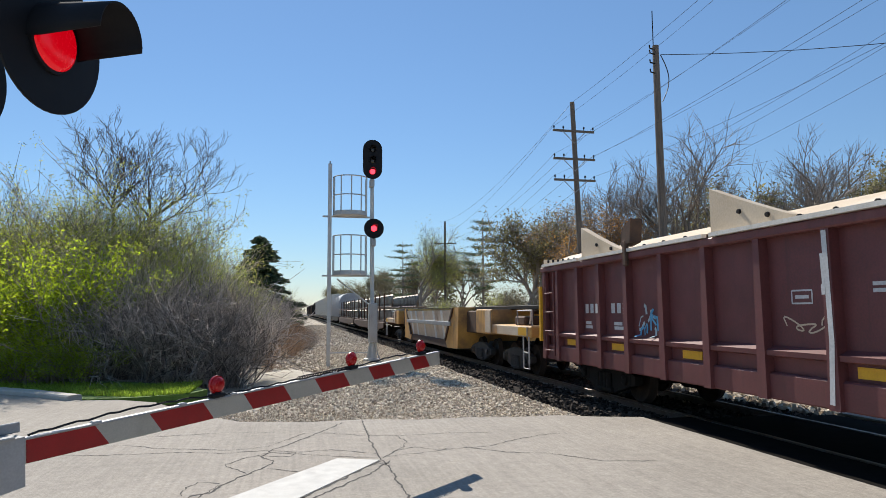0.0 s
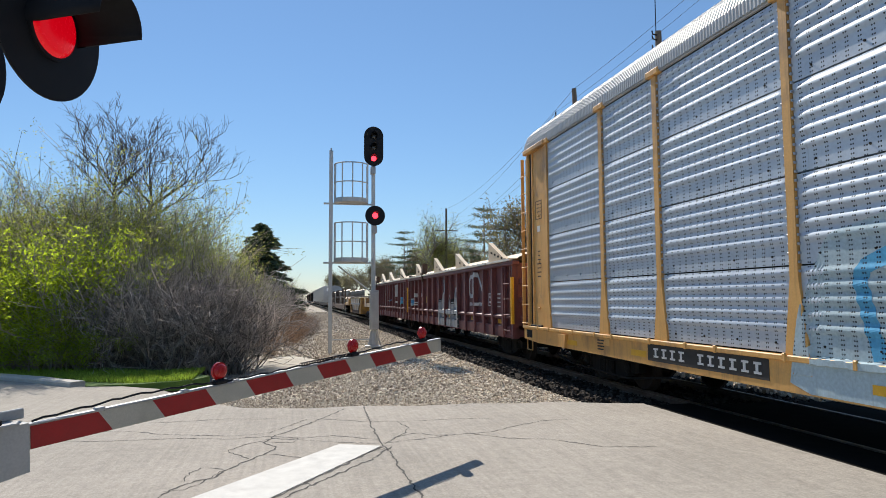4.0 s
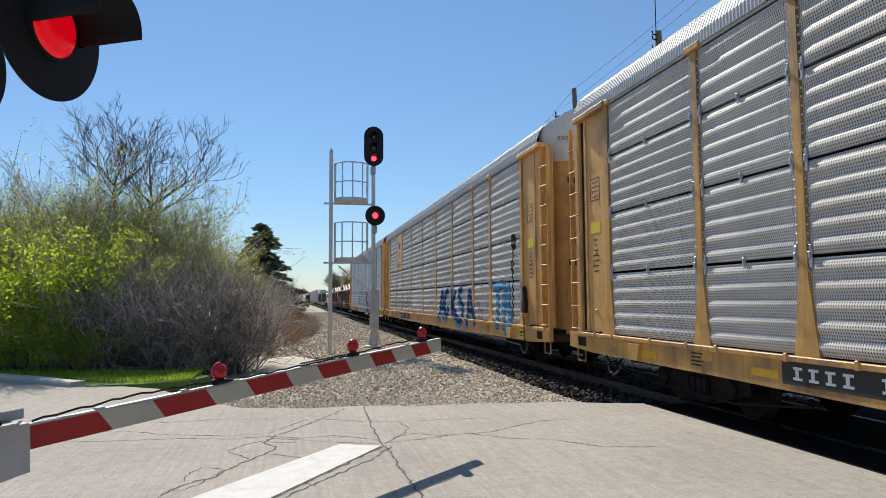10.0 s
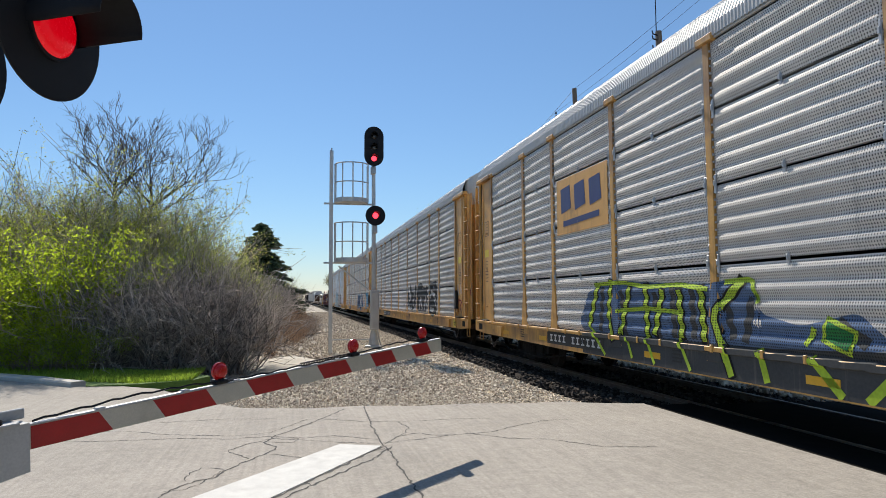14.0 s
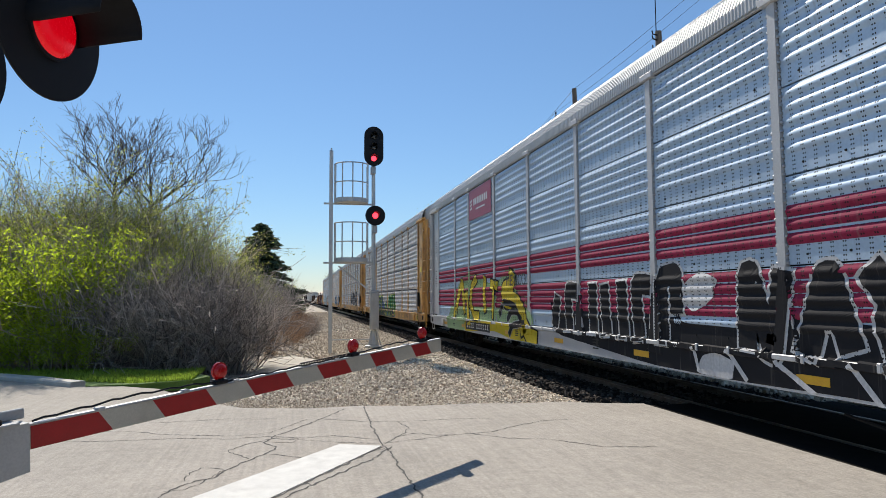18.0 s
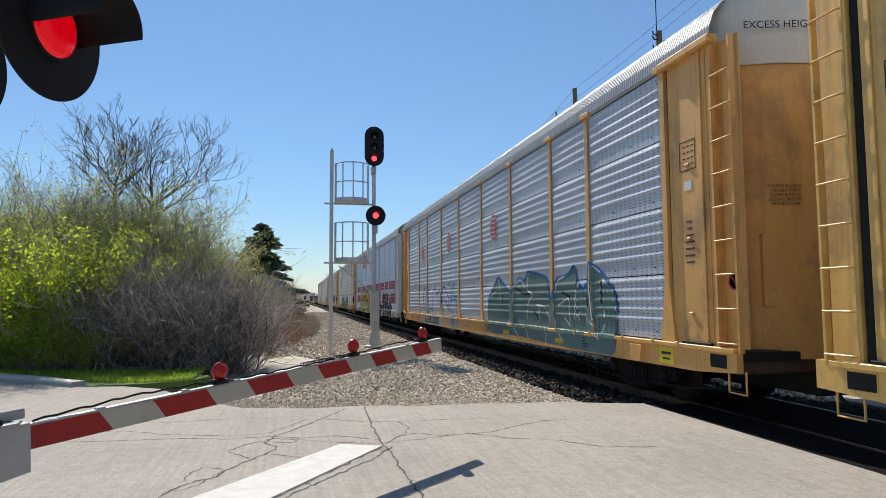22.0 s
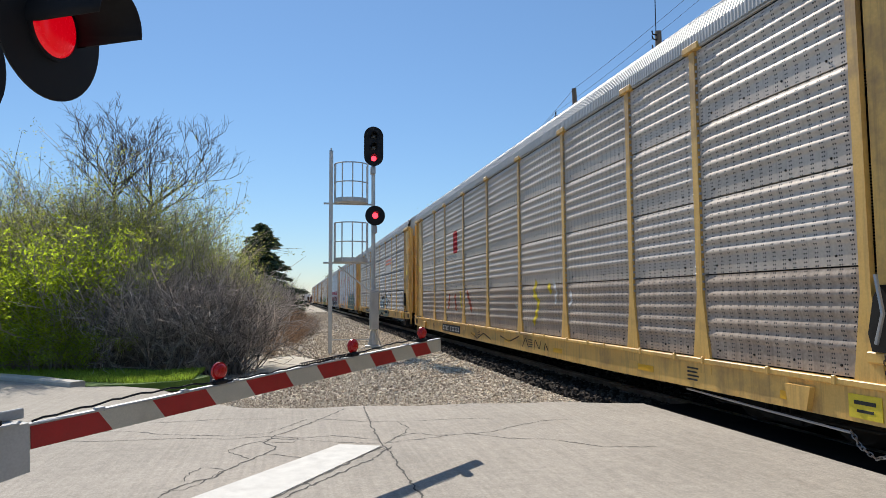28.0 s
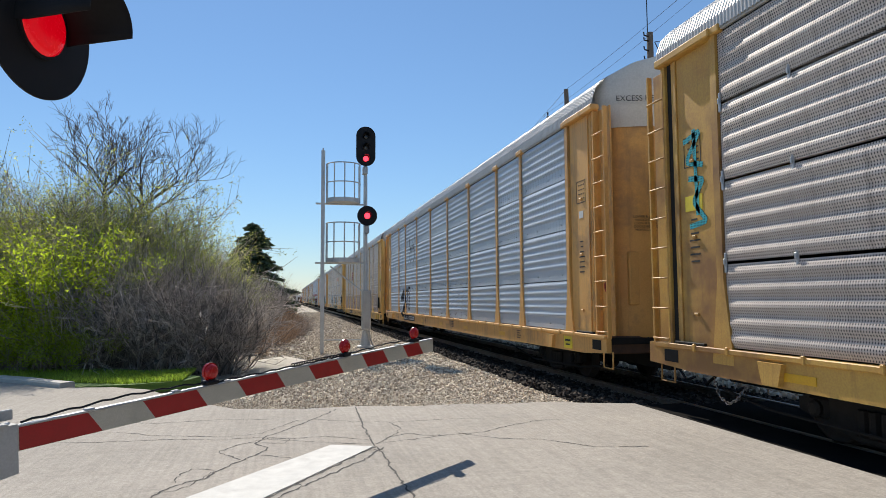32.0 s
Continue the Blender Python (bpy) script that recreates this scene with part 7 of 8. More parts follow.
# the sprayed work, car by car
# first car: a blue smudge, black letters on a white cloud, a thin tag
patch(A1, "riveted", [(3.88, 2.42), (2.47, 2.69), (0.74, 2.67), (-1.22, 2.47), (-1.35, 1.84), (-1.23, 0.62), (1.22, 0.62), (4.48, 0.65), (4.28, 1.61)], P_PALEBLUE, "pale blue painted smudge", 0.003)
art(A1, "riveted", 0.09, P_SKY, None, 0, "sky-blue sprayed letters", [
    [(3.25, 1.10), (3.47, 2.01), (2.48, 2.38), (1.82, 1.87), (2.07, 1.07), (3.01, 0.97)],
    [(1.00, 1.10), (1.26, 1.98), (0.36, 2.43), (-0.17, 1.85), (0.04, 1.07)],
], 0.008)
patch(A1, "riveted", [(-2.04, 2.34), (-3.33, 2.43), (-4.27, 2.43), (-5.30, 2.50), (-6.51, 2.46), (-6.79, 2.09), (-6.71, 1.59), (-6.82, 1.16), (-7.15, 0.68), (-4.81, 0.62), (-1.61, 0.64), (-1.79, 1.54)], P_WHITE, "white painted cloud", 0.003)
art(A1, "riveted", 0.1, P_BLACK, P_GREY, 0.03, "black sprayed letters", [
    [(-2.38, 2.37), (-2.49, 1.16)],
    [(-3.45, 2.28), (-2.63, 1.74), (-3.56, 1.06)],
    [(-3.22, 1.04), (-4.00, 2.31), (-4.25, 1.09)],
    [(-4.75, 1.07), (-5.29, 2.39), (-5.70, 1.15)],
    [(-4.96, 1.57), (-5.65, 1.58)],
    [(-6.62, 2.31), (-6.09, 2.18), (-6.12, 1.81), (-6.59, 1.64), (-6.50, 1.15), (-5.91, 1.11)],
], 0.008)
art(A1, "riveted", 0.1, P_BLACK, None, 0, "black slanted stripes", [
    [(-2.09, 1.00), (-2.74, 0.68)],
    [(-3.22, 0.95), (-3.92, 0.66)],
    [(-4.31, 0.95), (-4.85, 0.66)],
    [(-5.25, 0.93), (-5.68, 0.65)],
    [(-6.14, 0.97), (-6.50, 0.66)],
], 0.008)
art(A1, "riveted", 0.014, P_BLACK, None, 0, "thin black sprayed tag", [
    [(-7.12, 2.08), (-7.34, 2.14), (-7.63, 2.03), (-7.89, 2.12)],
    [(-7.15, 1.94), (-7.18, 1.76), (-7.35, 1.86), (-7.15, 1.94)],
    [(-7.51, 1.76), (-7.62, 1.96), (-7.77, 1.76)],
    [(-7.88, 1.93), (-7.72, 1.86), (-7.89, 1.76)],
    [(-7.15, 1.62), (-7.19, 1.45)],
    [(-7.54, 1.59), (-7.57, 1.46), (-7.71, 1.58)],
    [(-7.86, 1.60), (-7.73, 1.53), (-7.88, 1.46)],
    [(-7.12, 1.31), (-7.45, 1.22), (-7.91, 1.34)],
], 0.008)
# second car: navy letters with a sky-blue drop, then sky-blue letters
art(A2, "perforated", 0.15, P_SKY, None, 0, "sky-blue painted drop edge", [
    [(-1.91, 0.81), (-2.51, 1.95), (-3.00, 0.87)],
    [(-2.15, 1.26), (-2.87, 1.28)],
    [(-3.55, 1.95), (-3.00, 1.76), (-2.93, 1.11), (-3.43, 0.92), (-3.49, 1.34)],
    [(-4.14, 1.98), (-4.28, 0.97)],
    [(-4.71, 1.88), (-4.21, 1.40), (-5.09, 0.80)],
    [(-5.76, 2.02), (-5.23, 1.87), (-5.29, 1.59), (-5.77, 1.40), (-5.69, 0.92), (-5.15, 0.81)],
    [(-6.33, 0.73), (-6.67, 1.98), (-7.38, 0.80)],
    [(-6.48, 1.22), (-7.04, 1.25)],
], 0.005)
art(A2, "perforated", 0.1, P_NAVY, P_SKY, 0.035, "navy sprayed letters with a sky-blue edge", [
    [(-2.09, 0.95), (-2.67, 2.08), (-3.15, 1.01)],
    [(-2.32, 1.40), (-3.02, 1.41)],
    [(-3.69, 2.07), (-3.16, 1.89), (-3.09, 1.24), (-3.57, 1.05), (-3.63, 1.46)],
    [(-4.27, 2.09), (-4.40, 1.09)],
    [(-4.83, 1.99), (-4.34, 1.51), (-5.20, 0.92)],
    [(-5.86, 2.12), (-5.33, 1.98), (-5.40, 1.69), (-5.87, 1.51), (-5.79, 1.02), (-5.26, 0.92)],
    [(-6.42, 0.83), (-6.75, 2.07), (-7.45, 0.89)],
    [(-6.57, 1.32), (-7.12, 1.34)],
], 0.007)
art(A2, "perforated", 0.105, P_SKY, P_NAVY, 0.03, "sky-blue letters with a navy edge", [
    [(-9.43, 2.04), (-10.31, 2.12)],
    [(-9.87, 2.07), (-9.82, 0.89)],
    [(-10.54, 2.10), (-10.37, 1.52), (-10.40, 0.90)],
    [(-10.54, 2.10), (-10.89, 2.03), (-10.87, 1.66), (-10.50, 1.52), (-10.95, 1.41), (-10.98, 1.01), (-10.51, 0.85)],
    [(-10.81, 2.09), (-10.73, 1.40)],
], 0.007)
art(A2, "perforated", 0.02, P_PALEBLUE, None, 0, "pale painted highlights", [
    [(-9.50, 2.07), (-10.37, 2.14)],
    [(-9.93, 2.09), (-9.89, 0.92)],
    [(-10.59, 2.12), (-10.43, 1.55), (-10.46, 0.93)],
    [(-10.59, 2.12), (-10.94, 2.06), (-10.92, 1.68), (-10.55, 1.55), (-11.00, 1.44), (-11.03, 1.04), (-10.56, 0.88)],
    [(-10.86, 2.11), (-10.78, 1.43)],
], 0.011)
art(A2, "perforated", 0.022, P_BLACK, None, 0, "thin black sprayed tag", [
    [(11.25, 1.14), (11.06, 1.54), (10.57, 1.56)], [(10.76, 1.55), (10.80, 1.15)], [(10.37, 1.53), (9.93, 1.53), (9.79, 1.19)],
    [(10.19, 1.18), (10.10, 1.53)], [(9.65, 1.59), (9.65, 1.20)], [(9.39, 1.57), (9.28, 1.28), (9.06, 1.55)],
    [(8.63, 1.60), (8.36, 1.68), (8.22, 1.58), (8.24, 1.24)], [(8.09, 1.28), (8.00, 1.62), (7.65, 1.64), (7.48, 1.43), (7.37, 1.25)],
    [(7.80, 1.24), (7.51, 1.48), (7.10, 1.61), (7.19, 1.22)], [(6.80, 1.27), (6.66, 1.57), (6.43, 1.62), (6.23, 1.55), (6.07, 1.36), (5.98, 1.11)],
    [(6.41, 1.64), (6.34, 1.43), (6.43, 1.24)], [(5.56, 1.70), (5.67, 1.52), (5.63, 1.33), (5.50, 1.48), (5.48, 1.67), (5.56, 1.71)],
    [(5.16, 1.37), (5.03, 1.57), (4.91, 1.67), (4.81, 1.54), (4.80, 1.40)], [(5.13, 1.43), (4.80, 1.50)],
], 0.008)
art(A2, "perforated", 0.045, P_BLACK, None, 0, "black sprayed post shape", [
    [(-11.26, 3.05), (-11.21, 2.26), (-11.18, 1.18)],
    [(-11.08, 2.77), (-11.19, 2.27)],
], 0.008)
patch(A2, "perforated", [(-11.06, 3.30), (-11.17, 3.45), (-11.40, 3.44), (-11.51, 3.29), (-11.45, 3.06), (-11.28, 2.96), (-11.10, 3.08)], P_BLACK, "round black sprayed blot", 0.006)
art(A2, "perforated", 0.014, P_NAVY, None, 0, "thin dark sprayed tag", [
    [(-7.56, 1.70), (-7.67, 1.46), (-7.80, 1.67), (-7.90, 1.52), (-8.03, 1.75)],
    [(-7.81, 1.31), (-7.97, 1.47), (-8.11, 1.28), (-8.30, 1.50), (-8.42, 1.34)],
    [(-8.00, 1.25), (-8.09, 1.06), (-8.31, 1.19)],
], 0.008)
# third car: grey and white smudges
patch(A3, "perforated", [(4.10, 2.20), (1.72, 2.20), (1.80, 1.21), (4.05, 1.21)], P_WHITE, "white painted smudge", 0.003)
art(A3, "perforated", 0.05, P_GREY, None, 0, "grey sprayed strokes", [
    [(3.78, 2.55), (3.87, 2.06)],
    [(2.09, 1.86), (2.20, 1.31)],
], 0.008)
patch(A3, "perforated", [(-1.53, 2.10), (-2.21, 2.40), (-2.82, 2.40), (-3.46, 2.07), (-3.96, 2.22), (-4.04, 1.83), (-3.97, 1.16), (-2.89, 1.13), (-1.61, 1.17)], P_WHITE, "white painted smudge", 0.003)
art(A3, "perforated", 0.2, P_SMOKE, None, 0, "smoky black sprayed hearts", [
    [(-1.74, 2.04), (-1.92, 1.76), (-1.98, 1.38)],
    [(-2.33, 2.33), (-2.80, 2.05), (-2.85, 1.71), (-2.31, 1.34)],
    [(-3.15, 2.09), (-3.25, 1.71)],
    [(-3.60, 1.40), (-3.84, 2.05), (-3.96, 2.35)],
    [(-3.30, 1.43), (-2.76, 1.31)],
], 0.008)
patch(A3, "perforated", [(-7.12, 2.36), (-8.63, 2.48), (-8.73, 2.10), (-8.63, 1.16), (-8.22, 0.96), (-7.15, 1.14)], P_SMOKE, "smoky grey sprayed shape", 0.004)
art(A3, "perforated", 0.09, P_WHITE, None, 0, "white sprayed strokes", [
    [(-7.28, 1.79), (-7.76, 2.02), (-8.27, 1.86), (-8.49, 1.41)],
    [(-7.35, 1.30), (-8.07, 1.25)],
], 0.008)
patch(A3, "perforated", [(-4.33, 2.30), (-5.20, 2.50), (-6.15, 2.19), (-6.77, 2.34), (-6.71, 1.16), (-4.39, 1.17)], P_SMOKE, "smoky grey sprayed shape", 0.004)
art(A3, "perforated", 0.08, P_WHITE, None, 0, "white sprayed strokes", [
    [(-4.75, 1.23), (-5.17, 1.80), (-5.52, 1.25)],
    [(-5.99, 1.26), (-6.36, 1.84), (-6.59, 1.24)],
], 0.008)
# fourth car: dark base with lime bars on the sill, lime and green letters
patch(A4, "perforated", [(5.70, 1.08), (0.59, 1.10), (-1.47, 1.20), (-2.70, 1.16), (-4.00, 1.20), (-4.78, 1.20), (-4.74, 0.68), (-3.30, 0.64), (-0.80, 0.62), (2.66, 0.59), (5.72, 0.61)], P_SMOKE, "dark grey painted base", 0.003)
patch(A4, "perforated", [(5.84, 1.28), (5.46, 1.84), (4.41, 2.06), (3.23, 1.99), (1.66, 1.92), (0.68, 2.01), (0.56, 1.52), (-0.12, 1.40), (-0.86, 1.57), (-1.17, 1.37), (-1.27, 1.19), (0.59, 1.10), (5.70, 1.08)], P_STEELBLUE, "grey-blue painted glow", 0.002)
art(A4, "perforated", 0.07, P_SMOKE, None, 0, "dark sprayed shading behind the letters", [
    [(4.81, 1.93), (4.93, 1.11)],
    [(4.12, 1.87), (3.96, 1.06)],
    [(3.02, 1.82), (2.88, 1.10)],
    [(2.50, 1.90), (2.44, 1.12)],
    [(1.99, 1.85), (1.95, 1.14)],
    [(1.24, 1.80), (1.07, 1.18)],
    [(0.70, 1.73), (0.85, 1.15)],
    [(-0.62, 1.47), (-1.00, 1.24)],
], 0.005)
art(A4, "perforated", 0.035, P_LIME, None, 0, "lime sprayed cross strokes", [
    [(5.17, 1.98), (4.11, 2.01), (3.23, 1.91), (2.30, 1.93), (1.58, 1.85)],
    [(4.28, 1.50), (3.25, 1.56), (2.32, 1.51)],
    [(5.40, 1.22), (4.73, 0.68)],
    [(3.27, 1.09), (3.03, 0.67)],
    [(2.34, 1.13), (2.05, 0.67)],
    [(3.91, 1.06), (3.74, 0.71)],
    [(-0.32, 1.39), (-0.18, 1.19)],
    [(1.24, 1.94), (0.69, 1.96), (0.58, 1.66)],
], 0.013)
art(A4, "perforated", 0.06, P_LIME, P_BLACK, 0.035, "spindly lime sprayed letters", [
    [(5.00, 1.98), (5.40, 1.22)],
    [(4.46, 2.06), (4.59, 1.45), (4.41, 0.97)],
    [(3.80, 1.91), (4.15, 1.09)],
    [(3.27, 1.95), (3.23, 1.09)],
    [(2.76, 1.86), (3.01, 1.14)],
    [(2.31, 1.85), (2.25, 1.13)],
    [(1.77, 1.89), (1.70, 1.11)],
    [(0.87, 1.95), (1.48, 1.50), (1.13, 0.69)],
], 0.008)
art(A4, "perforated", 0.17, P_GREEN, P_LIME, 0.05, "green sprayed letters with a lime edge", [
    [(-0.67, 1.41), (-0.60, 1.22)],
    [(-2.16, 1.81), (-1.97, 1.23)],
    [(-2.16, 1.81), (-2.48, 1.72), (-2.37, 1.52), (-2.06, 1.48)],
    [(-2.75, 1.82), (-2.58, 1.20)],
    [(-2.75, 1.82), (-3.18, 1.75), (-3.12, 1.55), (-2.72, 1.46), (-3.21, 1.23)],
    [(-3.37, 1.77), (-3.96, 1.83)],
    [(-3.72, 1.79), (-3.64, 1.23)],
    [(-4.56, 1.92), (-4.27, 1.70), (-4.49, 1.52), (-4.70, 1.25), (-4.36, 1.14)],
], 0.008)
art(A4, "perforated", 0.055, P_LIME, None, 0, "lime painted bars on the sill", [
    [(-0.25, 1.06), (-0.67, 0.67)],
    [(-1.38, 1.03), (-0.98, 0.66)],
    [(-1.66, 1.04), (-2.08, 0.68)],
    [(-2.27, 0.96), (-2.82, 0.67)],
    [(-3.17, 1.09), (-3.49, 0.69)],
    [(0.59, 1.10), (0.46, 0.69)],
    [(-1.35, 1.90), (-1.40, 1.26)],
    [(-4.25, 1.80), (-4.15, 1.47), (-4.29, 1.14), (-4.20, 1.01)],
    [(-4.26, 1.04), (-4.74, 0.74)],
], 0.008)
patch(A4, "perforated", [(-1.25, 0.92), (-1.56, 0.98), (-1.92, 0.70), (-1.34, 0.70)], P_STEELBLUE, "grey-blue painted panel", 0.006)
patch(A4, "perforated", [(-2.30, 0.90), (-2.68, 0.91), (-2.74, 0.69), (-2.31, 0.70)], P_STEELBLUE, "grey-blue painted panel", 0.006)
patch(A4, "perforated", [(-4.25, 0.97), (-4.63, 0.77), (-4.71, 0.69), (-4.21, 0.67)], P_STEELBLUE, "grey-blue painted panel", 0.006)
# fifth car: yellow letters in a pale green cloud, then black letters with a white edge
patch(A5, "riveted", [(10.39, 0.96), (9.48, 1.69), (8.62, 2.26), (7.54, 2.67), (6.14, 2.54), (5.02, 2.19), (3.85, 2.26), (3.24, 2.57), (2.55, 2.61), (2.51, 2.03), (1.74, 1.82), (1.63, 1.49), (1.28, 1.37), (1.24, 1.07), (1.66, 1.07), (4.35, 1.09), (7.63, 1.00), (7.84, 0.62), (10.30, 0.62)], P_MINT, "pale green painted cloud", 0.003)
patch(A5, "riveted", [(7.83, 0.99), (4.35, 1.06), (1.66, 1.03), (0.99, 0.80), (0.85, 0.67), (1.68, 0.65), (2.67, 0.64), (4.37, 0.80), (7.74, 0.63)], P_YELLOW, "yellow painted band on the sill", 0.004)
art(A5, "riveted", 0.13, P_YELLOW, P_BLACK, 0.05, "yellow sprayed letters with a black edge", [
    [(9.19, 1.08), (8.13, 2.41), (7.81, 1.22)],
    [(7.79, 1.77), (7.43, 1.89), (7.17, 1.02)],
    [(6.28, 2.38), (6.87, 2.12), (7.00, 1.56), (6.61, 1.19), (6.03, 1.19)],
    [(5.33, 2.41), (5.44, 1.93), (5.30, 1.32)],
    [(4.77, 2.17), (4.05, 2.08)],
    [(4.39, 2.10), (4.51, 1.15)],
], 0.008)
art(A5, "riveted", 0.23, P_YELLOW, P_BLACK, 0.06, "large yellow swirl with a black edge", [
    [(2.71, 2.45), (2.87, 2.05), (3.46, 1.98), (3.39, 1.70), (2.45, 1.65), (1.97, 1.34), (1.81, 0.83)],
    [(1.79, 1.07), (1.43, 0.81), (0.92, 0.71)],
], 0.008)
art(A5, "riveted", 0.09, P_BLACK, P_WHITE, 0.02, "black swirl lines", [
    [(3.91, 1.25), (3.49, 1.64), (2.86, 1.59), (2.39, 1.46)],
    [(3.22, 1.13), (2.85, 1.39), (2.39, 1.39), (2.08, 1.16)],
    [(2.99, 0.75), (2.73, 1.02), (1.85, 1.10)],
], 0.012)
patch(A5, "riveted", [(0.09, 1.79), (-4.85, 1.81), (-5.05, 1.36), (-6.39, 1.33), (-7.24, 1.54), (-8.26, 1.45), (-9.22, 1.41), (-10.34, 1.44), (-10.29, 0.68), (-9.73, 0.66), (-8.22, 0.69), (-6.35, 0.65), (-4.16, 0.66), (-0.14, 0.96)], P_BLACK, "black painted base", 0.003)
patch(A5, "riveted", [(-5.02, 1.67), (-5.13, 1.93), (-5.55, 2.11), (-5.96, 2.00), (-5.84, 1.71), (-5.41, 1.52)], P_WHITE, "white painted oval", 0.008)
patch(A5, "riveted", [(-5.43, 0.66), (-5.58, 0.92), (-5.90, 0.99), (-6.28, 0.89), (-6.24, 0.65)], P_WHITE, "white painted oval", 0.008)
art(A5, "riveted", 0.17, P_BLACK, P_WHITE, 0.045, "black sprayed letters with a white edge", [
    [(-0.14, 1.11), (-0.37, 1.78)],
    [(-0.96, 1.05), (-0.92, 1.91), (-1.43, 1.87)],
    [(-2.10, 1.05), (-2.10, 2.01)],
    [(-2.66, 1.03), (-2.58, 1.98)],
    [(-3.30, 1.02), (-3.25, 2.03)],
    [(-3.84, 1.01), (-3.75, 1.98), (-4.26, 1.93)],
    [(-4.54, 1.01), (-4.56, 2.06), (-4.94, 2.10), (-4.96, 1.49)],
    [(-6.51, 1.08), (-6.57, 2.15), (-6.99, 0.99), (-7.19, 2.06)],
    [(-7.51, 1.07), (-7.86, 2.06), (-8.13, 1.16)],
    [(-7.70, 1.54), (-8.07, 1.55)],
    [(-8.38, 2.04), (-9.14, 1.09), (-9.65, 0.67)],
    [(-9.16, 2.05), (-8.57, 1.56), (-8.82, 0.71)],
    [(-9.53, 1.79), (-9.34, 1.00)],
    [(-10.19, 2.01), (-9.97, 1.22)],
], 0.008)
art(A5, "riveted", 0.06, P_WHITE, P_BLACK, 0.03, "white painted ring", [
    [(-9.28, 1.96), (-9.60, 2.05), (-9.89, 1.94), (-9.72, 1.81), (-9.42, 1.82), (-9.28, 1.96)],
], 0.013)
art(A5, "riveted", 0.035, P_WHITE, None, 0, "white painted lines on the sill", [
    [(-5.38, 1.03), (-5.50, 0.70)],
    [(-6.14, 1.04), (-6.52, 0.67)],
    [(-7.01, 0.98), (-7.64, 0.65)],
    [(-8.12, 1.03), (-8.51, 0.62)],
    [(-8.87, 0.90), (-9.21, 0.89)],
    [(-9.35, 0.67), (-9.61, 0.87), (-9.73, 0.66)],
    [(-8.99, 1.61), (-9.25, 1.44), (-9.07, 1.11)],
], 0.013)
# sixth car: silver letters outlined in blue, then a grey-teal piece
patch(A6, "riveted", [(8.63, 1.01), (4.54, 1.04), (3.98, 1.05), (3.90, 0.61), (4.56, 0.63), (5.32, 0.65), (6.20, 0.63), (7.22, 0.68), (8.00, 0.62)], P_GREY, "silver painted zigzag on the sill", 0.003)
patch(A6, "riveted", [(3.33, 1.06), (2.60, 1.06), (2.22, 1.06), (1.81, 1.07), (1.46, 0.65), (1.96, 0.68), (2.38, 0.85), (2.71, 0.63), (3.04, 0.67)], P_GREY, "silver painted zigzag on the sill", 0.003)
art(A6, "riveted", 0.045, P_SKYDEEP, None, 0, "blue sprayed outlines", [
    [(7.73, 1.17), (8.12, 1.71), (7.97, 2.13), (7.42, 2.27), (7.19, 1.98), (7.63, 1.67), (6.98, 1.12)],
    [(6.93, 2.14), (7.03, 1.51), (6.52, 1.25), (6.16, 1.49)],
    [(6.09, 1.23), (5.94, 2.05), (5.57, 2.22), (5.23, 1.86), (4.77, 2.11), (4.40, 1.86), (4.51, 1.20)],
    [(3.99, 1.28), (4.25, 1.71), (4.08, 2.18), (3.59, 2.13), (3.00, 1.70), (3.07, 1.40)],
    [(3.71, 1.71), (3.45, 1.54), (2.92, 1.26)],
    [(3.14, 2.33), (2.78, 2.13), (2.79, 1.75), (2.52, 1.68), (1.82, 1.70)],
    [(2.06, 2.29), (2.49, 2.12), (2.31, 1.83), (1.79, 1.74), (1.89, 1.42)],
    [(2.80, 1.59), (2.55, 1.19)],
    [(2.22, 1.11), (2.12, 0.80)],
], 0.007)
art(A6, "riveted", 0.016, P_WHITE, None, 0, "white sprayed inner lines", [
    [(7.65, 1.13), (8.03, 1.66), (7.89, 2.08), (7.35, 2.23), (7.12, 1.94), (7.55, 1.62), (6.91, 1.09)],
    [(6.86, 2.09), (6.96, 1.47), (6.46, 1.22), (6.09, 1.45)],
    [(6.03, 1.20), (5.88, 2.01), (5.52, 2.19), (5.18, 1.82), (4.73, 2.08), (4.36, 1.83), (4.46, 1.17)],
    [(3.95, 1.26), (4.21, 1.68), (4.04, 2.15), (3.55, 2.10), (2.96, 1.67), (3.03, 1.38)],
    [(3.67, 1.68), (3.41, 1.51), (2.89, 1.24)],
    [(3.10, 2.30), (2.75, 2.11), (2.76, 1.72), (2.49, 1.66), (1.80, 1.67)],
    [(2.03, 2.26), (2.46, 2.09), (2.28, 1.81), (1.77, 1.72), (1.87, 1.40)],
    [(2.77, 1.56), (2.52, 1.17)],
    [(2.19, 1.09), (2.10, 0.78)],
], 0.008)
art(A6, "riveted", 0.014, P_WHITE, None, 0, "thin pale sprayed tag", [
    [(1.35, 0.97), (1.32, 0.84), (1.21, 0.92), (1.13, 0.80), (1.02, 0.92), (0.95, 0.80), (0.84, 0.92), (0.72, 0.81), (0.61, 0.94), (0.53, 0.80)],
], 0.008)
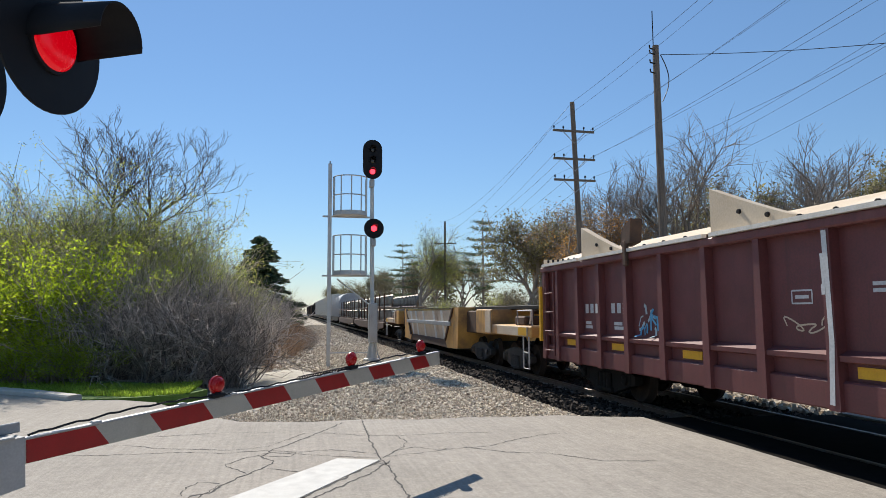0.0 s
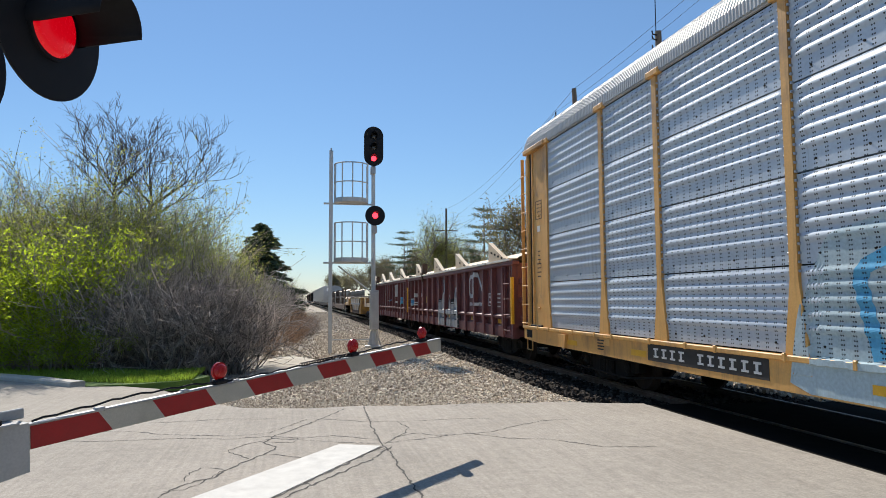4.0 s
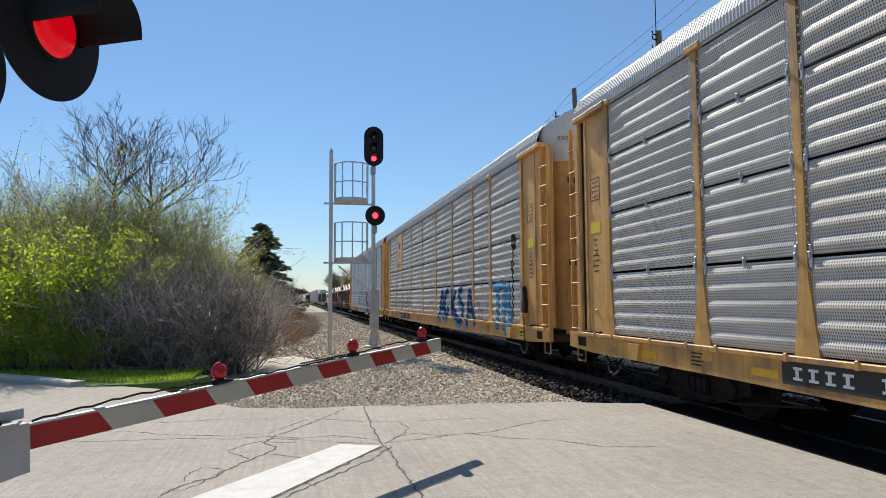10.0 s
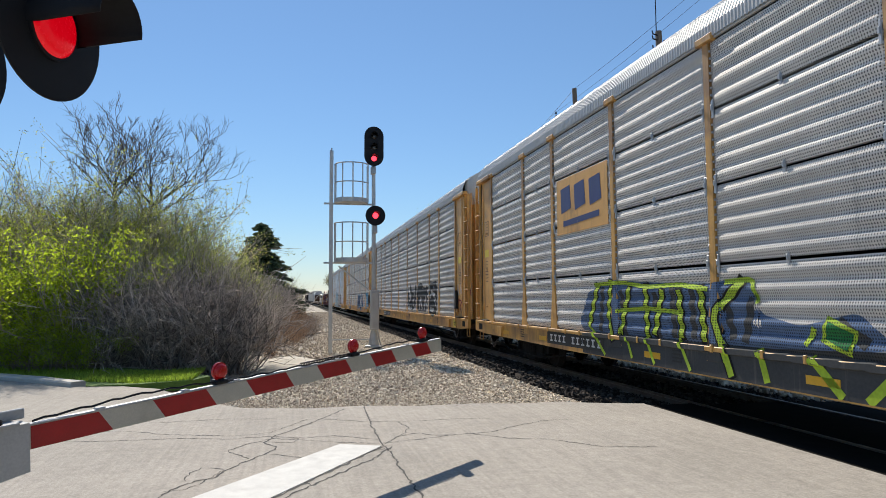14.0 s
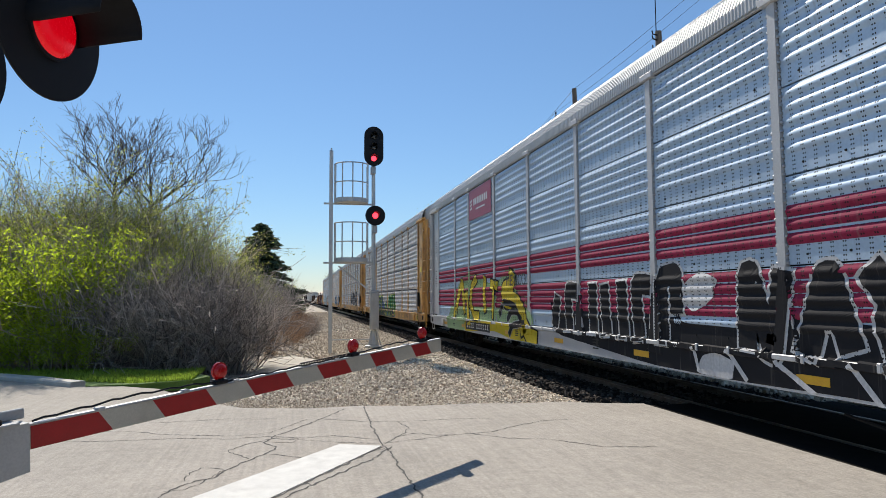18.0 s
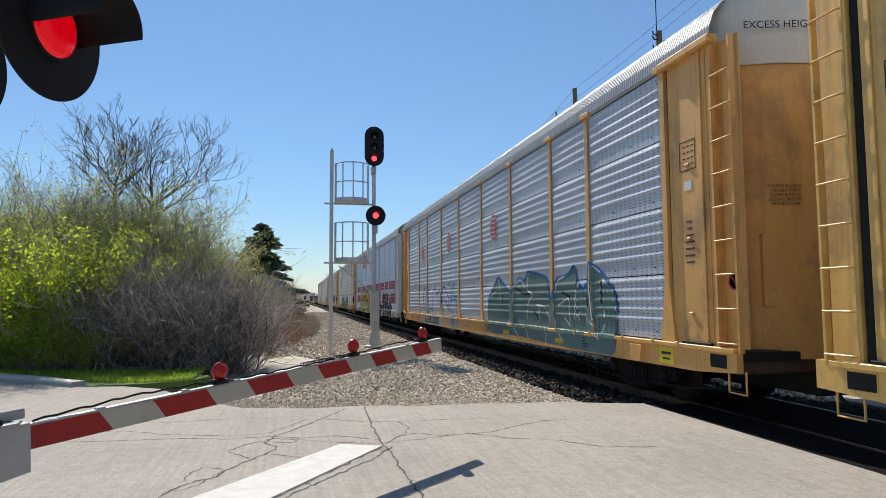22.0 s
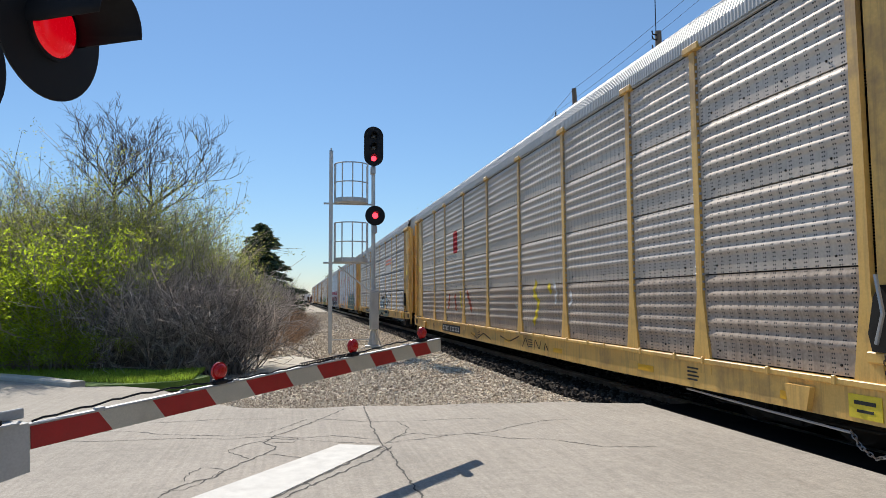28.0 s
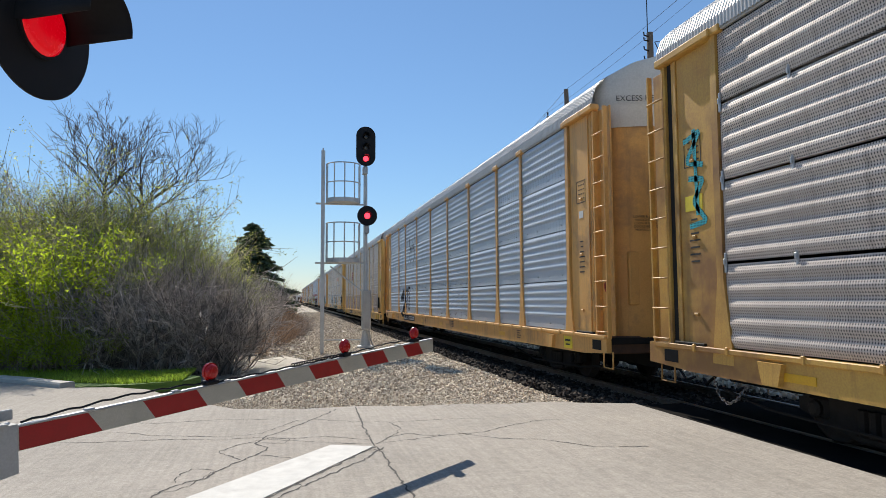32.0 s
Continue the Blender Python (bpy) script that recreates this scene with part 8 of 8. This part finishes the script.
patch(A6, "riveted", [(-2.05, 1.05), (-2.13, 1.66), (-3.12, 2.36), (-3.85, 2.06), (-4.31, 1.89), (-4.92, 2.26), (-5.35, 2.19), (-5.64, 2.41), (-6.92, 2.21), (-7.18, 1.68), (-7.43, 2.16), (-8.04, 2.23), (-8.46, 2.42), (-8.57, 2.09), (-8.84, 1.89), (-9.08, 2.07), (-9.15, 2.44), (-9.62, 2.25), (-10.15, 1.90), (-10.28, 1.47), (-10.19, 0.69), (-8.90, 0.68), (-7.23, 0.70), (-5.14, 0.77), (-2.42, 0.72)], P_TEAL, "solid grey-teal painted shape", 0.003)
art(A6, "riveted", 0.032, P_SKYDEEP, None, 0, "blue sprayed outline", [
    [(-2.13, 1.66), (-3.12, 2.36), (-3.85, 2.06), (-4.31, 1.89), (-4.92, 2.26), (-5.35, 2.19), (-5.64, 2.41), (-6.92, 2.21), (-7.18, 1.68), (-7.43, 2.16), (-8.04, 2.23), (-8.46, 2.42), (-8.57, 2.09), (-8.84, 1.89), (-9.08, 2.07), (-9.15, 2.44), (-9.62, 2.25), (-10.15, 1.90), (-10.28, 1.47)],
], 0.008)
art(A6, "riveted", 0.022, P_WHITE, None, 0, "white sprayed inner lines", [
    [(-3.12, 2.32), (-3.30, 2.07), (-3.41, 1.55)],
    [(-2.36, 1.75), (-3.00, 1.95)],
    [(-4.46, 1.63), (-4.48, 2.04), (-5.04, 2.23), (-5.43, 1.99)],
    [(-5.64, 2.37), (-5.56, 1.92), (-5.99, 1.85), (-5.56, 1.57)],
    [(-5.59, 1.50), (-5.52, 1.17)],
    [(-6.22, 1.58), (-6.80, 1.53), (-6.99, 1.27)],
    [(-6.39, 1.52), (-6.37, 1.18)],
    [(-7.34, 1.85), (-7.53, 2.14), (-7.87, 2.20)],
    [(-7.53, 1.58), (-8.15, 1.75), (-8.15, 1.15)],
    [(-7.82, 1.33), (-8.14, 1.16)],
    [(-8.39, 1.28), (-8.47, 1.86), (-8.66, 2.05)],
    [(-8.67, 1.51), (-8.59, 1.26)],
    [(-9.17, 2.40), (-9.16, 1.91), (-9.22, 1.52), (-9.28, 1.30)],
    [(-9.26, 2.37), (-9.58, 2.22)],
    [(-9.65, 2.09), (-9.86, 2.00)],
    [(-9.13, 1.29), (-9.32, 1.19)],
    [(-9.70, 1.49), (-9.77, 1.37)],
    [(-9.42, 1.06), (-9.49, 0.94), (-9.73, 1.24)],
    [(-4.15, 1.14), (-4.42, 1.04), (-4.92, 0.77)],
    [(-5.40, 1.06), (-5.68, 0.75)],
    [(-6.86, 1.05), (-6.81, 0.64)],
    [(-7.44, 1.06), (-7.74, 0.84)],
], 0.009)
art(A6, "riveted", 0.03, P_BLACK, None, 0, "black sprayed shading lines", [
    [(-3.57, 1.86), (-3.51, 1.47)],
    [(-4.76, 2.00), (-5.33, 1.84), (-5.99, 1.87)],
    [(-6.92, 2.15), (-7.09, 1.62)],
    [(-7.76, 1.87), (-8.17, 1.75)],
    [(-8.48, 2.36), (-8.53, 1.98)],
    [(-9.65, 2.10), (-9.63, 1.62)],
    [(-9.04, 1.85), (-9.10, 1.57)],
    [(-6.03, 1.45), (-6.43, 1.15)],
    [(-10.20, 1.87), (-10.31, 1.47)],
], 0.0075)
# seventh car: pale blue letters with black lines, a grey-green base on the sill
patch(A7, "perforated", [(0.47, 1.05), (-2.42, 1.05), (-4.28, 1.05), (-5.89, 1.04), (-6.00, 0.92), (-5.59, 0.51), (-4.24, 0.50), (-2.40, 0.54), (-0.68, 0.62), (0.29, 0.70)], P_SAGE, "grey-green painted base", 0.003)
patch(A7, "perforated", [(4.43, 2.13), (1.48, 2.13), (1.42, 1.01), (1.90, 0.71), (4.09, 0.93)], P_PALEBLUE, "pale blue painted cloud", 0.003)
art(A7, "perforated", 0.05, P_BLACK, None, 0, "black sprayed bars", [
    [(4.81, 1.11), (4.63, 2.03)],
    [(3.63, 1.10), (3.74, 1.86)],
    [(2.97, 1.08), (3.01, 1.95)],
    [(2.44, 1.07), (2.34, 2.06)],
    [(1.94, 1.07), (1.84, 2.09)],
    [(3.76, 1.50), (1.75, 1.53)],
], 0.008)
patch(A7, "perforated", [(0.81, 1.08), (-0.09, 1.90), (-1.11, 1.13)], P_PALEBLUE, "pale blue painted letter", 0.004)
art(A7, "perforated", 0.06, P_BLACK, None, 0, "black sprayed letter lines", [
    [(0.94, 0.99), (0.05, 1.83), (-0.26, 1.82), (-1.22, 1.09)],
    [(0.36, 1.30), (-0.64, 1.33)],
    [(-0.50, 2.05), (-1.23, 1.81), (-1.40, 2.17)],
    [(-1.89, 1.23), (-2.22, 1.84), (-2.42, 2.07)],
], 0.008)
patch(A7, "perforated", [(-1.92, 1.26), (-2.28, 1.84), (-3.78, 1.88), (-3.95, 1.54), (-3.88, 1.14), (-2.90, 1.15)], P_PALEBLUE, "pale blue painted letter", 0.004)
art(A7, "perforated", 0.07, P_BLACK, None, 0, "black sprayed letter lines", [
    [(-2.31, 1.25), (-2.76, 1.71), (-3.17, 1.86), (-3.78, 1.82)],
    [(-3.04, 1.52), (-3.56, 1.42), (-3.34, 1.17)],
    [(-3.93, 1.20), (-4.23, 1.71), (-4.25, 2.03)],
], 0.008)
patch(A7, "perforated", [(-4.49, 2.10), (-4.96, 1.86), (-5.42, 1.40), (-5.38, 1.22), (-4.92, 1.16), (-4.58, 1.32)], P_PALEBLUE, "pale blue painted drop", 0.004)
art(A7, "perforated", 0.07, P_BLACK, None, 0, "black sprayed drop outline", [
    [(-4.44, 2.13), (-5.03, 1.81), (-5.48, 1.36)],
    [(-4.47, 1.44), (-4.66, 1.29), (-4.99, 1.15)],
    [(-6.45, 2.08), (-6.48, 1.89), (-6.78, 1.96)],
    [(-5.90, 1.66), (-5.86, 1.44)],
    [(-6.04, 1.62), (-6.17, 1.45)],
], 0.008)
art(A7, "perforated", 0.08, P_BLACK, None, 0, "black swirls on the sill", [
    [(-0.53, 0.95), (-1.33, 0.89)],
    [(-1.74, 0.57), (-2.65, 0.82), (-3.21, 0.69)],
    [(-2.64, 0.53), (-3.50, 0.48)],
    [(-4.01, 0.99), (-4.60, 0.90), (-5.39, 0.93)],
    [(-5.59, 0.54), (-6.00, 0.97)],
], 0.007)
# eighth car: small yellow, orange and white strokes
art(A8, "riveted_low", 0.07, P_YELLOW, None, 0, "yellow sprayed strokes", [
    [(-2.62, 2.15), (-2.46, 1.85), (-2.79, 1.64), (-2.57, 1.29), (-2.39, 1.11)],
    [(-3.37, 2.06), (-3.56, 1.86)],
    [(4.80, 1.99), (4.64, 1.43)],
], 0.008)
art(A8, "riveted_low", 0.1, P_RUSTRED, None, 0, "faded orange sprayed letters", [
    [(6.43, 1.89), (6.58, 1.34)],
    [(5.59, 1.88), (5.41, 1.30)],
    [(3.85, 1.97), (3.29, 1.34)],
], 0.008)
art(A8, "riveted_low", 0.045, P_WHITE, None, 0, "white sprayed strokes", [
    [(-3.63, 2.15), (-3.87, 1.89), (-3.78, 1.61)],
    [(-4.57, 1.88), (-4.70, 1.73), (-4.55, 1.56)],
    [(-1.09, 1.55), (-1.27, 1.51)],
], 0.008)
art(A8, "riveted_low", 0.016, P_BLACK, None, 0, "thin dark sprayed tag", [
    [(3.32, 0.62), (2.57, 0.47), (1.87, 0.68), (1.12, 0.53)],
    [(0.21, 0.69), (-0.58, 0.58), (-1.40, 0.76)],
    [(-1.63, 0.52), (-1.88, 0.76), (-2.07, 0.53)],
    [(-2.46, 0.50), (-2.54, 0.75), (-2.80, 0.53), (-2.94, 0.75)],
    [(-3.12, 0.53), (-3.19, 0.70), (-3.37, 0.53)],
], 0.008)
patch(A8, "riveted_low", [(5.79, 4.19), (5.18, 4.16), (5.17, 3.38), (5.78, 3.37)], P_RED, "small red painted board", 0.004)
# ninth car: a broad black arrow and letter outlines
patch(A9, "riveted", [(8.50, 1.87), (8.15, 2.04), (7.70, 2.29), (7.59, 1.97), (7.62, 1.76), (7.74, 1.56), (7.95, 1.71), (8.34, 1.54)], P_BLACK, "broad black sprayed arrow", 0.003)
patch(A9, "riveted", [(8.26, 1.07), (7.75, 1.41), (7.34, 1.62), (7.21, 1.34), (7.34, 1.17), (7.87, 0.69)], P_BLACK, "broad black sprayed arrow", 0.003)
art(A9, "riveted", 0.06, P_BLACK, None, 0, "black sprayed letter outlines", [
    [(7.02, 2.09), (6.78, 2.21), (6.58, 1.83), (6.50, 1.18)],
    [(6.50, 1.85), (6.43, 2.30), (6.06, 2.24), (6.09, 1.83), (6.24, 1.59), (6.24, 1.20)],
    [(7.24, 2.03), (7.08, 1.66), (6.83, 1.31)],
    [(7.30, 1.10), (6.95, 0.82), (6.62, 0.82)],
], 0.007)
art(A9, "riveted", 0.03, P_BLACK, None, 0, "small black sprayed letters", [
    [(6.67, 0.83), (6.61, 0.99), (6.56, 0.83), (6.50, 0.98)],
    [(6.43, 1.01), (6.37, 0.73)],
    [(6.23, 0.98), (6.12, 0.94), (6.22, 0.83)],
], 0.008)
# rear end panels
art(A3, "perforated", 0.02, P_WHITE, None, 0, "white sprayed tag", [
    [(-12.12, 2.23), (-12.08, 1.86)],
    [(-12.36, 2.27), (-12.29, 1.89), (-12.44, 1.86)],
    [(-12.58, 2.23), (-12.57, 1.88)],
    [(-12.79, 2.29), (-12.74, 1.90), (-12.91, 1.92)],
], 0.008)
art(A3, "perforated", 0.025, P_WINE, None, 0, "red sprayed scrawl", [
    [(-12.12, 1.55), (-12.29, 1.73), (-12.24, 1.35)],
    [(-12.36, 1.68), (-12.69, 1.66), (-12.53, 1.41), (-12.70, 1.24)],
    [(-12.61, 1.61), (-12.89, 1.56), (-12.81, 1.39)],
], 0.008)
art(A6, "riveted", 0.016, P_BLACK, None, 0, "thin black sprayed tag", [
    [(12.62, 2.75), (12.5, 3.1), (12.38, 2.7)], [(12.55, 2.6), (12.42, 2.95)], [(12.7, 2.7), (12.6, 2.4), (12.45, 2.62), (12.35, 2.35)],
    [(12.75, 2.15), (12.6, 2.3), (12.5, 2.1), (12.62, 1.95)], [(12.45, 2.25), (12.3, 2.1), (12.42, 1.9)],
], 0.005)
# tenth car: a cyan scrawl on its leading end panel
art(A10, "perforated", 0.04, P_CYAN, None, 0, "cyan sprayed scrawl", [
    [(12.7, 4.0), (12.3, 4.1), (12.65, 3.7), (12.25, 3.6)],
    [(12.6, 3.45), (12.25, 3.4), (12.5, 3.1), (12.2, 2.8), (12.6, 2.75)],
    [(12.45, 4.15), (12.4, 2.9)],
], 0.007)


# notices on the rear doors of the automobile cars
DOOR_TEXT = Matrix(((0.964, 0, -0.266, -0.74), (-0.266, 0, -0.964, -13.50), (0, 1, 0, 3.12), (0, 0, 0, 1)))
for car in FLEET:
    if car is not A5:
        more = Matrix.Translation((0, 0 if car in (A1, A6, A9) else -0.17, 0))
        words("EXCESS HEIGHT", 0.15, more @ Matrix.Translation((0.0, -0.09, 2.35)) @ DOOR_TEXT, car, INK, "cap_notice")
        words("LOWER & LOCK\nHINGED ENDS\nCLOSE & LOCK\nDOORS BEFORE\nMOVING CAR", 0.062, more @ DOOR_TEXT, car, INK, "door_notice")


# gondolas


def on_gond(car, strokes, material, label, lift=0.006, name="painted_letters"):
    ob = part(name, spray(strokes, "", lift, gond_face), material, car, label)
    if len(strokes) > 1:
        tagged(ob, kind="stuff")


def emblem(car, y):
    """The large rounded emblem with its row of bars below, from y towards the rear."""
    on_gond(car, [([(y - 0.78, 2.46), (y - 0.15, 2.46), (y, 2.34), (y, 1.92), (y - 0.12, 1.81), (y - 0.78, 1.81), (y - 0.88, 1.92), (y - 0.88, 2.4), (y - 0.98, 2.52), (y - 1.1, 2.44), (y - 1.62, 1.9), (y - 1.72, 1.9), (y - 1.78, 2.0), (y - 1.78, 2.55)], 0.065)], P_WHITE, "large pale rounded emblem")
    on_gond(car, [([(y - i * 0.2, 1.55), (y - i * 0.2 - 0.12, 1.55)], 0.05 if i % 3 else 0.06) for i in range(10)], P_WHITE, "row of pale bars")
    on_gond(car, [([(y - 2.2, 1.87), (y - 2.2, 1.52), (y - 2.65, 1.52), (y - 2.65, 1.87), (y - 2.2, 1.87)], 0.018), ([(y - 2.25, 1.62), (y - 2.6, 1.62)], 0.03), ([(y - 2.3, 1.78), (y - 2.42, 1.78)], 0.04)], P_WHITE, "pale stencilled frame with bars")
    on_gond(car, [([(y - 3.1, 1.5 + i * 0.12), (y - 3.4, 1.5 + i * 0.12)], 0.02) for i in range(4)], P_WHITE, "small pale stencil bars")


g = FRONT_GOND
emblem(g, -3.5)
on_gond(g, [([(6.2 - i * 0.22, 1.78), (6.06 - i * 0.22, 1.78)], 0.09) for i in range(8) if i not in (4,)], P_WHITE, "pale number bars")
on_gond(g, [([(6.2, 1.42), (5.9, 1.42)], 0.03), ([(6.2, 1.5), (5.95, 1.5)], 0.03), ([(5.0, 1.42), (4.6, 1.42)], 0.03), ([(5.0, 1.5), (4.7, 1.5)], 0.03)], P_WHITE, "small pale stencil bars")
on_gond(g, [([(0.57, 1.96), (0.26, 1.96), (0.26, 1.81), (0.57, 1.81), (0.57, 1.96)], 0.01), ([(0.52, 1.885), (0.31, 1.885)], 0.02)], P_WHITE, "small pale stencil frame")
on_gond(g, [([(-0.55, 2.0), (-0.9, 2.0)], 0.02), ([(-0.55, 1.93), (-0.85, 1.93)], 0.02)], P_WHITE, "small pale stencil bars")
scrawl(g, "", 0.66, 0.04, 1.41, 1.68, 46, CREAM, 0.01, 6, gond_face)
wild(g, "", 4.1, 3.5, 1.3, 1.75, 44, (P_PALEBLUE, P_SKY), None, 12, 0.025, gond_face)
wild(g, "", -2.3, -2.95, 1.45, 2.3, 45, (P_PALEBLUE, P_SKY), None, 16, 0.03, gond_face)
scrawl(g, "", -1.0, -1.7, 1.5, 1.7, 47, CREAM, 0.01, 6, gond_face)
wild(g, "", -6.3, -6.9, 1.4, 1.8, 48, (P_SKY, P_CYAN), None, 12, 0.03, gond_face)
on_gond(g, [([(-0.08, 0.72), (-0.12, 1.4), (-0.09, 2.6)], 0.035), ([(-0.05, 1.9), (-0.03, 2.35)], 0.03)], P_WHITE, "pale paint run down a rib")
g = REAR_GOND
emblem(g, -3.4)
for ya, yb, top in ((1.05, -0.1, 2.02), (-0.2, -1.1, 2.0), (-1.05, -2.2, 2.2)):
    n = 22
    arch = [(ya + (yb - ya) * k / n, 0.72 + (top - 0.72) * (1 - abs(2 * k / n - 1) ** 2.6) ** 0.45) for k in range(n + 1)]
    fine = [(a[0] + (b[0] - a[0]) * q / 4, a[1] + (b[1] - a[1]) * q / 4) for a, b in zip(arch, arch[1:]) for q in range(4)]
    part("spray_fill", Shape().sheet([[(gond_face("", y, 0.70 + (z - 0.70) * k / 40) - 0.005, y, 0.70 + (z - 0.70) * k / 40) for k in range(41)] for y, z in fine]), P_GREY, g, "silver bubble shape")
    on_gond(g, [(arch, 0.022), ([((ya + yb) / 2, 0.75), ((ya + yb) / 2 + 0.08, 1.2), ((ya + yb) / 2, 1.5)], 0.02)], P_BLACK, "black bubble outline", 0.009, "spray_edge")
on_gond(g, [([(-0.1, 1.9), (-0.08, 2.45)], 0.04)], P_PALEBLUE, "pale paint run")
on_gond(g, [([(6.4 - i * 0.22, 1.9), (6.26 - i * 0.22, 1.9)], 0.09) for i in range(8) if i not in (3, 4)], P_WHITE, "pale number bars")
on_gond(g, [([(6.4, 1.55), (6.1, 1.55)], 0.03), ([(6.4, 1.45), (6.15, 1.45)], 0.03), ([(5.2, 1.5), (4.8, 1.5)], 0.03)], P_WHITE, "small pale stencil bars")
on_gond(g, [([(4.1 - i * 0.24, 1.55), (4.02 - i * 0.24, 1.85)], 0.045) for i in range(3)], P_YELLOW, "yellow sprayed bars")
wild(g, "", 7.3, 6.6, 1.35, 1.8, 49, (P_SKY, P_PALEBLUE), None, 14, 0.035, gond_face)


def motions():
    """Every car of the train rolls away along the track at one speed."""
    for car, y0 in MOVES:
        walk(car, [(t, Matrix.Translation((TRACK_X, y0 + SPEED * t, 0))) for t in (0.0, 4.0, 8.0, 12.0, 16.0, 20.0, 24.0, 28.0, 32.0)])


motions()
